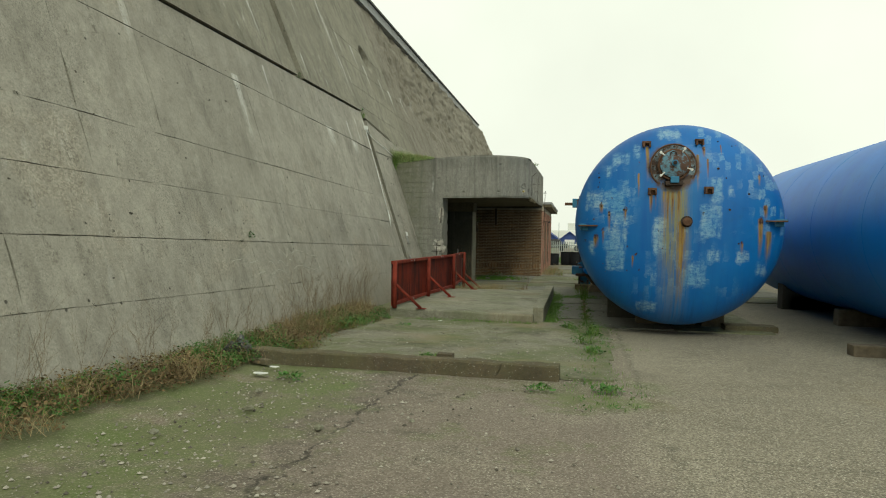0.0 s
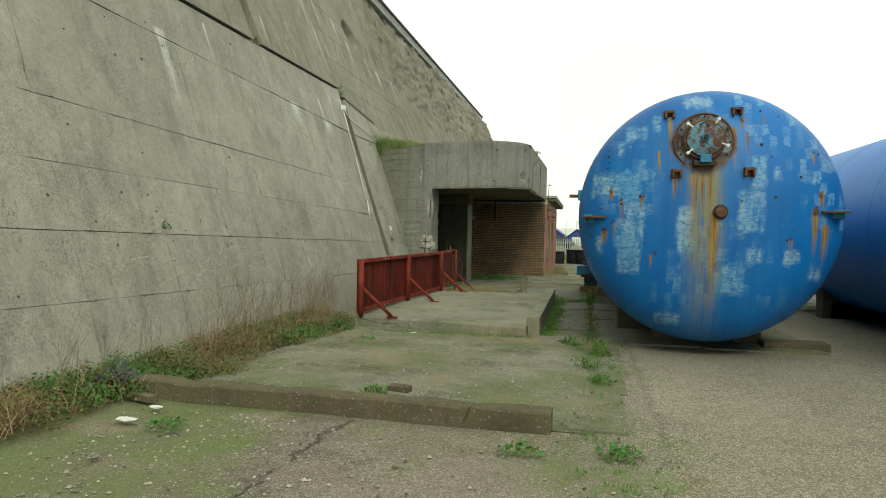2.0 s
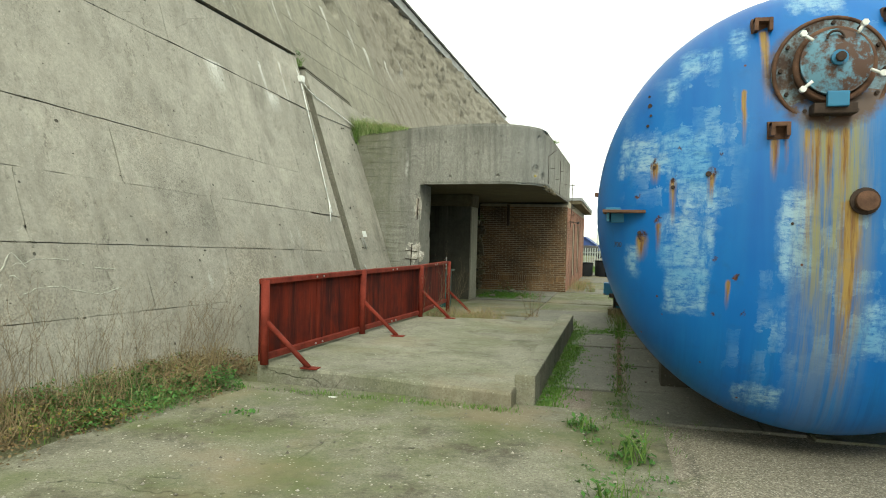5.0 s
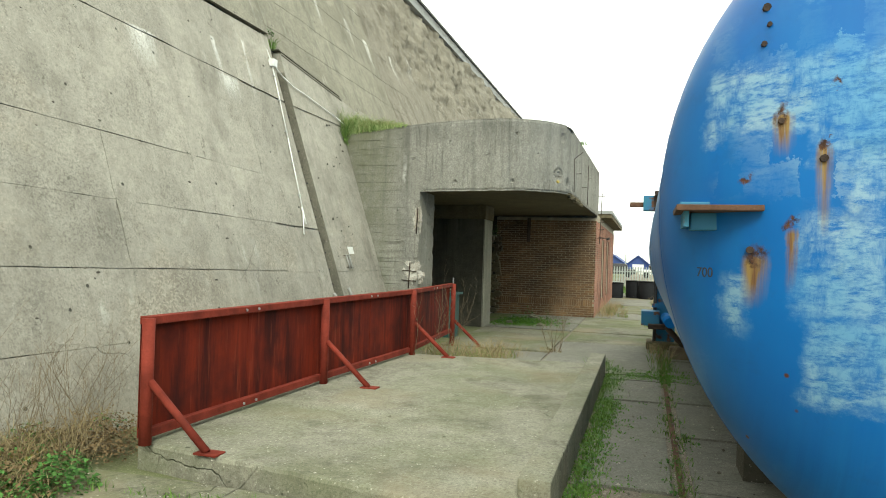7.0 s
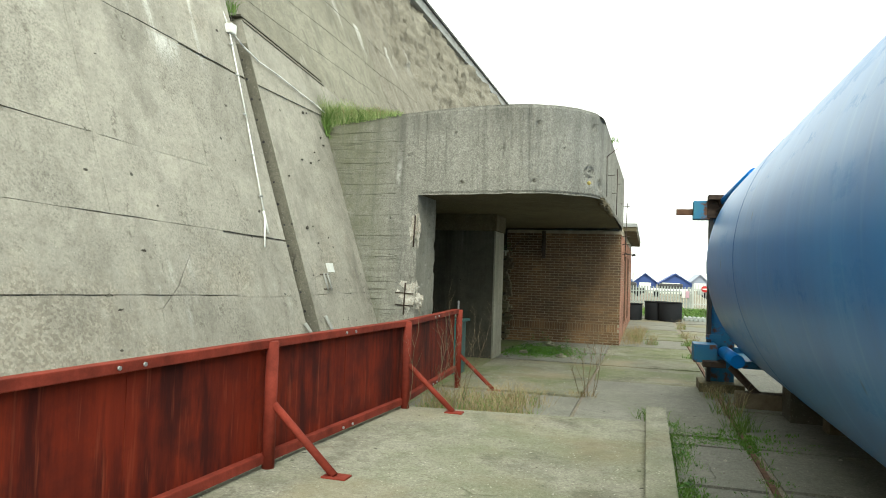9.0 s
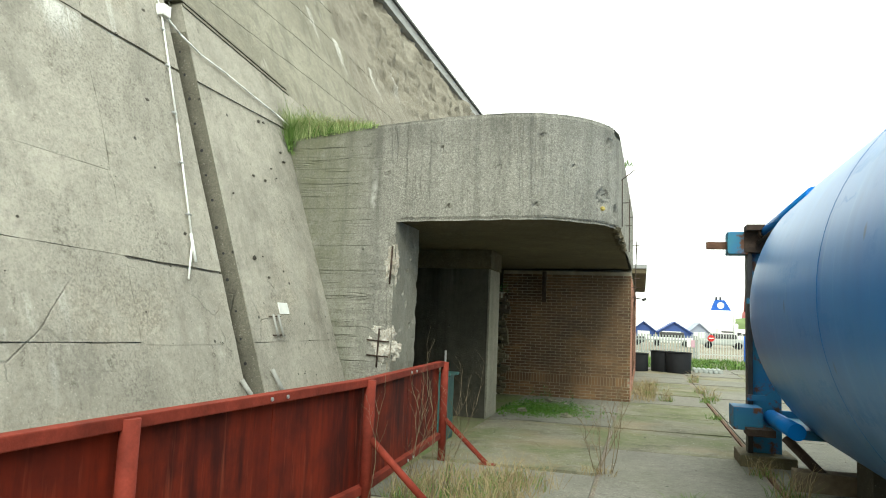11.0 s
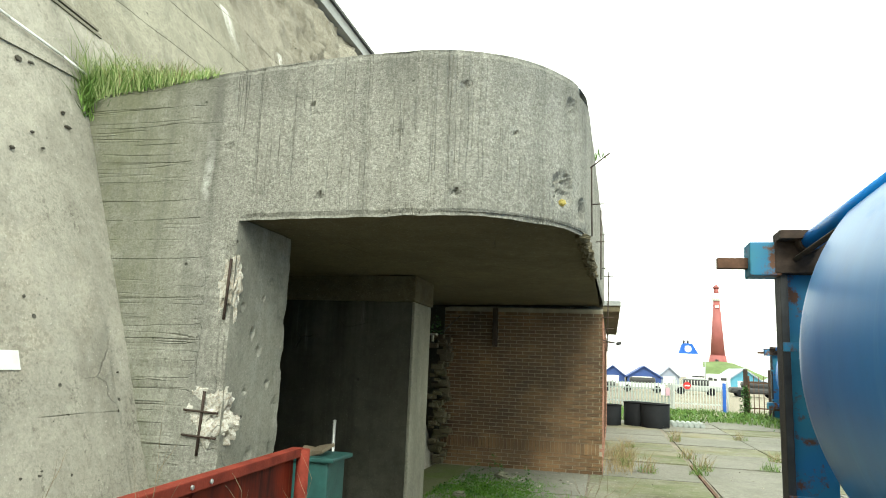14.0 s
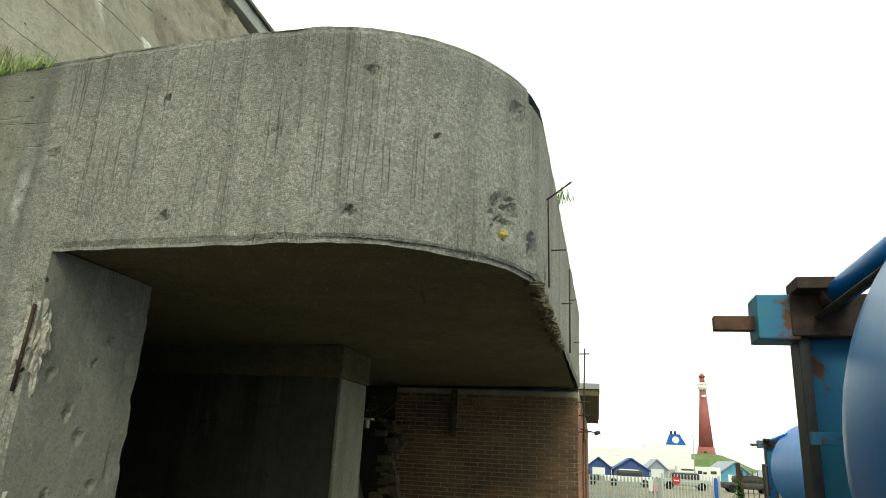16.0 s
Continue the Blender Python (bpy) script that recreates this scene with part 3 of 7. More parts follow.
def build_porch():
    th = empty("porch", -3, 22, -0.17, "board-marked grey concrete bunker porch with rounded corner", "porch")
    bm = bmesh.new()
    ss = span(0, 2.0, 0.05) + span(2.0, 5.6, 0.025)[1:] + span(5.6, PORCH_LEN, 0.06)[1:]

    def face(s, v):
        x, y = porch_line(s)
        x2, y2 = porch_line(s + 0.01)
        nx, ny = (y2 - y) / 0.01, -(x2 - x) / 0.01
        top = porch_top(x)
        low = SOFF + 0.02 * (x + 4.05) + 0.012 * fbm(x, y, 7, 3)
        if s > 4.9:
            low += 0.035 * max(0, fbm(x, y, 2, 4)) + 0.02
        z = low + (top - low) * v
        d = 0.006 * fbm(x, y, z, 2.5) + 0.003 * fbm(x, y, z, 14)
        for cs, cz, r, deep in CHIPS:
            q = math.hypot(s - cs, z - cz) / r
            if q < 1.3:
                d -= deep * max(0, 1 - q ** 3 / 2.2) * (0.8 + 0.5 * fbm(x, y, z, 20))
        if v > 0.98:
            d -= 0.012 + 0.015 * max(0, fbm(s, 3, 1, 3))
        if 4.75 < s < 5.35 and v > 0.93:
            d -= 0.05
        if v < 0.02:
            d -= 0.015 if x > PX else 0.0
        return (x + nx * d, y + ny * d, z)
    vs = [0, 0.015] + span(0.04, 0.96, 0.021) + [0.985, 1.0]
    sheet(bm, face, ss, vs, smooth=False)
    part("canopy_face", bm, M_PORCH, th)
    bm = bmesh.new()
    ring = [porch_line(s) for s in span(0, PORCH_LEN, 0.2)]
    lo = [bm.verts.new((min(x, -1.395 - 0.06), max(y, FRONT + 0.02), SOFF + 0.03 + 0.02 * (x + 4.05))) for x, y in ring]
    lo += [bm.verts.new((-6.2, ring[-1][1], SOFF)), bm.verts.new((-6.2, FRONT + 0.02, SOFF))]
    bm.faces.new(lo[::-1])
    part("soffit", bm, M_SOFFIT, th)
    bm = bmesh.new()
    hi = [bm.verts.new((x - 0.01, y + 0.01, porch_top(x) - 0.005)) for x, y in ring]
    hi += [bm.verts.new((-6.4, ring[-1][1], 3.6)), bm.verts.new((-6.4, FRONT + 0.02, 3.6))]
    bm.faces.new(hi)
    part("canopy_top", bm, M_PORCH, th)
    part("canopy_back", boxed(-6.2, -1.4, ring[-1][1] - 0.02, ring[-1][1] + 0.1, SOFF - 0.02, 3.8), M_PORCH, th)
    # front pier beside the wall: grid face so that its corner can be broken

    def pier_face(u, z):
        x = -5.9 + (PX + 5.9) * u
        c = 0.0
        for cz, h in ((2.12, 0.3), (1.12, 0.32)):
            q = abs(z - cz) / h
            if q < 1:
                c = max(c, (1 - q * q) * max(0, 1 - (PX - x) / (0.12 + 0.1 * (cz < 2))))
        d = 0.006 * fbm(x, 0, z, 2.5) + 0.08 * c * (0.7 + 0.6 * fbm(x, 3, z, 12)) + 0.004 * math.sin(z * 40) * (fbm(x, 1, z, 1.5) > 0.1)
        return (x, FRONT + d, z)
    bm = bmesh.new()
    sheet(bm, pier_face, span(0, 1, 0.03), span(-0.3, SOFF + 0.02, 0.05), smooth=False)

    box(bm, -6, PX - 0.1, FRONT + 0.1, 21.35, -0.3, SOFF + 0.02)
    part("front_pier", bm, M_PORCH, th)
    bm = bmesh.new()
    holes = ((20.62, 1.95, 0.03), (20.8, 1.75, 0.035), (20.92, 1.62, 0.04), (21.05, 2.2, 0.03), (20.75, 1.3, 0.03), (21.1, 1.35, 0.035), (20.9, 0.8, 0.05), (21.15, 2.4, 0.04), (20.68, 0.6, 0.03), (20.95, 2.05, 0.02))

    def pier_side(y, z):
        d = 0.012 * fbm(4, y, z, 2.0) - 0.04 * (1 if y > 21.2 else 0) * max(0, fbm(1, y, z, 3))
        for hy, hz, r in holes:
            q = math.hypot(y - hy, z - hz) / r
            if q < 1.2:
                d -= 0.035 * max(0, 1.2 - q)
        return (PX + d, y, z)
    sheet(bm, pier_side, [FRONT] + span(20.47, 21.35, 0.022), span(-0.3, SOFF + 0.02, 0.03), smooth=False)
    part("pier_side", bm, M_PIERSIDE, th)
    bm = bmesh.new()
    box(bm, -6.2, -3.66, 23.95, 24.7, -0.3, 2.32, bevel=0.01)
    # shade on the front face is in its dark concrete; the end stays pale
    part("inner_pier", bm, M_INNER_SHADE, th)
    part("pier_end", boxed(-3.66, -3.62, 23.94, 24.72, -0.3, 2.31, bevel=0.016), M_PIER, th)
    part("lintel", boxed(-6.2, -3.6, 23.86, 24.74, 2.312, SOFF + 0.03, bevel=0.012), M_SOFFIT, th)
    shelf = part("pier_bracket", boxed(-3.64, -3.54, 24.72, 24.84, 1.945, 1.97, bevel=0.004), M_PIER, th, "small pale shelf bracket")
    part("bracket_arm", boxed(-3.6, -3.58, 24.72, 24.8, 1.86, 1.945, bevel=0.003), M_PIER, shelf)
    part("hanging_wire", rodded((-3.5, 24.85, 1.97), (-3.3, 25.1, 2.24), 0.005, 6), M_DARKMETAL, th)
    # the passage into the bunker, its inner shade put into the wall colour
    part("passage_side", boxed(-14, -4.6, 20.9, 21.34, -0.3, 2.7), M_DEEP_SHADE, th)
    part("passage_far_side", boxed(-14, -6.2, 23.95, 24.6, -0.3, 2.7), M_DEEP_SHADE, th)
    part("passage_end", boxed(-14.3, -14, 20.9, 24.6, -0.3, 2.7), M_DEEP_SHADE, th)
    part("passage_ceiling", boxed(-14, -6.2, 20.9, 24.6, 2.7, 3.0), M_DEEP_SHADE, th)


# brown-stained ceiling concrete, with some of the underside's shade in its base
M_SOFFIT = concrete("stained_shaded_concrete", (0.11, 0.094, 0.057), (0.2, 0.168, 0.106), 0.1, pits=0.5, tone=(0.035, 0.03, 0.022))
# inner pier face: streaked concrete, darkened for the shade under the porch
M_INNER_SHADE = concrete("inner_pier_shaded_concrete", (0.045, 0.043, 0.034), (0.12, 0.116, 0.094), 1.0, 0.3, pits=0.12, tone=(0.028, 0.026, 0.02))
# near-black base stands for the shade deep inside the porch
M_DEEP_SHADE = concrete("deep_shade_concrete", (0.038, 0.036, 0.028), (0.08, 0.075, 0.06), 0.8, pits=0.4, tone=(0.025, 0.023, 0.018))
# cleaner tone for the pier side, put in for the sky light it catches
M_PIERSIDE = concrete("pier_side_sky_tone", (0.27, 0.264, 0.226), (0.38, 0.371, 0.322), 0.3, 0.2, pits=0.5, cracks=0.5)
M_PIER = concrete("pier_concrete", (0.29, 0.28, 0.225), (0.38, 0.365, 0.3), 0.35, 0.2, pits=0.6)
build_porch()


# ---- kerb beam, apron and platform ----
def build_platform():
    a = Vector((-4.0, 7.8, 0))
    b = Vector((-0.16, 7.63, 0))
    ang = math.degrees(math.atan2(b.y - a.y, b.x - a.x))
    L = (b - a).length
    m = pose(a.x, a.y, 0, 0, 0, ang)
    bm = bmesh.new()

    def ring(u, k):
        pr = [(0, -0.25), (0, 0.0), (0.015, 0.02), (0.16, 0.025), (0.2, 0.01), (0.2, -0.25)]
        p = pr[k]
        w = 0.014 * fbm(u, p[0] * 3, p[1] * 3, 2.2) + 0.008 * fbm(u, p[0] * 3, p[1] * 3, 9)
        return m @ Vector((u, p[0] + w, p[1] + 0.012 + w + 0.015 * (u / L)))
    sheet(bm, ring, span(0, L, 0.05), range(6), smooth=False, flip=True)
    bm.faces.new([bm.verts.new(ring(0, k)) for k in range(6)])
    bm.faces.new([bm.verts.new(ring(L, k)) for k in range(6)][::-1])
    tagged(part("kerb_beam", bm, M_KERB), "stained mossy concrete kerb beam across the yard", "kerb")
    bm = boxed(-0.14, 0.14, -0.05, 0.05, 0, 0.06, bevel=0.008, m=pose(-3.72, 7.6, -0.1, 0, 0, -14))
    tagged(part("timber_offcut", bm, M_KERB), "short dark offcut lying at the kerb beam", "offcut")
    # mossy apron behind the beam
    bm = bmesh.new()

    def apron(x, y):
        up = 0.05
        if x > -0.16:
            up = min(up, 0.05 - 0.085 * (x + 0.16), -0.006 + 0.09 * (y - 7.5))
        return (x, y, ground_z(y) + up + 0.008 * fbm(x, y, 4, 1.2))

    def laid(x, v):
        y0 = 7.9 - 0.0443 * (x + 4.0)
        y1 = 12.6 if x < -0.1 else 11.45
        return apron(x, y0 + (y1 - y0) * v)
    sheet(bm, laid, span(-3.7, -0.12, 0.15) + span(-0.05, 0.75, 0.1), span(0, 1, 0.03))
    tagged(part("pavement_apron", bm, M_APRON), "mossy greenish concrete apron slab", "pavement", kind="structure")
    bm = bmesh.new()
    plan = ((-3.56, 12.82), (-0.75, 12.4), (-0.75, 18.2), (-3.72, 17.8))

    def rim(u, k):
        (xa, ya), (xb, yb) = plan[int(u) % 4], plan[(int(u) + 1) % 4]
        f = u - int(u)
        x, y = xa + (xb - xa) * f, ya + (yb - ya) * f
        cx, cy = -2.2, 15.3
        w = 0.006 * fbm(x, y, 0, 2.0) + 0.006 * fbm(x, y, 1, 9)
        q, z = ((0.0, -0.3), (0.0, 0.022), (0.012, 0.044), (0.035, 0.05))[k]
        d = math.hypot(x - cx, y - cy)
        return (x + (cx - x) / d * (q + w), y + (cy - y) / d * (q + w), z + (w if 0 < k < 3 else 0.0))
    us = span(0, 4, 0.01)[:-1]
    sheet(bm, rim, us + [4.0], range(4), smooth=False, flip=True)
    bm.faces.new([bm.verts.new(rim(u, 3)) for u in us])
    th = empty("loading_platform", -2, 15, -0.17, "low pale concrete platform with a raised side kerb", "platform")
    part("deck", bm, M_SLAB, th)
    part("side_kerb", boxed(-0.77, -0.57, 12.72, 18.45, -0.3, 0.155, bevel=0.015), M_SLAB, th)


build_platform()


# ---- red steel barrier ----
def build_barrier():
    g = Mat("red_oxide_steel")
    run = g.noise(1.0, 5, 0.6, g.vec(6, 6, 0.5))
    c = g.mix(g.rng(run, 0.35, 0.7), (0.1, 0.011, 0.005), (0.2, 0.024, 0.009))
    c = g.mix(g.rng(g.noise(2.5, 5), 0.45, 0.68, 0, 0.8), c, (0.045, 0.008, 0.006))
    c = g.mix(g.rng(g.noise(1.0, 5, 0.65, g.vec(4.5, 4.5, 0.7)), 0.48, 0.64, 0, 0.85), c, (0.03, 0.006, 0.005))
    c = g.mix(g.rng(g.noise(1.0, 3, 0.6, g.vec(16, 16, 1.2)), 0.6, 0.72, 0, 0.4), c, (0.3, 0.07, 0.035))
    sheetm = g.done(c, 0.75, g.noise(30), 0.15, 0.004, spec=0.15)
    frame_m = simple("red_oxide_frame", (0.19, 0.032, 0.02), 0.4, 5, 0.75, spec=0.15)
    posts = [(-3.48, 12.76), (-3.37, 15.33), (-3.21, 17.74), (-3.37, 20.38)]
    th = empty("steel_barrier", -3.3, 16, 0.05, "rust-red steel sheet barrier propped on slanted braces", "barrier")
    zb, zt = 0.05, 0.96
    for (x0, y0), (x1, y1) in zip(posts, posts[1:]):
        yaw = math.degrees(math.atan2(y1 - y0, x1 - x0))
        L = math.hypot(x1 - x0, y1 - y0)
        m = pose(x0, y0, 0, 0, 0, yaw)
        w = L / 4
        for k in range(4):
            part("sheet", boxed(k * w + 0.0008, k * w + w - 0.0008, 0.036 + 0.002 * (k % 2), 0.043, 0.12, 0.93, m=m), sheetm, th)
        part("top_rail", boxed(0, L, -0.03, 0.05, 0.9, zt, bevel=0.006, m=m), frame_m, th)
        part("bottom_rail", boxed(0, L, -0.02, 0.045, 0.085, 0.15, bevel=0.006, m=m), frame_m, th)
        for k in (0.45, 0.52):
            for zz in (0.93, 0.115):
                q = m @ Vector((L * k, -0.032, zz))
                q2 = m @ Vector((L * k, -0.042, zz))
                part("bolt", rodded(q, q2, 0.012, 8), M_STEEL, th)
    for x, y in posts:
        part("post", rodded((x + 0.03, y, zb if y < 18 else -0.17), (x + 0.03, y, 0.95), 0.045, 14), frame_m, th)
        low = 0.05 if y < 18 else -0.148
        part("brace", rodded((x + 0.06, y, low + 0.45), (x + 0.56, y - 0.02, low + 0.01), 0.028, 12), frame_m, th)
        part("foot_plate", boxed(x + 0.48, x + 0.66, y - 0.07, y + 0.05, low - 0.002, low + 0.012, bevel=0.003), frame_m, th)


M_STEEL = simple("galvanised_steel", (0.45, 0.46, 0.46), 0.2, 20, 0.4, 0.8)
build_barrier()


# ---- tanks ----
TX, TZ, TR, TY0, TY1 = 1.66, 1.71, 1.68, 12.0, 20.9


# faded patches: x and z extents; rust runs: x, top, half width, length; crusts: x, z, radius
ROLLED = ((0.16, 0.74, 1.97, 2.24), (0.49, 0.62, 1.85, 2.16), (0.45, 0.79, 1.29, 1.63), (0.49, 0.77, 0.97, 1.28), (0.65, 0.75, 1.94, 2.08), (1.92, 2.22, 1.51, 2.03), (2.03, 2.21, 1.12, 1.30), (1.74, 2.02, 0.72, 1.08), (1.20, 1.40, 1.25, 1.79), (2.07, 2.23, 2.07, 2.45), (0.58, 0.82, 2.70, 2.87), (0.91, 0.99, 2.79, 3.01), (1.29, 1.61, 3.10, 3.28), (2.48, 2.66, 1.13, 1.28), (2.80, 2.98, 0.92, 1.11), (2.34, 2.42, 2.16, 2.31), (0.47, 0.55, 2.49, 2.67), (0.99, 1.30, 0.29, 0.43), (0.22, 0.3, 1.2, 1.42), (0.6, 0.82, 1.66, 1.95))
RUNS = ((1.11, 2.98, 0.03, 0.64), (1.42, 2.24, 0.02, 0.75), (1.49, 2.24, 0.025, 0.6), (1.37, 2.24, 0.035, 0.96), (1.58, 2.24, 0.035, 0.6), (1.63, 1.76, 0.075, 1.5), (1.16, 2.18, 0.03, 0.33), (1.23, 2.18, 0.015, 0.3), (2.02, 2.76, 0.02, 0.37), (1.97, 2.96, 0.03, 0.2), (2.24, 3.0, 0.012, 0.2), (2.83, 2.51, 0.025, 0.2), (2.55, 1.43, 0.025, 0.22), (2.92, 2.03, 0.04, 0.25), (2.84, 1.82, 0.045, 0.7), (2.98, 1.62, 0.055, 0.55), (0.9, 1.2, 0.018, 0.24), (0.97, 2.53, 0.018, 0.44), (1.87, 2.83, 0.025, 0.65), (0.4, 2.03, 0.035, 0.18), (0.52, 1.9, 0.025, 0.35), (0.77, 1.94, 0.03, 0.24), (0.32, 1.5, 0.045, 0.22), (0.43, 1.6, 0.018, 0.26))
CRUSTS = ((0.4, 2.03, 0.035), (0.52, 1.9, 0.022), (0.77, 1.94, 0.045), (0.57, 2.14, 0.02), (0.28, 1.79, 0.022), (0.32, 1.5, 0.04), (0.42, 1.61, 0.02), (0.83, 2.08, 0.014), (0.94, 1.21, 0.022), (0.82, 0.96, 0.02), (0.82, 1.36, 0.018), (1.01, 0.97, 0.02), (2.92, 2.0, 0.05), (2.85, 1.78, 0.06), (2.55, 1.43, 0.03), (1.94, 1.87, 0.028), (2.83, 2.51, 0.02), (1.97, 2.93, 0.04))


def tank_paint(name, rust=True, a=(0.004, 0.095, 0.35), b=(0.007, 0.14, 0.45)):
    g = Mat(name)
    X, Y, Z = g.xyz()
    big = g.noise(0.6, 4)
    c = g.mix(g.rng(big, 0.35, 0.65), a, b)
    run = g.noise(1.0, 5, 0.6, g.vec(3.5, 1.2, 0.3))
    c = g.mix(g.rng(run, 0.45, 0.7, 0, 0.4), c, (0.02, 0.19, 0.44))
    rough = 0.4
    if rust:
        # rolled-on faded patches
        end = g.rng(Y, 12.15, 12.0)
        wob = g.mul(g.op("SUBTRACT", g.noise(6, 6, 0.75), 0.5), 0.34)
        wx, wz = g.op("ADD", X, g.mul(wob, 0.45)), g.op("ADD", Z, g.mul(wob, 0.7))
        patch = None
        for x0, x1, z0, z1 in ROLLED:
            cxm, hw, czm, hh = (x0 + x1) / 2, (x1 - x0) / 2, (z0 + z1) / 2, (z1 - z0) / 2
            u = g.rng(g.op("ABSOLUTE", g.op("SUBTRACT", wx, cxm)), hw + 0.025, hw - 0.02)
            v = g.rng(g.op("ABSOLUTE", g.op("SUBTRACT", wz, czm)), hh + 0.035, hh - 0.03)
            patch = g.mul(u, v) if patch is None else g.op("MAXIMUM", patch, g.mul(u, v))
        cell = g.t.nodes.new("ShaderNodeCombineXYZ")
        g.put(cell.inputs[0], g.op("FLOOR", g.mul(wx, 11.0)))
        g.put(cell.inputs[2], g.op("FLOOR", g.mul(wz, 7.0)))
        wn_ = g.t.nodes.new("ShaderNodeTexWhiteNoise")
        g.put(wn_.inputs["Vector"], cell.outputs[0])
        dabs = g.mul(g.mul(g.rng(wn_.outputs["Value"], 0.6, 0.9), g.rng(g.noise(0.9, 3), 0.47, 0.58)), g.rng(Z, 0.4, 0.9))
        patch = g.op("MAXIMUM", patch, g.mul(dabs, 0.7))
        brushed = g.op("MULTIPLY", g.rng(g.noise(1.0, 6, 0.8, g.vec(12, 10, 34)), 0.36, 0.54), g.rng(g.noise(1.0, 6, 0.75, g.vec(9, 5, 3.2)), 0.34, 0.52))
        patch = g.mul(patch, brushed)
        c = g.mix(g.mul(g.mul(patch, end), 0.8), c, g.mix(g.rng(g.noise(2.0, 3), 0.35, 0.65), (0.15, 0.36, 0.55), (0.34, 0.49, 0.56)))
        # dark blue upright streaks, stronger towards the bottom of the end plate
        low_streaks = g.rng(g.noise(1.0, 4, 0.7, g.vec(17, 1, 0.5)), 0.5, 0.62, 0, 0.35)
        c = g.mix(g.mul(low_streaks, g.mul(end, g.rng(Z, 1.0, 0.3))), c, (0.004, 0.06, 0.2))

        # olive wash and rust runs down the end plate
        grain = g.rng(g.noise(1.0, 4, 0.7, g.vec(30, 1, 1.2)), 0.36, 0.56)
        wide = g.op("ABSOLUTE", g.op("SUBTRACT", g.op("ADD", X, g.mul(wob, 0.2)), 1.53))
        wash = g.mul(g.mul(g.rng(wide, 0.27, 0.12), g.rng(Z, 0.1, 1.5, 0.08, 0.85)), g.rng(Z, 2.5, 2.3))
        wash = g.mul(wash, g.rng(grain, 0, 1, 0.2, 1.0))
        c = g.mix(g.mul(wash, end), c, (0.25, 0.225, 0.06))
        ochre, crust = None, None
        for x0, z0, w, long in RUNS:
            dx = g.op("ABSOLUTE", g.op("SUBTRACT", g.op("ADD", X, g.mul(wob, 0.1)), x0))
            dz = g.op("SUBTRACT", z0, Z)
            a1 = g.mul(g.mul(g.rng(dx, w * 1.25, w * 0.2), g.rng(dz, long, long * 0.15)), g.rng(dz, -0.01, 0.02))
            ochre = a1 if ochre is None else g.op("MAXIMUM", ochre, a1)
        for x0, z0, w in CRUSTS:
            dx, dz = g.op("SUBTRACT", wx, x0), g.mul(g.op("SUBTRACT", wz, z0), 0.8)
            rr = g.op("SQRT", g.op("ADD", g.mul(dx, dx), g.mul(dz, dz)))
            a2 = g.rng(rr, w * 0.95, w * 0.45)
            crust = a2 if crust is None else g.op("MAXIMUM", crust, a2)
        ochre = g.rng(g.mul(g.mul(ochre, end), g.rng(grain, 0, 1, 0.35, 1.0)), 0.05, 0.6)
        crust = g.mul(g.mul(crust, end), g.rng(g.noise(22, 5, 0.8), 0.36, 0.52))
        c = g.mix(g.mul(ochre, 0.95), c, g.mix(g.rng(g.noise(1.0, 4, 0.7, g.vec(34, 1, 2)), 0.4, 0.62), (0.31, 0.2, 0.05), (0.15, 0.065, 0.016)))
        c = g.mix(crust, c, g.mix(g.rng(g.noise(40, 3), 0.4, 0.6), (0.1, 0.04, 0.016), (0.035, 0.016, 0.01)))
        rusty = g.op("MAXIMUM", ochre, crust)
        rx, rz = g.op("SUBTRACT", X, 1.5), g.op("SUBTRACT", Z, 2.62)
        rr = g.op("SQRT", g.op("ADD", g.mul(rx, rx), g.mul(rz, rz)))
        ringm = g.mul(g.mul(g.rng(g.op("ADD", rr, g.mul(wob, 0.5)), 0.42, 0.35), end), g.rng(g.noise(9, 4), 0.3, 0.5))
        c = g.mix(ringm, c, (0.085, 0.05, 0.035))
        dots = g.mul(g.rng(g.voro(4.2), 0.05, 0.025), end)
        c = g.mix(dots, c, (0.1, 0.035, 0.015))
        rough = g.mix(g.op("MAXIMUM", rusty, patch), (0.42, 0.42, 0.42), (0.75, 0.75, 0.75))
    grime = g.rng(g.noise(7, 5, 0.7), 0.55, 0.8, 0, 0.35)
    c = g.mix(grime, c, (0.02, 0.08, 0.17))
    # brighter blue along the shell's side paints in the sky's sheen
    side_sheen = g.mul(g.rng(Y, 12.2, 12.8), g.rng(g.noise(1.0, 4, 0.6, g.vec(0.3, 2.2, 0.25)), 0.35, 0.65, 0.3, 0.75))
    c = g.mix(g.mul(side_sheen, 0.6 if rust else 0.1), c, (0.045, 0.25, 0.6))
    if rust:
        # faint pale bands stand for reflections running round the shell
        ring_glint = g.mul(g.rng(Y, 12.4, 13.0), g.rng(g.noise(1.0, 5, 0.7, g.vec(0.5, 5.0, 0.35)), 0.56, 0.68))
        c = g.mix(g.mul(ring_glint, 0.2), c, (0.2, 0.4, 0.58))
        scuff = g.mul(g.rng(g.voro(2.3, vec=g.vec(1, 1, 0.45)), 0.07, 0.03), g.rng(Y, 12.4, 13.0))
        c = g.mix(g.mul(scuff, 0.7), c, (0.01, 0.03, 0.07))
    m = g.done(c, rough, g.noise(1.5, 3), 0.1, 0.012, spec=0.32 if rust else 0.16, coat=0.05)
    if rust:
        g.put(g.b.inputs["Coat Weight"], g.rng(Y, 12.0, 12.6, 0.0, 0.45))
        g.b.inputs["Coat Roughness"].default_value = 0.32
    return m


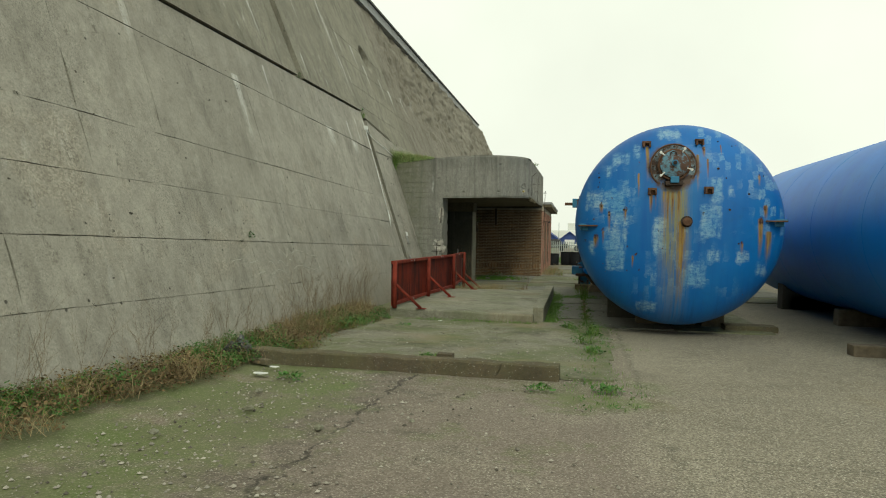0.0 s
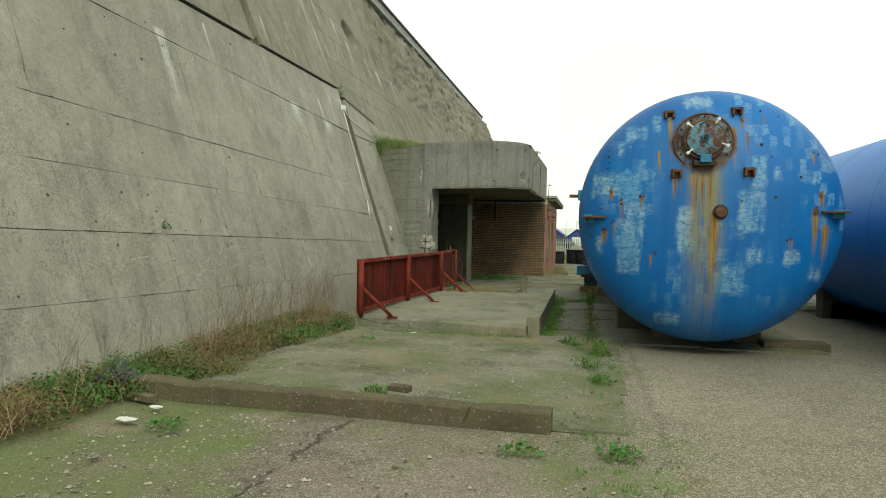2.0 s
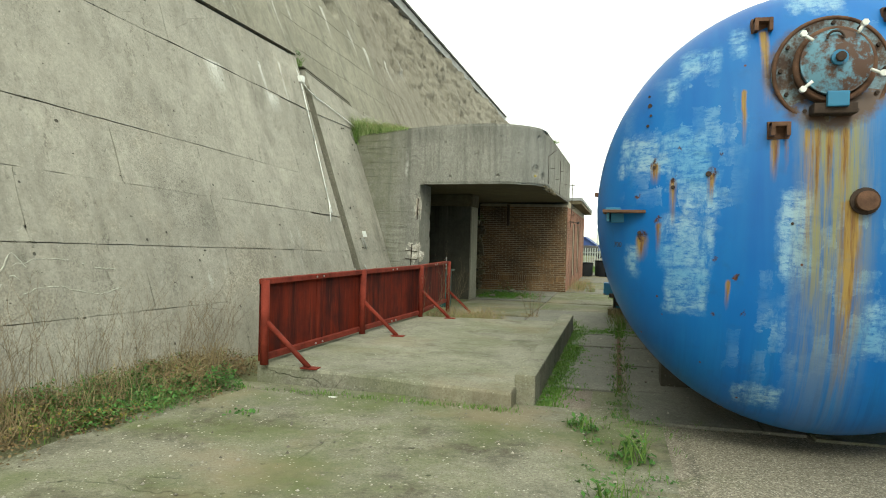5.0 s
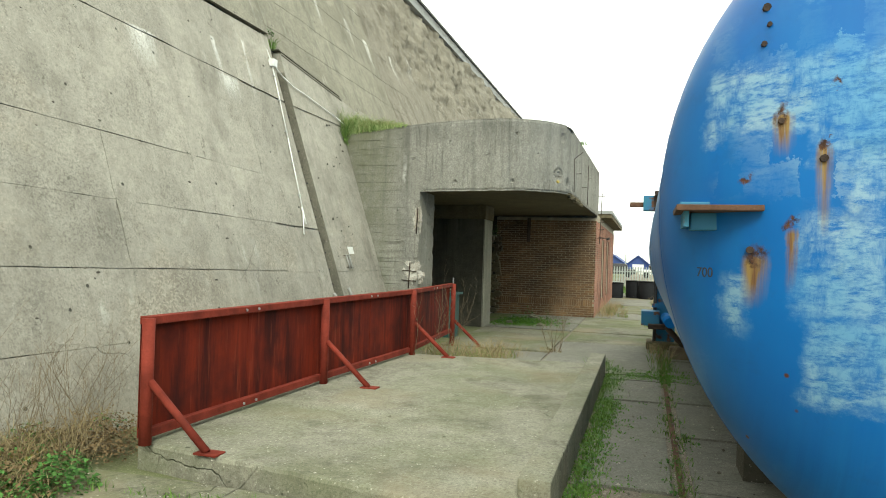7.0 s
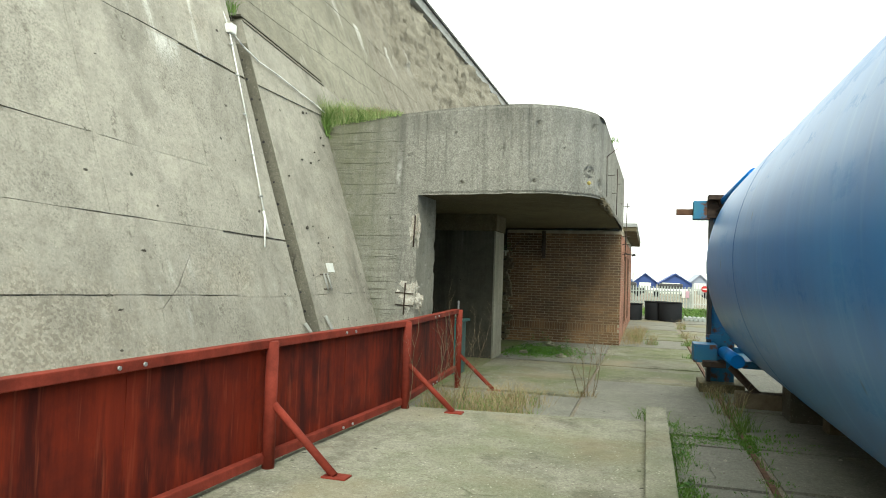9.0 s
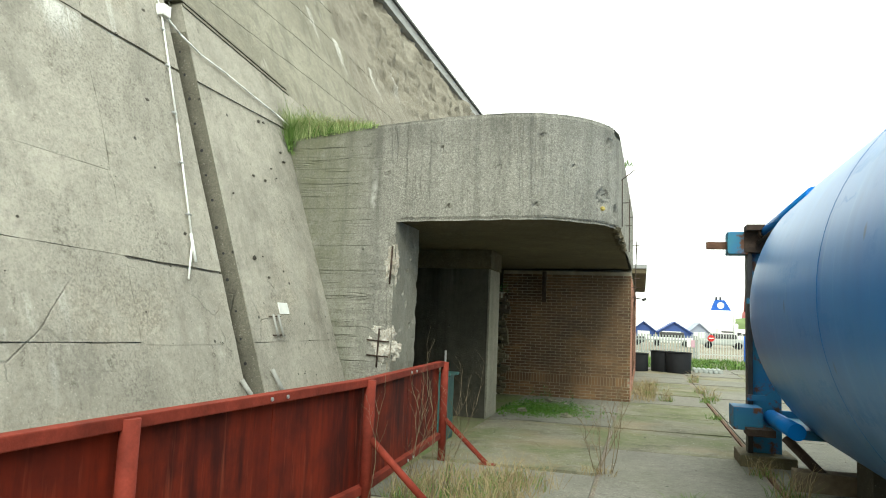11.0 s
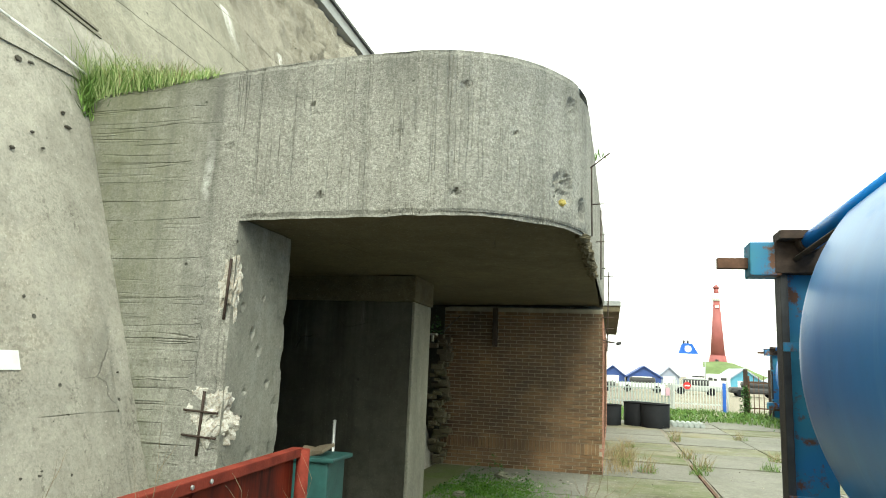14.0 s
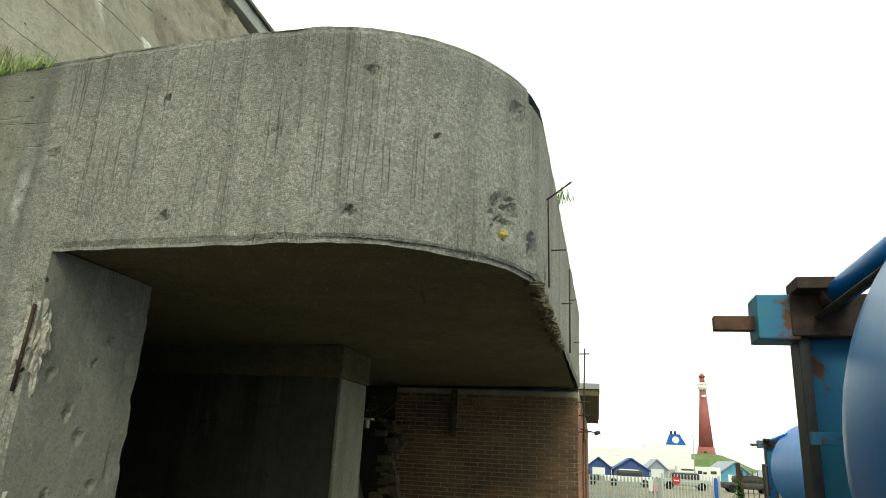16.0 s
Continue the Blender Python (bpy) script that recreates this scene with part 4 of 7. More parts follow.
def tank_profile(r, R, depth):
    return depth * (1 - (r / R) ** 2.6) ** 0.5 if r < R else 0.0


def build_tank(name, cx, cz, R, y0, y1, depth, paint, label, seams):
    th = empty(name, cx, (y0 + y1) / 2, -0.17, label, "tank")
    n = 96
    bm = bmesh.new()
    prof = [(y0 - tank_profile(r, R, depth), r) for r in [R * math.sin(math.pi / 2 * i / 26) for i in range(27)]]
    prof += [(y, R) for y in span(y0, y1, 0.4)[1:]]
    prof += [(y1 + tank_profile(r, R, depth), r) for r in [R * math.cos(math.pi / 2 * i / 14) for i in range(1, 15)]]
    rings = []
    for y, r in prof:
        if r < 0.01:
            rings.append([bm.verts.new((cx, y, cz))])
        else:
            rings.append([bm.verts.new((cx + r * math.cos(2 * math.pi * k / n), y, cz + r * math.sin(2 * math.pi * k / n))) for k in range(n)])
    for a, b in zip(rings, rings[1:]):
        for k in range(n):
            j = (k + 1) % n
            if len(a) == 1:
                f = bm.faces.new((a[0], b[k], b[j]))
            elif len(b) == 1:
                f = bm.faces.new((a[k], b[0], a[j]))
            else:
                f = bm.faces.new((a[k], b[k], b[j], a[j]))
            f.smooth = True
    bmesh.ops.recalc_face_normals(bm, faces=bm.faces)
    part("shell", bm, paint, th)
    for y in seams:
        bm = bmesh.new()

        def weld(u, v):
            q = 2 * math.pi * u
            r = R + 0.004 * math.sin(math.pi * v)
            return (cx + r * math.cos(q), y - 0.012 + 0.024 * v, cz + r * math.sin(q))
        sheet(bm, weld, [i / n for i in range(n + 1)], [0, 0.3, 0.7, 1])
        part("weld_seam", bm, paint, th)
    return th


PAINT = tank_paint("blue_tank_paint")
PAINT2 = tank_paint("blue_plain_paint", False, (0.003, 0.13, 0.5), (0.006, 0.18, 0.6))
tank = build_tank("storage_tank", TX, TZ, TR, TY0, TY1, 0.74, PAINT, "large blue steel storage tank with faded patches and rust runs", (12.02, 17.9))
tank_two = build_tank("storage_tank", 5.95, TZ, TR, 9.0, 19.5, 0.74, PAINT2, "large glossy blue steel storage tank lying on blocks", (9.02, 11.4, 13.7, 16.0))
tank_three = build_tank("storage_tank", 6.55, 1.66, 1.68, 36.0, 44.6, 0.6, PAINT2, "pale blue storage tank standing farther back in the yard", (36.0, 38.5, 41.5, 44.6))

# long blocks, added so that less light gets in beneath the tanks
tagged(part("tank_light_block", boxed(2.3, 2.7, 13.2, 20.8, -0.3, 0.3, bevel=0.02), M_KERB), "long dark block added under the tank to stop light", "plinth")
tagged(part("tank_light_block", boxed(6.6, 7.0, 10.0, 19.0, -0.3, 0.3, bevel=0.02), M_KERB), "long dark block added under the tank to stop light", "plinth")



def cradle(cx, y0, y1, half):
    """A saddle block whose hollow top follows the shell."""
    bm = bmesh.new()
    xs = span(cx - half, cx + half, 0.12)

    def top(x):
        return min(0.62, TZ - math.sqrt(max(0.0, (TR + 0.004) ** 2 - (x - cx) ** 2)))
    for y in (y0, y1):
        vs = [bm.verts.new((x, y, top(x))) for x in xs] + [bm.verts.new((cx + half, y, -0.3)), bm.verts.new((cx - half, y, -0.3))]
        bm.faces.new(vs if y == y1 else vs[::-1])
    sheet(bm, lambda x, y: (x, y, top(x)), xs, (y0, y1), smooth=False)
    for x in (cx - half, cx + half):
        bm.faces.new([bm.verts.new(p) for p in ((x, y0, -0.3), (x, y1, -0.3), (x, y1, top(x)), (x, y0, top(x)))])
    tagged(part("tank_cradle", bm, M_CRADLE_SHADE), "concrete cradle added under the tank, shade put in its dark colour", "cradle", "cradles under the tanks")


# cradles are added to stop light under the tanks; shade is in their colour
M_CRADLE_SHADE = concrete("cradle_shade_concrete", (0.07, 0.065, 0.05), (0.14, 0.13, 0.105), 0.6, pits=0.6)
cradle(TX, 14.2, 14.6, 1.0)
cradle(TX, 19.9, 20.4, 0.8)
cradle(5.95, 11.0, 11.4, 1.1)
cradle(5.95, 17.4, 17.8, 1.1)


# ---- tank fittings ----
M_RUST = simple("rusted_iron", (0.12, 0.064, 0.04), 0.5, 9, 0.9, bump=0.6)
M_RUSTDARK = simple("dark_rust", (0.05, 0.034, 0.026), 0.45, 12, 0.9, bump=0.6)
M_BLUEFRAME = None


def blue_rusty():
    g = Mat("rusting_blue_frame")
    n = g.noise(3.5, 6, 0.7)
    c = g.mix(g.rng(g.noise(1.2, 3), 0.35, 0.65), (0.025, 0.15, 0.36), (0.045, 0.2, 0.27))
    c = g.mix(g.rng(n, 0.55, 0.62), c, (0.12, 0.055, 0.03))
    return g.done(c, 0.6, n, 0.3, 0.006)


M_BLUEFRAME = blue_rusty()
M_TIMBER = simple("weathered_timber", (0.16, 0.13, 0.09), 0.35, 7, 0.9, bump=0.6)


def dome_y(x, z):
    r = math.hypot(x - TX, z - TZ)
    return TY0 - tank_profile(min(r, TR - 0.001), TR, 0.74)


def disc(y, cx, cz, r, d, n=32):
    return rodded((cx, y + d, cz), (cx, y, cz), r, n)


def tube_ring(cx, y, cz, R, r, n=40, k=8):
    bm = bmesh.new()

    def at(u, v):
        a, b = 2 * math.pi * u, 2 * math.pi * v
        q = R + r * math.cos(b)
        return (cx + q * math.cos(a), y + r * math.sin(b), cz + q * math.sin(a))
    return sheet(bm, at, [i / n for i in range(n + 1)], [i / k for i in range(k + 1)])


def build_fittings():
    hx, hz = 1.495, 2.63
    yb = dome_y(hx, hz)
    part("manhole_neck", disc(yb - 0.1, hx, hz, 0.235, 0.16, 48), M_RUSTDARK, tank, "rust-brown manhole neck")
    gp = Mat("manhole_plate_paint")
    pn = gp.noise(8, 6, 0.75)
    pc = gp.mix(gp.rng(pn, 0.42, 0.56), (0.19, 0.28, 0.33), (0.1, 0.066, 0.05))
    pc = gp.mix(gp.rng(gp.noise(3, 5, 0.7), 0.5, 0.62), pc, (0.055, 0.034, 0.026))
    part("manhole_plate", disc(yb - 0.03, hx, hz, 0.36, 0.1, 56), gp.done(pc, 0.85, pn, 0.6, 0.01), tank, "mottled rusty reinforcing plate")
    part("manhole_flange", tube_ring(hx, yb - 0.028, hz, 0.352, 0.014, 56), M_RUST, tank, "rusted reinforcing ring")
    part("lid_rim", tube_ring(hx, yb - 0.1, hz + 0.02, 0.232, 0.022, 48), M_RUST, tank, "rusted lid rim")
    grab = bmesh.new()
    sheet(grab, lambda u, v: (hx - 0.02 + (0.05 + 0.008 * math.cos(6.283 * v)) * math.cos(math.pi * u), yb - 0.18 + 0.008 * math.sin(6.283 * v), hz + 0.17 + (0.05 + 0.008 * math.cos(6.283 * v)) * math.sin(math.pi * u)), [i / 12 for i in range(13)], [i / 6 for i in range(7)])
    part("grab_handle", grab, M_RUSTDARK, tank)
    bm = bmesh.new()

    def lid(u, v):
        a, r = 2 * math.pi * u, 0.205 * v
        return (hx + r * math.cos(a), yb - 0.145 - 0.045 * (1 - v * v), hz + 0.03 + r * math.sin(a))
    sheet(bm, lid, [i / 40 for i in range(41)], [0.0, 0.2, 0.4, 0.6, 0.8, 0.95, 1.0])
    rod(bm, (hx, yb - 0.1, hz + 0.03), (hx, yb - 0.145, hz + 0.03), 0.215, 40)
    g = Mat("manhole_lid_paint")
    n = g.noise(8, 6, 0.7)
    c = g.mix(g.rng(n, 0.44, 0.56), (0.13, 0.27, 0.36), (0.09, 0.05, 0.035))
    lidp = part("manhole_lid", bm, g.done(c, 0.7, n, 0.3, 0.006), tank, "pale blue manhole lid with rust")
    part("hub", disc(yb - 0.25, hx, hz + 0.04, 0.03, 0.07, 12), M_RUSTDARK, lidp)
    part("boss", disc(yb - 0.22, hx, hz + 0.04, 0.05, 0.04, 16), M_BLUEFRAME, lidp)
    for a in range(0, 360, 30):
        x, z = hx + 0.315 * math.cos(radians(a)), hz + 0.315 * math.sin(radians(a))
        part("bolt", disc(yb - 0.055, x, z, 0.014, 0.05, 6), M_RUSTDARK, tank)
    for a in (58, 140, 222, 340):
        c0, s0 = math.cos(radians(a)), math.sin(radians(a))
        p = (hx + 0.2 * c0, yb - 0.19, hz + 0.03 + 0.2 * s0)
        q = (hx + 0.275 * c0, yb - 0.17, hz + 0.03 + 0.275 * s0)
        cl = part("clamp", rodded(p, q, 0.011, 8), M_WHITE, lidp, "bright bare metal clamp")
        bm = bmesh.new()
        rod(bm, (q[0], yb - 0.2, q[2]), (q[0], yb - 0.16, q[2]), 0.022, 6)
        part("nut", bm, M_WHITE, cl)
    part("hinge", boxed(hx - 0.13, hx + 0.13, yb - 0.17, yb - 0.02, hz - 0.31, hz - 0.24, bevel=0.01), M_RUSTDARK, tank)
    part("hinge_plate", boxed(hx - 0.06, hx + 0.07, yb - 0.2, yb - 0.16, hz - 0.27, hz - 0.17, bevel=0.008), M_BLUEFRAME, tank)
    for x, z in ((1.1, 3.01), (1.91, 3.03), (1.18, 2.23), (2.03, 2.25)):
        y = dome_y(x, z)
        bm = boxed(x - 0.07, x + 0.07, y - 0.012, y + 0.05, z - 0.06, z + 0.06, bevel=0.004)
        box(bm, x - 0.06, x - 0.035, y - 0.09, y, z - 0.045, z + 0.045)
        box(bm, x + 0.035, x + 0.06, y - 0.09, y, z - 0.045, z + 0.045)
        box(bm, x - 0.06, x + 0.06, y - 0.085, y, z + 0.02, z + 0.045)
        part("lug", bm, M_RUST, tank, "rusted square lug")
    x, z = 1.705, 1.755
    y = dome_y(x, z)
    part("nozzle", disc(y - 0.07, x, z, 0.065, 0.1, 16), M_RUST, tank, "rusted nozzle stub")
    part("nozzle_flange", disc(y - 0.02, x, z, 0.09, 0.04, 18), M_RUSTDARK, tank)
    for x0, x1, z in ((0.03, 0.34, 1.665), (2.92, 3.24, 1.77)):
        y = dome_y((x0 + x1) / 2, z)
        bm = boxed(x0, x1, y - 0.14, y + 0.2, z, z + 0.022, bevel=0.004)
        part("bracket", bm, M_RUST, tank, "rusty flat steel bracket")
        part("bracket_rib", boxed(x0 + 0.03, x0 + 0.05, y - 0.08, y + 0.2, z - 0.06, z), M_BLUEFRAME, tank)
        part("bracket_flange", boxed(x0 + 0.02, x1 + 0.04, y + 0.02, y + 0.2, z + 0.02, z + 0.045, bevel=0.004), M_BLUEFRAME, tank)
        part("bracket_web", boxed(x0 + 0.06, x1 - 0.02, y + 0.0, y + 0.2, z - 0.07, z, bevel=0.006), M_BLUEFRAME, tank)
    r2 = random.Random(8)
    for x, z in ((0.39, 2.0), (0.75, 1.94), (0.36, 2.4), (0.355, 2.48), (0.35, 2.56), (0.34, 2.32), (2.18, 2.6), (2.3, 2.45), (2.65, 2.2), (2.5, 1.42), (0.3, 1.52), (0.52, 1.85), (2.9, 2.5), (2.35, 1.95), (1.28, 1.6), (2.2, 3.05), (2.42, 2.98)):
        y = dome_y(x, z)
        s = r2.uniform(0.008, 0.02)
        part("stud", disc(y - 0.012, x, z, s, 0.05, 8), M_RUSTDARK, tank)
    # painted number
    cu = bpy.data.curves.new("number", "FONT")
    cu.body, cu.size, cu.extrude = "700", 0.055, 0.001
    cu.materials.append(M_DARKMETAL)
    tx = new("number", cu)
    tx.matrix_world = pose(0.12, 11.635, 1.41, 90, 0, -47)
    tx.parent = tank
    tx.matrix_parent_inverse = Matrix.Translation(tank.location).inverted()
    tx["label"] = "hand-painted black number"


build_fittings()


def build_end_frame(th, ox, oy):
    """The frame at a tank's far end: channel post, cap beam, brackets and pipes."""
    def b(name, x0, x1, y0, y1, z0, z1, mat, bev=0.006, label=""):
        return part(name, boxed(x0 + ox, x1 + ox, y0 + oy, y1 + oy, z0, z1, bevel=bev), mat, th, label)
    b("post_flange", 0.09, 0.15, 21.9, 22.1, -0.17, 2.42, M_DARKMETAL, 0.008, "dark post flange")
    b("post_web", 0.15, 0.48, 21.98, 22.05, -0.17, 2.42, M_BLUEFRAME)
    b("cap_beam", 0.05, 1.3, 21.85, 22.1, 2.42, 2.68, M_RUSTDARK, 0.01, "rusty brown cap beam")
    b("bracket_box", -0.14, 0.1, 21.86, 22.12, 2.4, 2.68, M_BLUEFRAME, 0.012)
    b("bracket_stub", -0.38, -0.13, 21.95, 22.03, 2.47, 2.56, M_RUST, 0.004)
    b("channel", 0.06, 0.3, 21.7, 21.95, 2.68, 2.75, M_RUSTDARK, 0.005)
    b("channel_web", 0.06, 0.3, 21.9, 21.95, 2.6, 2.72, M_RUSTDARK, 0.005)
    b("clip", 0.06, 0.26, 21.73, 21.76, 1.78, 1.85, M_BLUEFRAME, 0.004)
    b("clip", 0.06, 0.26, 21.73, 21.76, 0.62, 0.69, M_BLUEFRAME, 0.004)
    part("long_pipe", rodded((0.46 + ox, 20.1 + oy, 2.82), (0.285 + ox, 21.95 + oy, 2.65), 0.078, 20), PAINT2, th)
    part("pipe_collar", rodded((0.3 + ox, 21.75 + oy, 2.668), (0.29 + ox, 21.85 + oy, 2.66), 0.092, 20), M_RUSTDARK, th)
    part("angle_bar", rodded((0.37 + ox, 20.1 + oy, 2.7), (0.2 + ox, 21.9 + oy, 2.53), 0.026, 4), M_RUSTDARK, th)
    b("lower_box", -0.12, 0.2, 21.5, 21.95, 0.3, 0.56, M_BLUEFRAME, 0.012)
    b("lower_plate", 0.0, 0.3, 21.3, 21.6, 0.26, 0.34, M_RUSTDARK, 0.006)
    part("lower_pipe", rodded((0.34 + ox, 20.4 + oy, 0.46), (0.3 + ox, 21.6 + oy, 0.46), 0.085, 18), PAINT2, th)
    part("leg_stay", rodded((0.3 + ox, 20.8 + oy, 0.35), (0.75 + ox, 20.6 + oy, -0.12), 0.05, 8), M_RUSTDARK, th)
    b("beam_far", 0.3, 3.1, 21.98, 22.05, 0.3, 0.5, M_BLUEFRAME)
    b("post_far", 2.9, 3.1, 21.95, 22.1, -0.17, 2.5, M_BLUEFRAME)
    b("gusset", 0.46, 1.2, 20.9, 21.98, 0.32, 0.42, M_BLUEFRAME)


build_end_frame(tank, 0, 0)
build_end_frame(tank_three, 4.9, 24.0)


def sleeper(x0, x1, y0, y1, z1, mat=M_TIMBER, label="dark weathered timber bearer under the tank"):
    th = part("tank_bearer", boxed(x0, x1, y0, y1, -0.19, z1, bevel=0.015), mat)
    return tagged(th, label, "bearer", "bearers under the tanks")


for y in (13.3, 16.3, 19.4):
    sleeper(1.15, 2.2, y, y + 0.28, 0.12)
    sleeper(5.0, 6.9, y - 2.0, y - 1.72, 0.16)
sleeper(0.35, 1.5, 20.55, 20.8, 0.05)
sleeper(-0.02, 0.6, 21.7, 22.35, -0.02, M_KERB, "rough concrete block under the frame post")
sleeper(5.5, 7.5, 37.0, 37.3, 0.12)
sleeper(5.5, 7.5, 43.0, 43.3, 0.12)
sleeper(2.62, 3.5, 12.72, 13.1, -0.04, M_KERB, "low concrete bearing block beside the tank")
sleeper(3.86, 4.5, 10.45, 10.7, 0.02, M_TIMBER, "green-stained timber chock beside the tank")


# ---- brick annex ----
def brick_mat(name, per_object, a, b, c3):
    g = Mat(name)
    g.co = g.t.nodes.new("ShaderNodeNewGeometry").outputs["Position"]
    r = g.rand() if per_object else g.island()
    c = g.mix(r, a, b)
    c = g.mix(g.rng(g.noise(0.9, 5, 0.65), 0.42, 0.68, 0, 0.75), c, c3)
    c = g.mix(g.rng(g.noise(0.45, 4, 0.6), 0.5, 0.62, 0, 0.5), c, tuple(v * 0.5 for v in c3))
    c = g.mix(g.rng(g.noise(60, 3), 0.5, 0.75, 0, 0.6), c, (0.06, 0.04, 0.03))
    soot = g.mul(g.rng(g.noise(0.8, 5, 0.65), 0.46, 0.6), g.rng(g.noise(4, 5, 0.7), 0.3, 0.55))
    c = g.mix(g.mul(soot, 0.55), c, (0.045, 0.034, 0.026))
    return g.done(c, 0.92, g.noise(70, 4), 0.5, 0.006, spec=0.2)


M_BRICK = brick_mat("brown_brick", True, (0.18, 0.105, 0.052), (0.34, 0.205, 0.105), (0.1, 0.066, 0.043))
M_BRICKS = brick_mat("brown_brick_rest", False, (0.18, 0.105, 0.052), (0.34, 0.205, 0.105), (0.1, 0.066, 0.043))
M_BRICKPINK = brick_mat("pink_brick", False, (0.38, 0.18, 0.12), (0.5, 0.27, 0.2), (0.33, 0.16, 0.11))
M_MORTAR = simple("mortar", (0.37, 0.33, 0.25), 0.3, 5, 0.95, bump=0.6)


def build_annex():
    y0, xr = 27.9, -1.4
    wall = tagged(part("wall_annex", boxed(-4.2, xr - 0.012, y0 + 0.012, 39, -0.3, 2.6), M_MORTAR), "brown brick annex wall with crumbling mortar under the porch", "wall", kind="structure")
    L, H = 0.22, 0.0625
    full = boxed(-L / 2 + 0.007, L / 2 - 0.007, 0, 0.05, -H / 2 + 0.006, H / 2 - 0.006, bevel=0.0)
    me = bpy.data.meshes.new("brick")
    full.to_mesh(me)
    full.free()
    me.materials.append(M_BRICK)
    rest = bmesh.new()
    r3 = random.Random(3)
    count = 0
    for k in range(45):
        z = -0.16 + H * (k + 0.5)
        if z > 2.55:
            break
        if k == 5:
            n = int(2.8 / 0.0625)
            for i in range(n):
                x = -4.2 + 0.0625 * (i + 0.5)
                box(rest, x - 0.026, x + 0.026, y0 - 0.004 + r3.uniform(-0.003, 0.003), y0 + 0.05, z - H / 2 + 0.004, z + H / 2 + 0.12)
            continue
        if k in (6, 7):
            continue
        off = (L / 2 if k % 2 else 0)
        i = 0
        x = -4.2 + off
        if off:
            box(rest, -4.2, -4.2 + off - 0.01, y0, y0 + 0.05, z - H / 2 + 0.006, z + H / 2 - 0.006)
        while x < xr - 0.01:
            w = min(L, xr - x)
            dy = r3.uniform(-0.004, 0.004)
            if w > L * 0.9 and x > -3.4 and k > 9 and count < 290:
                ob = new("brick", me)
                ob.parent = wall
                ob.location = (x + L / 2, y0 + dy, z)
                count += 1
            elif w > 0.03:
                box(rest, x + 0.007, x + w - 0.007, y0 + dy, y0 + 0.05, z - H / 2 + 0.006, z + H / 2 - 0.006)
            x += L
    tagged(part("brickwork", rest, M_BRICKS, wall), kind="stuff")
    side = bmesh.new()
    for k in range(43):
        z = -0.16 + H * (k + 0.5)
        y = y0 + 0.005 + (L / 2 if k % 2 else 0)
        while y < 38.7:
            if not (0.2 < z < 2.1 and (30.6 < y < 31.6 or 33.4 < y < 34.4)):
                box(side, xr - 0.05, xr + r3.uniform(-0.003, 0.003), y + 0.005, y + L - 0.005, z - H / 2 + 0.006, z + H / 2 - 0.006)
            y += L
    tagged(part("side_brickwork", side, M_BRICKPINK, wall), kind="stuff")
    for k, yy in enumerate((30.7, 33.5)):
        w = tagged(part("window_%d" % (k + 1), boxed(xr - 0.06, xr - 0.025, yy, yy + 0.9, 0.25, 2.05), simple("red_shutter", (0.36, 0.1, 0.07), 0.2, 6)), "faded red boarded window in the annex", "window", kind="structure")
        part("window_frame", boxed(xr - 0.03, xr + 0.015, yy - 0.06, yy, 0.2, 2.1, bevel=0.005), M_RUST, w)
        part("window_frame", boxed(xr - 0.03, xr + 0.015, yy + 0.9, yy + 0.96, 0.2, 2.1, bevel=0.005), M_RUST, w)
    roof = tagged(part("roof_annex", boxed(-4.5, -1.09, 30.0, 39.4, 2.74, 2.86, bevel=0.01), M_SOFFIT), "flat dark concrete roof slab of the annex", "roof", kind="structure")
    part("fascia", boxed(-4.52, -1.07, 29.97, 39.42, 2.86, 2.96, bevel=0.008), M_COPING, roof)
    tagged(part("wall_annex_top", boxed(-4.2, -1.42, 28.6, 39, 2.6, 2.74), M_MORTAR), "top courses of the annex wall", "wall", kind="structure")
    # conduit and lamp arm on the corner
    th = empty("conduit", -1.38, 28.2, 2.2, "thin rusted conduit with brackets on the annex corner", "conduit")
    part("pipe", rodded((-1.33, 28.4, 1.9), (-1.3, 28.5, 3.35), 0.012, 8), M_RUSTDARK, th)
    for z in (2.05, 2.3, 2.5, 3.25):
        part("arm", rodded((-1.42, 28.42, z), (-1.22, 28.45, z + 0.01), 0.01, 6), M_RUSTDARK, th)
    part("lamp", rodded((-1.17, 28.9, 2.05), (-1.08, 28.9, 2.08), 0.03, 8), M_DARKMETAL, th)
    part("lamp_arm", rodded((-1.42, 28.9, 2.12), (-1.12, 28.9, 2.06), 0.01, 6), M_DARKMETAL, th)
    bm = boxed(-3.3, -3.22, 27.78, 27.9, 1.9, 2.58, bevel=0.01)
    tagged(part("downpipe", bm, M_RUSTDARK), "short dark duct on the sooty brick wall", "duct")
    # rubble edge between pier and brickwork
    bm = bmesh.new()
    for k in range(60):
        x, y, z = -4.16 + r3.uniform(-0.14, 0.1), 27.55 + r3.uniform(-0.1, 0.3), -0.1 + 2.2 * k / 60
        s = r3.uniform(0.05, 0.1)
        box(bm, x - s, x + s, y - s, y + s, z - s * 0.5, z + s * 0.5, bevel=0.015, m=pose(0, 0, 0, 0, 0, 0))
    tagged(part("rubble_edge", bm, M_KERB), "broken rubble edge of a torn-out wall", "rubble")
    # closing wall, coloured near black for the shade of the gap
    tagged(part("wall_gap", boxed(-6.4, -4.2, 27.9, 28.4, -0.3, 2.62), M_DEEP_SHADE), "wall closing the porch behind the pier, shade put in its colour", "wall", kind="structure")


build_annex()


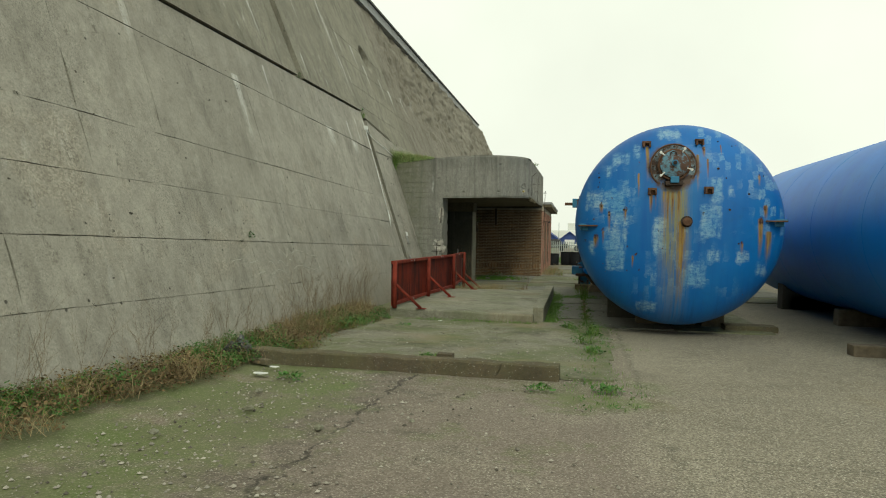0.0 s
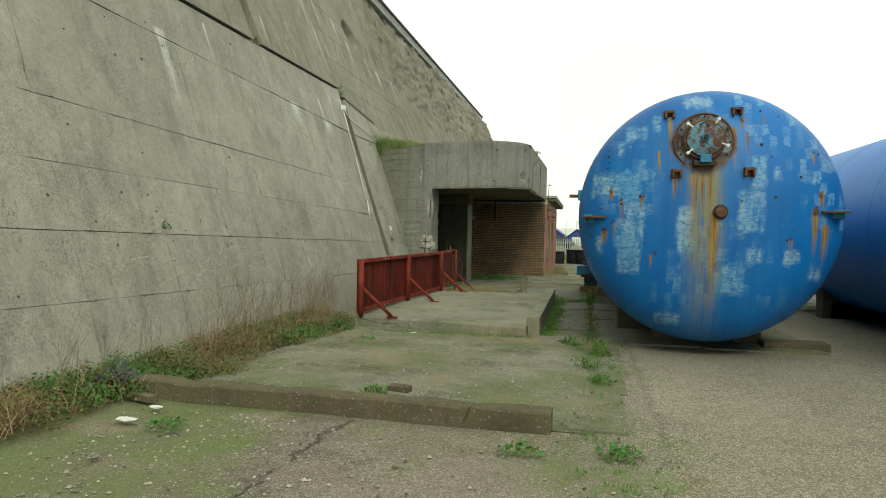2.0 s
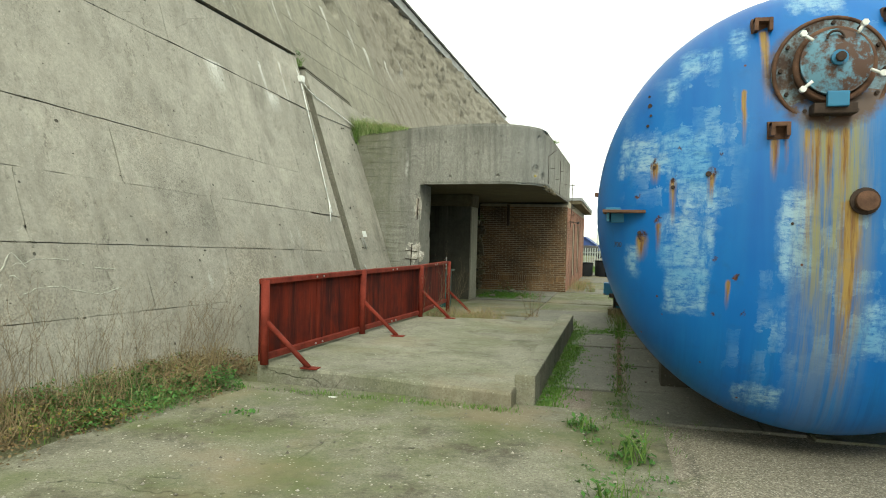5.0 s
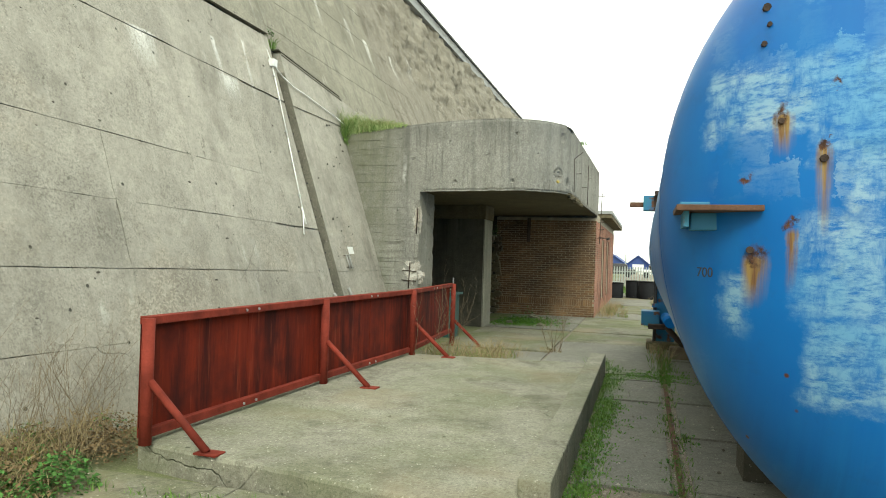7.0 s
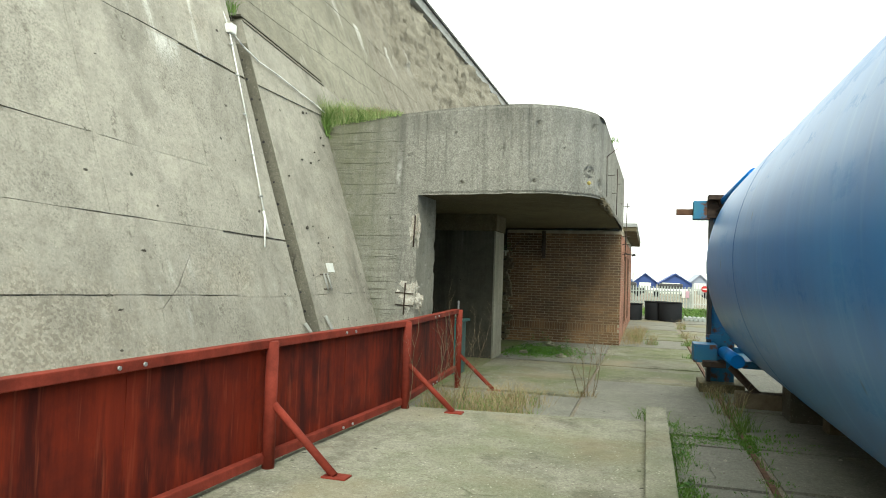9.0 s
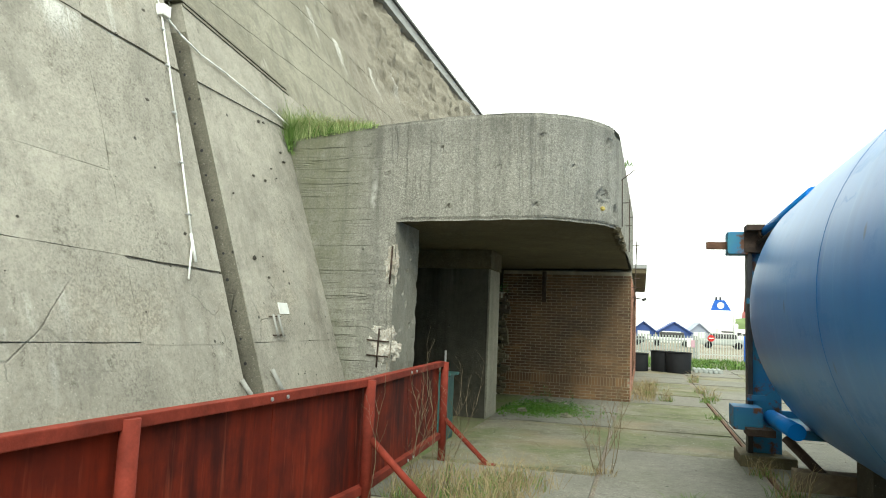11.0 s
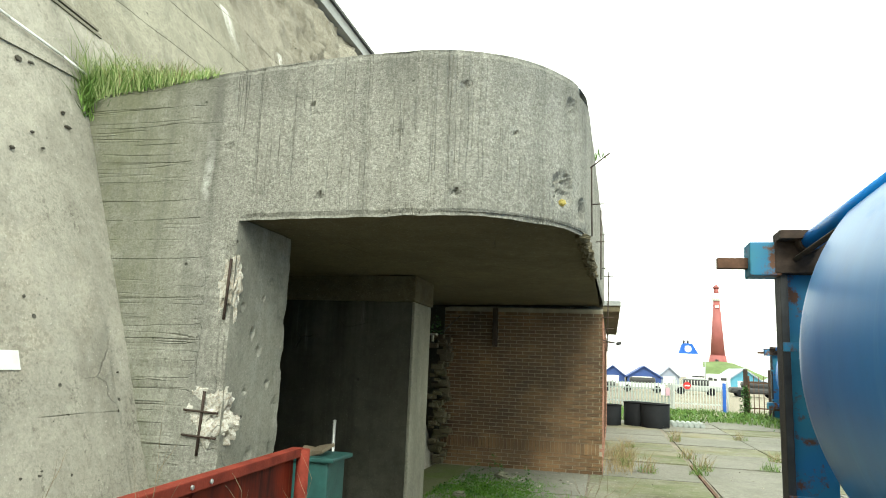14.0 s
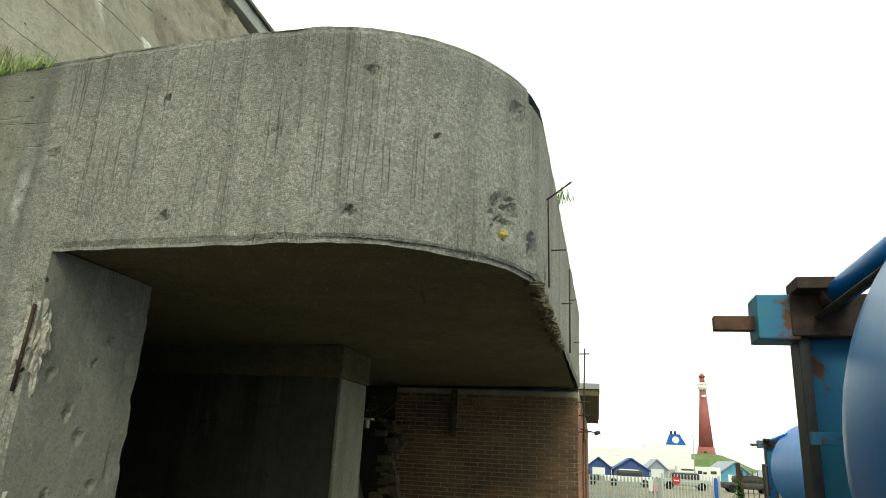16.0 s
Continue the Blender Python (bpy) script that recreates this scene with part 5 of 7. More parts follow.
# ---- spalls, rebar, rods on the porch ----
M_SPALL = concrete("fresh_spall", (0.46, 0.45, 0.4), (0.72, 0.7, 0.65), 0.3, pits=1.0, tone=(0.2, 0.14, 0.08))


def lump(bm, cx, cy, cz, sx, sy, sz, seed, n=14):
    """A rough broken patch."""
    def at(u, v):
        a, b = 2 * math.pi * u, math.pi * (v - 0.5)
        d = Vector((math.cos(a) * math.cos(b), math.sin(a) * math.cos(b), math.sin(b)))
        k = 1 + 0.4 * noise.fractal(d * 2.2 + Vector((seed, 0, 0)), 0.7, 2.0, 6)
        return (cx + d.x * sx * k, cy + d.y * sy * k, cz + d.z * sz * k)
    return sheet(bm, at, [i / n for i in range(n + 1)], [i / n for i in range(n + 1)], smooth=False)


def build_spalls():
    for cz, h, seed in ((2.12, 0.3, 1.0), (1.12, 0.3, 5.0)):
        th = empty("spalled_corner", PX, FRONT, cz - h, "broken pale concrete corner with bare rusty rebar", "spall", "spalled corners of the porch pier")
        part("broken_concrete", lump(bmesh.new(), PX - 0.06 - 0.12 * (cz < 2), FRONT + 0.066, cz, 0.085 + 0.14 * (cz < 2), 0.07, h, seed, 44), M_SPALL, th)
        part("rebar", rodded((PX - 0.045 - 0.12 * (cz < 2), FRONT - 0.012, cz - h * 0.95), (PX - 0.03 - 0.12 * (cz < 2), FRONT - 0.005, cz + h * 0.6), 0.011, 8), M_RUSTDARK, th)
        if cz < 2:
            for z in (cz + 0.02, cz - 0.16):
                part("tie_bar", rodded((PX - 0.3, FRONT - 0.02, z + 0.02), (PX - 0.02, FRONT - 0.01, z + 0.005), 0.009, 6), M_RUSTDARK, th)
    th = empty("rebar_rods", -1.4, 22, 2.6, "thin bent rusty rods standing off the porch edge", "rods")
    part("bent_rod", rodded((-1.44, 21.9, 3.37), (-1.27, 21.95, 3.52), 0.007, 6), M_RUSTDARK, th)
    part("rod", rodded((-1.425, 21.95, 2.75), (-1.43, 21.9, 3.37), 0.006, 6), M_RUSTDARK, th)
    for y, z in ((22.4, 3.15), (23.6, 3.0), (25.0, 3.35), (26.4, 3.1)):
        part("stub", rodded((-1.46, y, z), (-1.33, y + 0.02, z + 0.01), 0.006, 6), M_RUSTDARK, th)
    part("rod", rodded((-1.385, 24.6, 2.7), (-1.385, 24.6, 3.6), 0.008, 6), M_RUSTDARK, th)
    r6 = random.Random(6)
    bm = bmesh.new()
    for k in range(16):
        q = 5.0 + 0.16 * k
        x, y = porch_line(q)
        lump(bm, x - 0.03, y + 0.02, 2.64 + r6.uniform(-0.02, 0.03), r6.uniform(0.03, 0.07), r6.uniform(0.06, 0.12), r6.uniform(0.03, 0.06), k * 1.3, 10)
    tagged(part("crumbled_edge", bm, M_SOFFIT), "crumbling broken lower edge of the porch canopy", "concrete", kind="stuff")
    # yellow lichen spot
    tagged(part("lichen", lump(bmesh.new(), -1.63, 21.07, 2.85, 0.03, 0.02, 0.025, 2.0, 10), simple("lichen_yellow", (0.45, 0.36, 0.1), 0.3, 30)), "small yellow lichen patch in a chipped hollow", "lichen")


build_spalls()


# ---- fixtures on the bunker wall ----
M_GREYPIPE = simple("dull_grey_pipe", (0.3, 0.3, 0.28), 0.2, 10, 0.7)


def on_wall(y, z, off):
    return Vector((lower_x(y, z) + off, y, z))


def build_wall_fixtures():
    th = empty("wall_pipe", *on_wall(18.1, 4.4, 0.05), "thin white plastic conduit running down the bunker wall", "conduit")
    pts = [(18.6, 9.0), (18.25, 5.0), (18.2, 4.42), (18.08, 3.2), (17.94, 2.05), (17.78, 1.7)]
    for (y0, z0), (y1, z1) in zip(pts, pts[1:]):
        p = on_wall(y0, z0, 0.03) if z0 < 4.8 else Vector((upper_x(y0, z0) + 0.12, y0, z0))
        q = on_wall(y1, z1, 0.03) if z1 < 4.8 else Vector((upper_x(y1, z1) + 0.12, y1, z1))
        part("pipe", rodded(p, q, 0.0095, 10), M_WHITE, th)
    part("stub", rodded(on_wall(17.94, 2.12, 0.03), on_wall(17.93, 1.86, 0.03), 0.014, 8), M_WHITE, th)
    part("junction_box", boxed(-0.05, 0.05, -0.06, 0.06, -0.06, 0.06, bevel=0.01, m=Matrix.Translation(on_wall(18.22, 4.42, 0.04))), M_WHITE, th)
    for z in (2.3, 2.8, 3.3, 3.8, 4.2):
        y = 17.94 + 0.24 * (z - 2.05) / 2.3
        p = on_wall(y, z, 0.03)
        part("clip", rodded(p + Vector((0, -0.03, 0)), p + Vector((0, 0.03, 0)), 0.013, 8), M_STEEL, th)
    cable = [(18.24, 4.4), (18.45, 4.27), (18.75, 4.17), (19.2, 4.12), (19.7, 4.03), (20.2, 3.95), (20.6, 3.86)]
    c = empty("cable", *on_wall(18.24, 4.4, 0.03), "slack white cable along the bunker wall", "cable")
    bm = bmesh.new()
    for a, b in zip(cable, cable[1:]):
        rod(bm, on_wall(*a, 0.03), on_wall(*b, 0.03), 0.011, 8)
    part("line", bm, M_WHITE, c)
    bm = bmesh.new()
    wall_block(bm, lower_x, 19.23, 19.42, 1.43, 1.55, 0.01, 0.012)
    tagged(part("sign_plate", bm, M_WHITE), "small blank white plate on the bunker wall", "sign")
    for y in (19.03, 19.13):
        h = empty("iron_hook", *on_wall(y, 1.3, 0.02), "pale iron bar on rusty pins in the bunker wall", "bar", "iron bars on the bunker wall")
        part("bar", rodded(on_wall(y, 1.42, 0.04), on_wall(y + 0.01, 1.19, 0.04), 0.013, 8), M_GREYPIPE, h, "pale grey bar")
        for z in (1.4, 1.21):
            part("pin", rodded(on_wall(y - 0.04, z, -0.01), on_wall(y + 0.03, z, 0.05), 0.007, 6), M_RUSTDARK, h)
    for y0, z0, y1, z1 in ((18.25, 0.82, 18.36, 0.6), (18.8, 0.88, 18.88, 0.62)):
        h = part("wall_cleat", rodded(on_wall(y0, z0, 0.03), on_wall(y1, z1, 0.06), 0.022, 8), M_GREYPIPE)
        tagged(h, "short grey metal pipe stub at the wall foot", "pipe stub")


build_wall_fixtures()


def build_chips():
    """Small chipped holes scattered over the wall."""
    r = random.Random(19)
    bm = bmesh.new()
    for k in range(95):
        y, z = (r.uniform(18.75, 20.3), r.uniform(0.4, 3.9)) if k < 26 else (r.uniform(5, 18.2), r.uniform(0.5, 4.6))
        if y > 18.7 and lower_x(y, z) > -4.2:
            continue
        s0 = 0.008 + 0.018 * r.random() ** 2
        p = on_wall(y, z, 0.0)
        lump(bm, p.x - 0.005, p.y, p.z, 0.009, s0 * r.uniform(0.8, 1.9), s0 * r.uniform(0.6, 1.0), k * 1.1, 10)
    tagged(part("chipped_holes", bm, M_CHIP), "small dark chipped holes in the bunker wall", "chips", kind="stuff")


M_CHIP = simple("dark_chip", (0.075, 0.068, 0.055), 0.4, 40, 0.95, bump=0.6)
build_chips()


# ---- pavement slabs ----
def build_pavement():
    pave = empty("pavement", 0, 18, -0.17, "cracked pale concrete paving slabs with weedy joints", "pavement", kind="structure")
    r4 = random.Random(11)
    mats = [M_SLAB2, M_SLAB2, M_SLAB2, M_APRON]

    def slab(x0, x1, y0, y1, mat):
        bm = bmesh.new()
        t = r4.uniform(0.012, 0.03)
        g = r4.uniform(0.012, 0.03)
        z = [ground_z(y) + t + r4.uniform(-0.006, 0.006) for y in (y0, y0, y1, y1)]
        c = [(x0 + g, y0 + g), (x1 - g, y0 + g), (x1 - g, y1 - g), (x0 + g, y1 - g)]
        top = [bm.verts.new((x, y, q)) for (x, y), q in zip(c, (z[0], z[0] + 0.004, z[2], z[2] - 0.004))]
        bot = [bm.verts.new((x + (0.012 if i in (1, 2) else -0.012), y + (0.012 if i > 1 else -0.012), -0.3)) for i, (x, y) in enumerate(c)]
        bm.faces.new(top)
        for i in range(4):
            j = (i + 1) % 4
            bm.faces.new((top[j], top[i], bot[i], bot[j]))
        part("slab", bm, mat, pave)
    y = 7.75
    while y < 18.5:
        n = min(y + r4.uniform(1.2, 1.7), 18.6)
        if y < 12.6:
            slab(-0.08, 0.3 + r4.uniform(0, 0.3), y, n, M_APRON)
        else:
            slab(-0.52, 0.17, y, n, M_SLAB2)
        if y > 11.4:
            slab(0.27, 1.75, y + 0.1, n + 0.1, M_SLAB2)
            slab(1.75, 3.4, y, n, M_APRON)
        y = n
    y = 18.62
    while y < 46:
        n = y + r4.choice((1.75, 1.9, 2.1))
        for x0, x1 in ((-3.6, -1.6), (-1.6, 0.18), (0.26, 2.1), (2.1, 4.0), (4.0, 6.0)):
            if x1 <= -1.5 and y > 26.5:
                continue
            slab(x0, x1, y, n, r4.choice(mats))
        y = n
    tagged(part("rail_strip", boxed(0.19, 0.235, 11.6, 30, -0.2, -0.145), M_RUST), "rusty steel strip set between the slabs", "strip")


M_SLAB2 = concrete("grey_slab", (0.2, 0.195, 0.17), (0.3, 0.29, 0.25), 0.1, pits=0.8, moss=0.12)
build_pavement()


def build_scrawl():
    """Faint chalk loops on the wall; no letters can be made out."""
    th = empty("chalk_scrawl", *on_wall(10.0, 1.0, 0.005), "faint white chalk scrawl on the bunker wall", "scrawl")
    for k, (y0, y1, z, amp, n) in enumerate(((10.1, 11.0, 0.97, 0.05, 2.4), (10.95, 12.15, 1.1, 0.06, 0.75), (11.0, 12.2, 0.86, 0.05, 1.0), (10.6, 11.1, 1.14, 0.07, 1.6), (9.7, 10.7, 0.84, 0.03, 1.7), (9.0, 9.8, 1.05, 0.03, 1.0))):
        bm = None
        pts = [(y0 + (y1 - y0) * q / 40, z + amp * math.sin(q * n * 0.16) + 0.02 * fbm(q * 0.3, k, 0, 1)) for q in range(41)]
        for (ya, za), (yb, zb) in zip(pts, pts[1:]):
            if fbm(ya, za, k, 4) > -0.2:
                bm = bm or bmesh.new()
                rod(bm, on_wall(ya, za, 0.0), on_wall(yb, zb, 0.0), 0.0055 + 0.004 * fbm(ya, za, k, 5), 5)
            elif bm:
                part("stroke", bm, M_CHALK, th)
                bm = None
        if bm:
            part("stroke", bm, M_CHALK, th)


M_CHALK = simple("chalk", (0.47, 0.46, 0.4), 0.3, 30, 0.95)
build_scrawl()
# ---- plants ----
M_DRY = leafmat("dry_grass", (0.22, 0.17, 0.09), (0.36, 0.29, 0.16))
M_GREEN = leafmat("green_grass", (0.075, 0.14, 0.03), (0.17, 0.27, 0.065))
M_LEAF = leafmat("weed_leaf", (0.04, 0.1, 0.022), (0.085, 0.2, 0.045))
M_BROWN = leafmat("withered_leaf", (0.08, 0.056, 0.028), (0.2, 0.135, 0.065))
M_YELLOW = leafmat("yellowing_leaf", (0.14, 0.15, 0.03), (0.28, 0.22, 0.05))
M_PALEGRASS = leafmat("pale_green_grass", (0.13, 0.23, 0.055), (0.42, 0.46, 0.22))
M_STEM = leafmat("brown_stem", (0.13, 0.1, 0.065), (0.24, 0.19, 0.12))


class Plants:
    """Collects blades, leaves and stems into one mesh."""

    def __init__(self, seed):
        self.v, self.f, self.r = [], [], random.Random(seed)

    def blade(self, x, y, z, h, w=0.006, lean=0.4):
        r = self.r
        a, b = r.uniform(0, 6.283), r.uniform(0, 6.283)
        k = h * lean * r.uniform(0.3, 1.2)
        dx, dy = math.cos(a) * k, math.sin(a) * k
        wx, wy = math.cos(b) * w, math.sin(b) * w
        i = len(self.v)
        self.v += [(x - wx, y - wy, z), (x + wx, y + wy, z), (x + dx * 0.35 + wx * 0.8, y + dy * 0.35 + wy * 0.8, z + h * 0.6), (x + dx * 0.35 - wx * 0.8, y + dy * 0.35 - wy * 0.8, z + h * 0.6), (x + dx, y + dy, z + h * r.uniform(0.8, 1))]
        self.f += [(i, i + 1, i + 2, i + 3), (i + 3, i + 2, i + 4)]

    def tuft(self, x, y, z, n, spread, h, w=0.006, lean=0.5):
        r = self.r
        for _ in range(n):
            q, a = spread * r.random() ** 0.7, r.uniform(0, 6.283)
            self.blade(x + q * math.cos(a), y + q * math.sin(a), z, h * r.uniform(0.45, 1.0), w, lean)

    def leaf(self, x, y, z, s):
        r = self.r
        a, t = r.uniform(0, 6.283), r.uniform(-0.5, 0.9)
        d = Vector((math.cos(a) * math.cos(t), math.sin(a) * math.cos(t), math.sin(t))) * s
        e = Vector((-math.sin(a), math.cos(a), r.uniform(-0.4, 0.4))) * s * 0.38
        p = Vector((x, y, z))
        i = len(self.v)
        self.v += [tuple(p), tuple(p + d * 0.5 + e), tuple(p + d), tuple(p + d * 0.5 - e)]
        self.f += [(i, i + 1, i + 2), (i, i + 2, i + 3)]

    def bush(self, x, y, z, n, rx, h, s=0.05):
        r = self.r
        for _ in range(n):
            q, a = rx * r.random() ** 0.6, r.uniform(0, 6.283)
            k = max(0.05, 1 - (q / rx) ** 2)
            self.leaf(x + q * math.cos(a), y + q * math.sin(a), z + h * k * r.random() ** 0.7, s * r.uniform(0.5, 1.2))

    def stem(self, p, d, length, w, forks=2):
        """A thin tapering stalk with side shoots."""
        p, d = Vector(p), Vector(d).normalized()
        n = 5
        for k in range(n):
            q = p + d * (length / n)
            side = d.cross(Vector((0.3, 0.9, 0.1))).normalized()
            up = d.cross(side)
            w0, w1 = w * (1 - k / n * 0.7), w * (1 - (k + 1) / n * 0.7)
            i = len(self.v)
            for c, ww in ((p, w0), (q, w1)):
                self.v += [tuple(c + side * ww), tuple(c - side * 0.5 * ww + up * 0.87 * ww), tuple(c - side * 0.5 * ww - up * 0.87 * ww)]
            self.f += [(i, i + 1, i + 4, i + 3), (i + 1, i + 2, i + 5, i + 4), (i + 2, i, i + 3, i + 5)]
            if forks and k > 0:
                e = (d + Vector((self.r.uniform(-1, 1), self.r.uniform(-1, 1), self.r.uniform(-0.2, 0.7))) * 0.8)
                self.stem(q, e, length * self.r.uniform(0.25, 0.5), w * 0.55, forks - 1)
            p = q
            d = (d + Vector((self.r.uniform(-1, 1), self.r.uniform(-1, 1), self.r.uniform(-0.5, 0.5))) * 0.16).normalized()

    def make(self, name, mat, label, category, kind="stuff"):
        me = bpy.data.meshes.new(name)
        me.from_pydata(self.v, [], self.f)
        me.materials.append(mat)
        return tagged(new(name, me), label, category, kind=kind)


def verge_edge(y):
    return -3.66 - 0.3 * max(0, min(1, (9 - y) / 4)) + 0.1 * math.sin(y * 2.3) + 0.22 * fbm(y, 0, 0, 1.1)


def verge_z(x, y):
    return ground_z(y) + 0.02 + 0.09 * max(0, min(1, (-3.2 - x) / 1.2))


def build_verge():
    dry, green, leaf, brown, yel, stems = (Plants(s) for s in range(21, 27))
    r = random.Random(31)
    for _ in range(560):
        y = r.uniform(1.5, 13.4)
        x0 = lower_x(y, 0) + 0.02
        x1 = verge_edge(y)
        u = r.random() ** 1.25
        x = x0 + (x1 - x0) * u
        z = verge_z(x, y)
        k = 0.5 + 0.5 * math.sin(y * 1.7 + 1.0) + 0.4 * fbm(x, y, 0, 0.8)
        tall = 1.0 - 0.55 * u
        if y > 8.5 and r.random() < 0.35:
            dry.tuft(x, y, z, 8, 0.14, 0.42 * tall, 0.0016, 0.9)
        if r.random() < 0.35:
            dry.tuft(x, y, z, 8, 0.14, 0.16 * tall + 0.05, 0.0025, 1.6)
        if k > 0.25:
            green.tuft(x, y, z, 14, 0.14, 0.2 * tall, 0.0035, 1.0)
        if k > 0.6 or r.random() < 0.15:
            leaf.bush(x, y, z, 60, 0.18, 0.17 * tall + 0.03, 0.034)
        if k < 0.9:
            brown.bush(x, y, z, 80, 0.22, 0.17 * tall + 0.02, 0.028)
        if 0.2 < k < 0.9 and r.random() < 0.45:
            yel.bush(x, y, z, 26, 0.16, 0.16 * tall + 0.03, 0.03)
        if r.random() < (0.45 if y > 9 else 0.16) and u < 0.6:
            stems.stem((x, y, z), (r.uniform(-0.1, 0.3), r.uniform(-0.3, 0.3), 1), r.uniform(0.3, 0.8), 0.0021, 2)
    for _ in range(60):
        y = 9.2 + 4.0 * r.random() ** 0.8
        x = lower_x(y, 0) + 0.1 + 0.45 * r.random()
        stems.stem((x, y, verge_z(x, y)), (r.uniform(-0.25, 0.35), r.uniform(-0.4, 0.4), 1), r.uniform(0.35, 0.85), 0.0032, 2)
        dry.tuft(x, y, verge_z(x, y), 12, 0.16, r.uniform(0.25, 0.5), 0.0024, 0.8)
    for _ in range(26):
        y = r.uniform(2.5, 9.0)
        x = lower_x(y, 0) + 0.12 + 0.3 * r.random()
        stems.stem((x, y, verge_z(x, y)), (r.uniform(-0.25, 0.35), r.uniform(-0.4, 0.4), 1), r.uniform(0.3, 0.7), 0.003, 2)
    for _ in range(60):
        y = r.uniform(2.0, 12.6)
        x = lower_x(y, 0) + 0.15 + 0.6 * r.random()
        brown.bush(x, y, verge_z(x, y), 60, 0.22, 0.24, 0.04)
        dry.tuft(x, y, verge_z(x, y), 20, 0.22, 0.3, 0.0028, 1.2)
        if r.random() < 0.35:
            leaf.bush(x + r.uniform(-0.2, 0.2), y + r.uniform(-0.3, 0.3), verge_z(x, y), 60, 0.15, 0.2, 0.035)
    for y, h in ((4.75, 0.55), (6.2, 0.6), (9.8, 0.8), (10.5, 0.85), (11.3, 0.75), (8.4, 0.6)):
        x = lower_x(y, 0) + 0.25
        for _ in range(3):
            stems.stem((x + r.uniform(-0.1, 0.1), y + r.uniform(-0.1, 0.1), 0), (0.05, r.uniform(-0.2, 0.2), 1), h * r.uniform(0.7, 1.1), 0.0035, 2)
    for x, y, n in ((-4.15, 5.55, 140), (-3.95, 7.6, 120), (-3.6, 12.2, 200), (-4.3, 3.9, 120), (-4.2, 8.9, 110)):
        leaf.bush(x, y, verge_z(x, y), n * 3, 0.22, 0.26, 0.036)
    dry.make("dry_verge_grass", M_DRY, "dry straw-coloured grass along the bunker wall", "grass")
    green.make("verge_grass", M_GREEN, "green grass along the bunker wall foot", "grass")
    leaf.make("verge_weeds", M_LEAF, "leafy green weeds at the foot of the wall", "weeds")
    brown.make("withered_weeds", M_BROWN, "withered brown weeds at the foot of the wall", "weeds")
    yel.make("yellow_weeds", M_YELLOW, "yellowing bramble leaves at the wall foot", "weeds")
    stems.make("dead_stalks", M_STEM, "thin dead stalks standing against the wall", "stalks")


build_verge()


def build_yard_plants():
    low, dry, leaf, moss, stems, pale = (Plants(s) for s in range(41, 47))
    r = random.Random(51)
    # joint weeds between platform, paving and tank
    for _ in range(330):
        y = r.uniform(12.4, 19.2)
        x = r.choice((-0.5, -0.48, -0.46, 0.22, 0.24)) + r.uniform(-0.08, 0.1)
        if x > 0 and r.random() < 0.55:
            continue
        low.tuft(x, y, ground_z(y) + 0.01, 12, 0.11, 0.055 + 0.06 * (r.random() < 0.15), 0.004, 0.9)
        if r.random() < 0.5:
            leaf.bush(x, y, ground_z(y) + 0.01, 16, 0.12, 0.04, 0.03)
    for _ in range(160):
        y = r.uniform(6.2, 12.5)
        x = 0.25 + r.gauss(0, 0.22)
        low.tuft(x, y, ground_z(y) + 0.015, 7, 0.08, 0.06, 0.003, 0.9)
        if r.random() < 0.3:
            leaf.bush(x, y, ground_z(y) + 0.015, 10, 0.09, 0.05, 0.03)
    for x, y, n, h in ((-1.81, 8.3, 90, 0.13), (0.25, 9.6, 60, 0.1), (0.3, 11.3, 90, 0.22), (-0.1, 12.0, 80, 0.12), (0.12, 10.4, 60, 0.16), (-3.05, 6.95, 60, 0.06), (-0.35, 7.1, 60, 0.04), (0.35, 7.2, 80, 0.05), (-2.9, 11.4, 25, 0.06)):
        leaf.bush(x, y, ground_z(y) + 0.03, n, 0.16, h, 0.05)
        low.tuft(x, y, ground_z(y) + 0.03, n // 2, 0.14, h * 1.3, 0.005, 0.8)
    for _ in range(420):
        y = r.uniform(12.5, 19.0)
        x = -0.53 + abs(r.gauss(0, 0.13))
        moss.tuft(x, y, ground_z(y) + 0.012, 8, 0.07, 0.03, 0.006, 0.9)
    for _ in range(260):
        moss.tuft(r.gauss(0.05, 0.3), r.gauss(18.6, 0.25), -0.16, 8, 0.07, 0.045, 0.006, 0.9)
    # under the platform's front edge
    for _ in range(90):
        x = r.uniform(-3.5, -0.6)
        low.tuft(x, 12.33 + r.uniform(-0.08, 0.03), ground_z(12.3) + 0.03, 6, 0.07, 0.09, 0.004, 0.8)
    # moss cushion on the porch floor and weeds beside it
    for _ in range(1500):
        x, y = r.gauss(-2.95, 0.45), r.gauss(25.6, 0.55)
        if -3.62 < x < -1.6 and 24.3 < y < 27.6:
            moss.tuft(x, y, -0.165, 9, 0.07, 0.055, 0.006, 0.8)
    for _ in range(26):
        leaf.bush(r.uniform(-3.6, -2.3), r.uniform(25.0, 27.2), -0.16, 24, 0.16, 0.1, 0.045)
    for x, y in ((-3.3, 26.6), (-3.1, 27.3), (-2.5, 26.3)):
        leaf.bush(x, y, -0.16, 70, 0.18, 0.3, 0.05)
    # long grass where the barrier ends
    for _ in range(95):
        x, y = r.uniform(-3.25, -2.0), r.uniform(18.1, 19.7)
        dry.tuft(x, y, -0.16, 12, 0.16, 0.36, 0.0028, 1.1)
        if r.random() < 0.5:
            low.tuft(x, y, -0.16, 14, 0.12, 0.22, 0.004, 0.8)
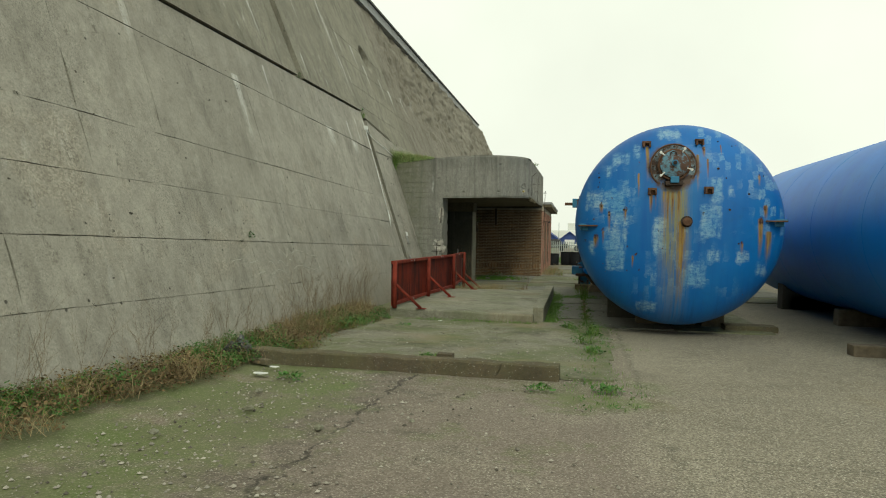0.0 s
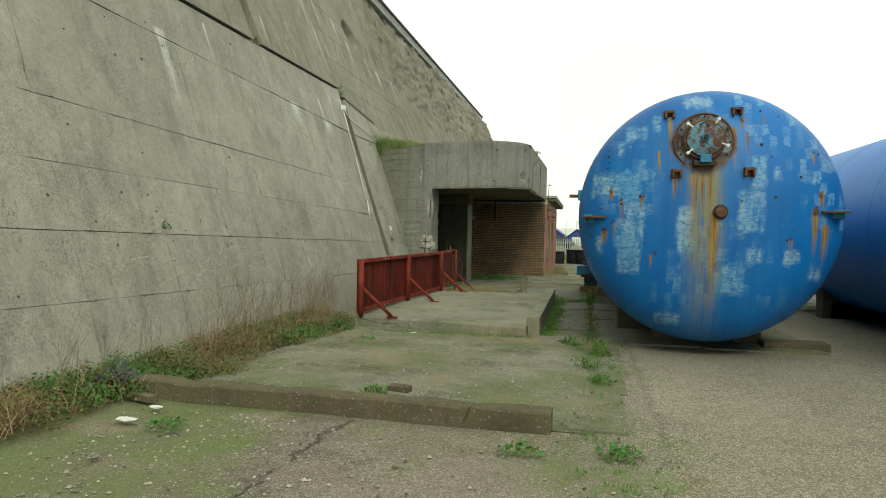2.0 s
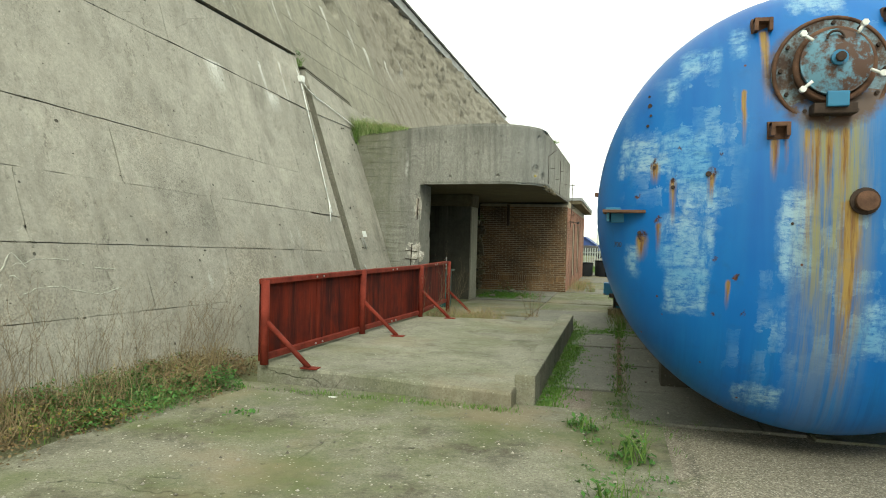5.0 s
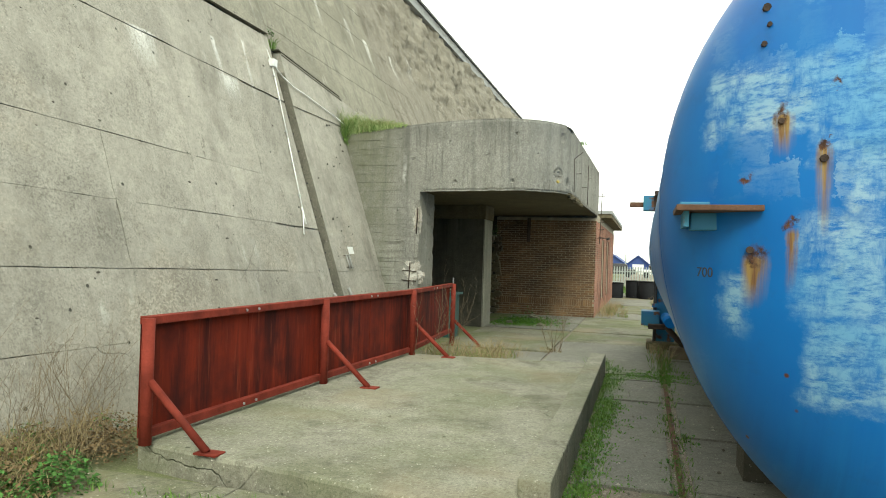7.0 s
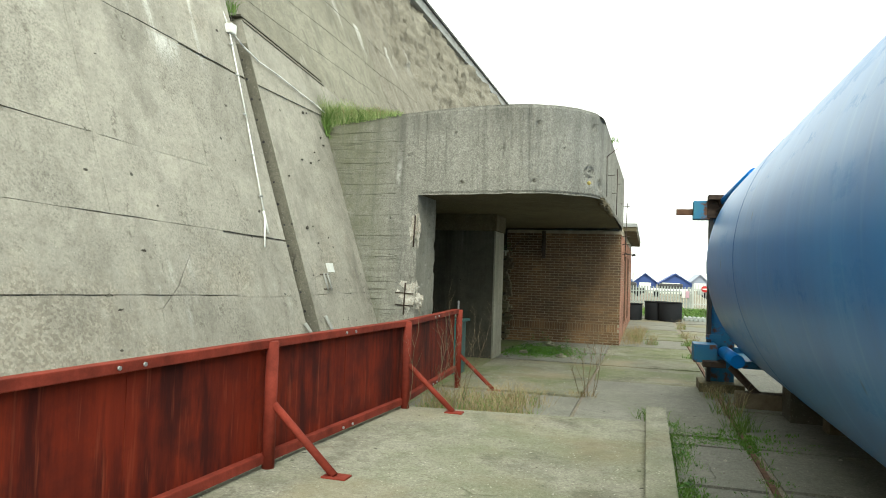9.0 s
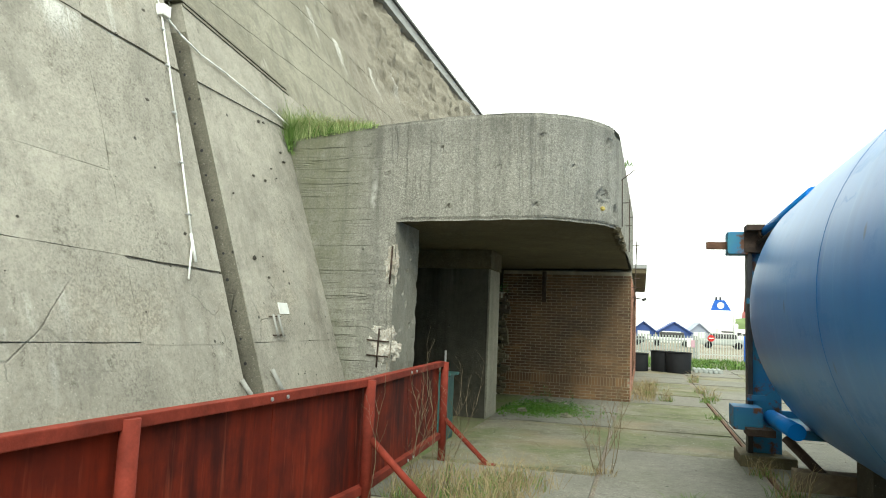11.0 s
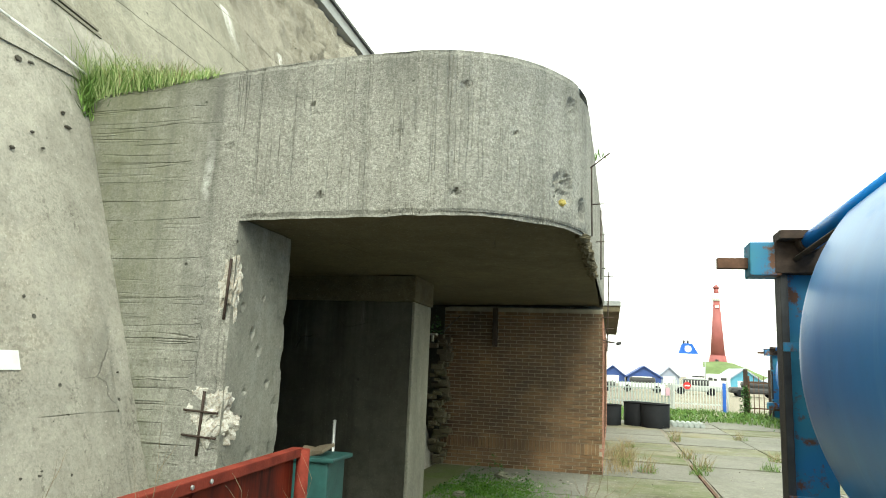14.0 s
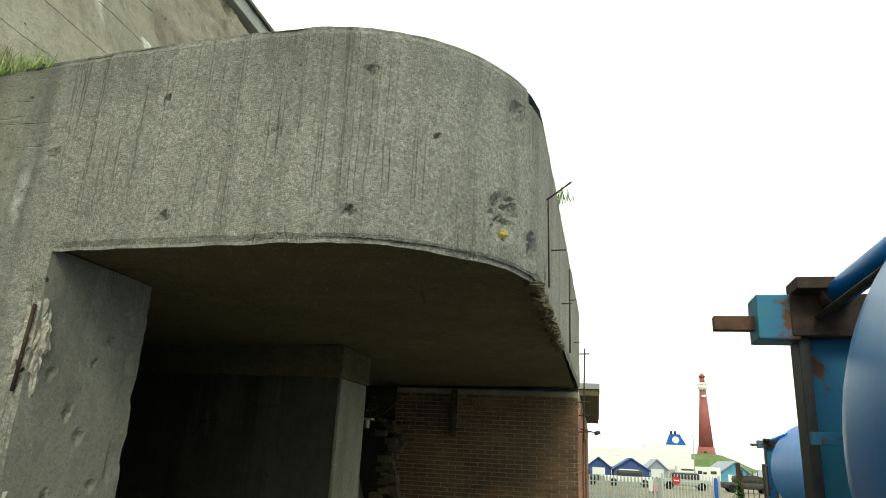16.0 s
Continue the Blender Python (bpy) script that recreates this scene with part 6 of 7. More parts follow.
    for _ in range(9):
        stems.stem((-3.0 + r.uniform(-0.15, 0.3), 17.9 + r.uniform(-0.4, 0.6), 0.0), (r.uniform(0, 0.3), r.uniform(-0.3, 0.3), 1), r.uniform(0.6, 0.95), 0.004, 2)
    for _ in range(7):
        stems.stem((-1.55 + r.uniform(-0.1, 0.1), 20.5 + r.uniform(-0.1, 0.1), -0.15), (r.uniform(-0.9, 1.0), r.uniform(-0.5, 0.5), 0.6), r.uniform(0.5, 0.9), 0.006, 2)
    dry.tuft(-1.6, 20.45, -0.15, 60, 0.2, 0.12, 0.004, 1.2)
    low.tuft(-0.72, 19.3, -0.16, 110, 0.2, 0.18, 0.004, 1.3)
    # scattered tufts on the far paving
    for x, y, h, d in ((-0.65, 28.6, 0.45, 1), (-1.0, 29.2, 0.6, 1), (-1.05, 30.4, 0.5, 1), (0.25, 31.0, 0.35, 1), (0.2, 28.8, 0.2, 0), (0.35, 29.4, 0.45, 1), (0.1, 26.0, 0.15, 0), (0.6, 24.5, 0.3, 1), (0.45, 23.4, 0.25, 1), (2.0, 31.5, 0.3, 1), (1.6, 30.0, 0.25, 0), (0.3, 34.5, 0.5, 1), (2.1, 36.0, 0.35, 1), (-0.9, 32.5, 0.3, 1), (0.15, 21.2, 0.3, 1), (0.2, 20.0, 0.5, 1), (0.25, 19.2, 0.35, 0)):
        (dry if d else low).tuft(x, y, -0.15, 50, 0.16, h, 0.0035, 0.9)
        low.tuft(x, y, -0.15, 45, 0.2, h * 0.5, 0.004, 1.0)
    for _ in range(60):
        dry.tuft(-1.15 + r.uniform(-0.2, 0.25), r.uniform(28.0, 31.0), -0.15, 9, 0.15, 0.5 * r.uniform(0.3, 1), 0.003, 0.9)
    # green bank in front of the far fence
    for _ in range(700):
        y = r.uniform(39.5, 49.5)
        x = r.uniform(-3, 9)
        if y < 40.5 + 2.5 * math.sin(x * 0.6) ** 2 and x < 4:
            continue
        low.tuft(x, y, -0.17, 9, 0.4, 0.28, 0.014, 0.8)
        leaf.bush(x, y, -0.17, 7, 0.4, 0.22, 0.1)
    # grass on top of the porch
    for _ in range(330):
        x = -5.8 + 1.42 * r.random() ** 1.3
        y = 20.47 + r.random() ** 1.5 * 0.7
        t = porch_top(x)
        h = 0.1 + 0.52 * (1 - (x + 5.8) / 1.45) * (0.65 + 0.5 * r.random())
        pale.tuft(x, y, t - 0.03, 22, 0.09, h, 0.0032, 0.75)
        if r.random() < 0.6:
            low.tuft(x, y, t - 0.03, 16, 0.1, 0.7 * h, 0.0042, 0.9)
        if r.random() < 0.3 and x > -5.4:
            dry.tuft(x, y + 0.05, t - 0.02, 12, 0.1, h * 1.05, 0.0026, 0.9)
    for _ in range(40):
        low.tuft(-5.62 + r.uniform(-0.05, 0.1), 20.42 + r.uniform(-0.05, 0.1), 3.45 + r.uniform(0, 0.3), 10, 0.06, 0.2, 0.004, 1.5)
    low.tuft(lower_x(18.5, 4.8) - 0.1, 18.5, 4.75, 70, 0.12, 0.25, 0.005, 0.9)
    low.tuft(-1.42, 23.2, 3.85, 60, 0.15, 0.15, 0.004, 0.8)
    leaf.bush(-3.56, 24.82, 1.97, 60, 0.09, 0.26, 0.045)
    pale.make("porch_grass", M_PALEGRASS, "soft pale green grass hanging over the porch roof", "grass")
    low.make("yard_grass", M_GREEN, "green grass tufts in paving joints and on the porch", "grass")
    dry.make("dry_yard_grass", M_DRY, "dry pale grass tufts across the yard", "grass")
    leaf.make("yard_weeds", M_LEAF, "low leafy weeds in the paving joints", "weeds")
    moss.make("moss_cushion", leafmat("bright_moss", (0.07, 0.16, 0.02), (0.13, 0.27, 0.04)), "bright green moss on the porch floor and in paving joints", "moss")
    stems.make("bare_stalks", M_STEM, "bare brown stalks growing from the slab edges", "stalks")


build_yard_plants()


def build_joint_moss():
    """Dark moss and small weeds caught in the wall's joints."""
    p, q = Plants(81), Plants(82)
    r = random.Random(83)
    for _ in range(150):
        y = r.uniform(2.5, 18.2)
        i = r.randrange(5)
        z = (0.7 - 0.02 * (y - 7), 1.4 - 0.0225 * (y - 7), 2.8 - 0.028 * (y - 7), 4.24 - 0.036 * (y - 7), 4.88)[i]
        if r.random() < 0.25:
            y = r.choice((6.65, 9.72, 11.22, 12.6, 14.2)) + r.uniform(-0.03, 0.03)
            z = r.uniform(0.8, 4.2)
        w = on_wall(y, z, 0.002)
        p.bush(w.x, w.y, w.z - 0.01, r.randrange(6, 30), r.uniform(0.012, 0.05), 0.03, 0.014)
    for y, z in ((9.75, 1.42), (18.42, 4.95), (14.1, 4.9)):
        w = on_wall(y, z, 0.02)
        q.bush(w.x, w.y, w.z - 0.02, 60, 0.07, 0.12, 0.035)
    p.make("joint_moss", leafmat("dark_moss", (0.03, 0.033, 0.02), (0.06, 0.06, 0.035)), "dark moss caught in the wall joints", "moss")
    q.make("wall_weeds", M_LEAF, "small green weeds growing from the wall joints", "weeds")


build_joint_moss()


# ---- grit, stones and litter ----
def build_grit():
    r = random.Random(61)
    v, f = [], []

    def stone(x, y, z, s):
        i = len(v)
        q = [(s, 0, 0), (-s, 0, 0), (0, s, 0), (0, -s, 0), (0, 0, s * 0.7), (0, 0, -s * 0.5)]
        a = r.uniform(0, 6.28)
        for px_, py_, pz_ in q:
            k = r.uniform(0.6, 1.2)
            v.append((x + k * (px_ * math.cos(a) - py_ * math.sin(a)), y + k * (px_ * math.sin(a) + py_ * math.cos(a)), z + pz_ * k))
        for t in ((0, 2, 4), (2, 1, 4), (1, 3, 4), (3, 0, 4), (2, 0, 5), (1, 2, 5), (3, 1, 5), (0, 3, 5)):
            f.append(tuple(i + j for j in t))
    for _ in range(5200):
        y = r.uniform(1.2, 7.5)
        x = r.gauss(-2.6, 0.75) if r.random() < 0.7 else r.uniform(-3.8, 0.6)
        if x < -4.4:
            continue
        stone(x, y, ground_z(y) + 0.006, 0.004 + 0.019 * r.random() ** 4)
    for _ in range(1500):
        y = r.uniform(7.8, 12.4)
        x = r.uniform(-3.5, 0.5)
        stone(x, y, ground_z(y) + 0.052 - 0.085 * max(0, x + 0.16), 0.004 + 0.016 * r.random() ** 4)
    for _ in range(130):
        stone(-1.35 + r.gauss(0, 0.2), 8.35 + r.gauss(0, 0.12), -0.082, 0.005 + 0.011 * r.random() ** 3)
    for _ in range(250):
        stone(r.uniform(-3.3, -0.85), r.uniform(12.5, 18.1), 0.053, 0.004 + 0.01 * r.random() ** 4)
    for _ in range(600):
        y = r.uniform(12.6, 30)
        stone(r.uniform(-0.5, 1.0) if y < 18.6 else r.uniform(-3.4, 2.2), y, ground_z(y) + 0.025, 0.006 + 0.018 * r.random() ** 3)
    for _ in range(160):
        stone(r.uniform(-3.6, -1.5), r.uniform(24.2, 27.8), -0.15, 0.012 + 0.04 * r.random() ** 3)
    me = bpy.data.meshes.new("grit")
    me.from_pydata(v, [], f)
    g = Mat("pale_grit")
    me.materials.append(g.done(g.mix(g.island(), (0.08, 0.07, 0.055), (0.42, 0.39, 0.33)), 0.9))
    tagged(new("grit", me), "loose pale grit and small stones on the yard", "gravel", kind="stuff")
    for x, y, s in ((-3.42, 6.98, 0.09), (-3.45, 7.4, 0.06), (-2.44, 12.25, 0.07), (-3.5, 11.85, 0.06), (-3.3, 11.8, 0.05)):
        bm = bmesh.new()
        lump(bm, x, y, ground_z(y) + 0.045, s, s * 0.6, 0.008, x * 3, 10)
        tagged(part("litter_scrap", bm, M_WHITE), "crumpled white scrap lying on the ground", "litter", "white litter scraps")
    for k, (x, y, z, s) in enumerate(((-1.95, 5.0, -0.03, 0.03), (-2.75, 5.4, -0.03, 0.035), (-3.0, 6.1, -0.05, 0.03), (-1.3, 5.4, -0.04, 0.02), (-3.05, 4.5, 0.0, 0.03), (-2.4, 24.7, -0.14, 0.09), (-3.2, 25.0, -0.12, 0.07), (-2.9, 26.7, -0.1, 0.09))):
        tagged(part("stone", lump(bmesh.new(), x, y, z, s * 1.3, s, s * 0.7, k * 1.7, 10), M_SLAB), "pale broken concrete stone", "stone", "loose stones")
    tagged(part("brick_piece", boxed(-0.11, 0.11, -0.05, 0.05, 0, 0.06, bevel=0.01, m=pose(-1.62, 8.52, -0.085, 4, 0, -12)), M_KERB), "broken brick lying on the mossy apron", "brick")
    bm = bmesh.new()

    def bag(u, q):
        x, y = -4.25 + 0.34 * u, 7.62 + 0.28 * q
        e = max(0.0, math.sin(math.pi * u) * math.sin(math.pi * q))
        return (x, y, 0.02 + 0.13 * e ** 0.5 * (1 + 0.8 * fbm(x, y, 0, 9)))
    sheet(bm, bag, [i / 18 for i in range(19)], [i / 18 for i in range(19)], smooth=False)
    tagged(part("plastic_bag", bm, simple("black_plastic", (0.02, 0.021, 0.024), 0.3, 20, 0.3, spec=0.6)), "crumpled black plastic bag beside the kerb beam", "bag")
    # teal bin and loose boards behind the barrier's end
    th = empty("waste_bin", -3.83, 21.8, -0.17, "teal plastic bin heaped with broken board", "bin")
    teal = simple("teal_plastic", (0.025, 0.085, 0.08), 0.2, 8, 0.5)
    part("body", boxed(-4.0, -3.66, 21.6, 22.0, -0.17, 0.68, bevel=0.02), teal, th)
    part("rim", boxed(-4.04, -3.6, 21.56, 22.04, 0.68, 0.72, bevel=0.012), teal, th)
    for k, (x, a) in enumerate(((-3.9, 10), (-3.8, -14))):
        tagged(part("broken_board", boxed(-0.09, 0.09, -0.1, 0.1, 0, 0.03, bevel=0.005, m=pose(x, 21.75, 0.722 + 0.03 * k, 14, 8 - 20 * k, a)), M_TIMBER), "broken pale board on top of the bin", "board")
    tagged(part("grey_pole", rodded((-3.83, 22.1, -0.17), (-3.83, 22.1, 1.0), 0.016, 10), M_STEEL), "thin grey metal pole beside the bin", "pole")


build_grit()


# ---- far side of the yard ----
M_TUB = simple("black_tub", (0.009, 0.01, 0.012), 0.2, 6, 0.75, spec=0.2)
M_PALE = simple("galvanised_pale", (0.5, 0.52, 0.5), 0.12, 6, 0.6)
M_GREY = simple("grey_fence", (0.33, 0.36, 0.34), 0.15, 6, 0.7)
M_BLUETENT = simple("blue_canvas", (0.035, 0.07, 0.23), 0.15, 0.5, 0.6)
M_SIGNRED = simple("sign_red", (0.55, 0.03, 0.03), 0.1, 8, 0.5)


def tub(x, y, r, h):
    th = empty("tub", x, y, -0.17, "round black open tub standing on the paving", "tub", "black tubs")
    bm = bmesh.new()
    pr = [(r * 0.97, -0.17), (r, h), (r - 0.03, h), (r * 0.95 - 0.03, -0.1)]
    n = 36
    sheet(bm, lambda u, k: (x + pr[k][0] * math.cos(2 * math.pi * u), y + pr[k][0] * math.sin(2 * math.pi * u), pr[k][1]), [i / n for i in range(n + 1)], range(4))
    part("side", bm, M_TUB, th)
    part("rim", rod_ring(x, y, h, r), M_TUB, th)


def rod_ring(x, y, z, r):
    bm = bmesh.new()
    n = 36
    return sheet(bm, lambda u, v: (x + (r + 0.02 * math.cos(6.283 * v)) * math.cos(6.283 * u), y + (r + 0.02 * math.cos(6.283 * v)) * math.sin(6.283 * u), z + 0.02 * math.sin(6.283 * v)), [i / n for i in range(n + 1)], [i / 6 for i in range(7)])


tub(0.1, 38.9, 0.44, 0.57)
tub(-0.42, 39.4, 0.44, 0.57)
tub(-1.36, 39.0, 0.42, 0.47)


def palisade(name, x0, x1, y, zt, step, w, mat, label, post_step):
    th = empty(name, (x0 + x1) / 2, y, -0.17, label, "fence")
    bm = boxed(-w / 2, w / 2, -0.006, 0.006, -0.1, zt)
    me = bpy.data.meshes.new("pale")
    bm.to_mesh(me)
    bm.free()
    me.materials.append(mat)
    x = x0
    while x < x1:
        ob = new("pale", me)
        ob.parent = th
        ob.matrix_parent_inverse = Matrix.Translation(th.location).inverted()
        ob.location = (x, y, 0)
        x += step
    for z in (0.15, zt - 0.3):
        part("rail", boxed(x0, x1, y + 0.01, y + 0.05, z, z + 0.05), mat, th)
    x = x0
    while x <= x1 + 0.01:
        part("post", boxed(x - 0.04, x + 0.04, y + 0.02, y + 0.1, -0.17, zt + 0.02), mat, th)
        x += post_step
    return th


palisade("palisade_fence", -9.0, 1.55, 50.0, 1.08, 0.15, 0.07, M_GREY, "grey-green steel palisade fence across the yard", 2.6)
palisade("yard_gate", 1.6, 3.95, 50.0, 1.25, 0.13, 0.035, M_PALE, "white barred steel gate in the palisade fence", 2.35)
palisade("railing", 4.6, 9.5, 48.5, 1.55, 0.2, 0.03, M_RUST, "rusted bar railing beyond the paving", 5.2)
tagged(part("gate_post", boxed(3.72, 3.86, 49.85, 49.98, -0.17, 1.18, bevel=0.01), simple("post_blue", (0.03, 0.12, 0.5), 0.1, 5)), "bright blue steel gate post", "post")
for x, h in ((4.45, 1.85), (5.45, 1.85)):
    tagged(part("gate_pier", boxed(x - 0.08, x + 0.08, 48.3, 48.46, -0.17, h, bevel=0.01), M_RUSTDARK), "dark rusted square fence post", "post", "rusted posts by the gate")
ivy = Plants(71)
for z in range(12):
    ivy.bush(4.4, 48.2, -0.15 + z * 0.1, 40, 0.32 - 0.015 * z, 0.2, 0.1)
ivy.make("post_creeper", M_LEAF, "green creeper round a rusted post", "creeper", "thing")


def build_signs():
    th = empty("stop_sign", 2.18, 49.9, 0.9, "round red sign with a white bar on the gate", "sign")
    part("disc", rodded((2.18, 49.995, 1.0), (2.18, 49.9, 1.0), 0.17, 24), M_SIGNRED, th)
    part("bar", boxed(2.07, 2.29, 49.885, 49.898, 0.97, 1.03), M_WHITE, th)
    th = empty("notice_board", 1.2, 49.9, 0.5, "small white and pink notice on the fence", "notice")
    part("panel", boxed(1.02, 1.2, 49.9, 49.995, 0.5, 0.98), M_WHITE, th)
    part("panel", boxed(1.22, 1.4, 49.9, 49.995, 0.5, 0.86), simple("notice_pink", (0.55, 0.35, 0.42), 0.1, 5), th)


build_signs()


def gable(x0, x1, y, d, z0, ze, zr, wall_m, roof_m, label):
    th = empty("gabled_shed", (x0 + x1) / 2, y, z0, label, "shed", "far gabled sheds")
    xm = (x0 + x1) / 2
    bm = bmesh.new()
    for yy in (y, y + d):
        vs = [bm.verts.new(p) for p in ((x0, yy, z0), (x1, yy, z0), (x1, yy, ze), (xm, yy, zr), (x0, yy, ze))]
        bm.faces.new(vs)
    for x in (x0, x1):
        bm.faces.new([bm.verts.new(p) for p in ((x, y, z0), (x, y + d, z0), (x, y + d, ze), (x, y, ze))])
    part("wall", bm, wall_m, th)
    o = 0.2
    for s in (-1, 1):
        xe = xm + s * (x1 - x0) / 2 + s * o
        bm = bmesh.new()
        zl = ze - (zr - ze) * o / ((x1 - x0) / 2)
        A = [bm.verts.new(p) for p in ((xm, y - 0.3, zr), (xe, y - 0.3, zl), (xe, y + d, zl), (xm, y + d, zr))]
        B = [bm.verts.new(v.co + Vector((0, 0, 0.15))) for v in A]
        bm.faces.new(A)
        bm.faces.new(B[::-1])
        for i in range(4):
            bm.faces.new((A[i], A[(i + 1) % 4], B[(i + 1) % 4], B[i]))
        part("roof", bm, roof_m, th)
    part("door", boxed(xm - 0.8, xm + 0.8, y - 0.06, y, z0, min(ze, z0 + 1.9)), M_WHITE, th)


M_ROOFGREY = simple("pale_roof", (0.3, 0.33, 0.4), 0.1, 1, 0.6)
M_TEALWALL = simple("teal_boards", (0.1, 0.3, 0.42), 0.15, 2, 0.7)
gable(-6.5, -2.9, 112, 12, -0.4, 0.9, 2.15, M_BLUETENT, M_BLUETENT, "blue gabled shed far beyond the fence")
gable(-2.6, 0.5, 112, 12, -0.4, 0.9, 2.1, M_BLUETENT, M_BLUETENT, "blue gabled shed far beyond the fence")
gable(0.8, 5.1, 110, 12, -0.4, 0.8, 2.15, M_BLUETENT, M_BLUETENT, "deep blue gabled tent far beyond the fence")
gable(5.4, 8.0, 118, 12, -0.4, 1.0, 2.2, M_ROOFGREY, M_ROOFGREY, "grey gabled shed far beyond the fence")
gable(12.4, 16.2, 105, 12, -0.4, 0.9, 2.25, M_TEALWALL, M_ROOFGREY, "teal boarded shed with a pale roof")
gable(19.5, 24, 112, 10, -0.4, 0.7, 2.2, M_ROOFGREY, M_ROOFGREY, "pale grey shed beyond the railing")
office = tagged(part("container_office", boxed(7.2, 11.6, 98, 100.5, -0.4, 1.6, bevel=0.05), M_WHITE), "long white site cabin with a dark printed strip", "cabin")
for x0, x1, z0, z1 in ((9.3, 9.75, 0.85, 1.2), (9.85, 10.2, 0.85, 1.1), (10.6, 11.2, 0.9, 1.2), (7.6, 8.9, 1.15, 1.3)):
    part("print_bar", boxed(x0, x1, 97.97, 97.995, z0, z1), M_DARKMETAL, office)


def build_lighthouse():
    X, Y, z0, z1 = 48.8, 370.0, 6.5, 40.0
    red = simple("lighthouse_red", (0.29, 0.09, 0.085), 0.12, 0.3, 0.6)
    th = empty("lighthouse", X, Y, z0, "tall tapering red lighthouse with a white gallery", "lighthouse")
    part("plinth", rodded((X, Y, z0 - 3), (X, Y, z0 + 4.0), 4.6, 24, 3.8), red, th)
    part("tower", rodded((X, Y, z0 + 4.0), (X, Y, z1 - 3.2), 3.4, 24, 1.5), red, th)
    part("gallery", rodded((X, Y, z1 - 3.2), (X, Y, z1 - 0.6), 1.7, 20, 2.5), M_WHITE, th, "white gallery")
    part("rail", rodded((X, Y, z1 - 0.6), (X, Y, z1 + 0.4), 2.4, 20, 2.4), M_WHITE, th)
    part("lantern", rodded((X, Y, z1 + 0.4), (X, Y, z1 + 3.2), 1.2, 16), red, th)
    part("cap", rodded((X, Y, z1 + 3.2), (X, Y, z1 + 5.2), 1.8, 16, 0.1), red, th, "red conical cap")
    part("window", boxed(X - 0.9, X + 0.9, Y - 2.4, Y - 2.0, z0 + 27, z0 + 28), M_WHITE, th)
    part("door", boxed(X - 1.8, X - 0.4, Y - 5.0, Y - 4.6, z0 - 0.5, z0 + 2), M_DARKMETAL, th)
    bm = bmesh.new()

    def hill(u, v):
        x, y = 25 + 45 * u, 345 + 50 * v
        return (x, y, -0.5 + 8.2 * math.sin(math.pi * u) ** 0.8 * math.sin(math.pi * v) ** 0.5 + 0.4 * fbm(x, y, 0, 0.1))
    sheet(bm, hill, span(0, 1, 0.05), span(0, 1, 0.1))
    tagged(part("dune", bm, simple("dune_grass", (0.12, 0.17, 0.06), 0.25, 0.2)), "low grassy dune under the lighthouse", "dune", kind="structure")


build_lighthouse()


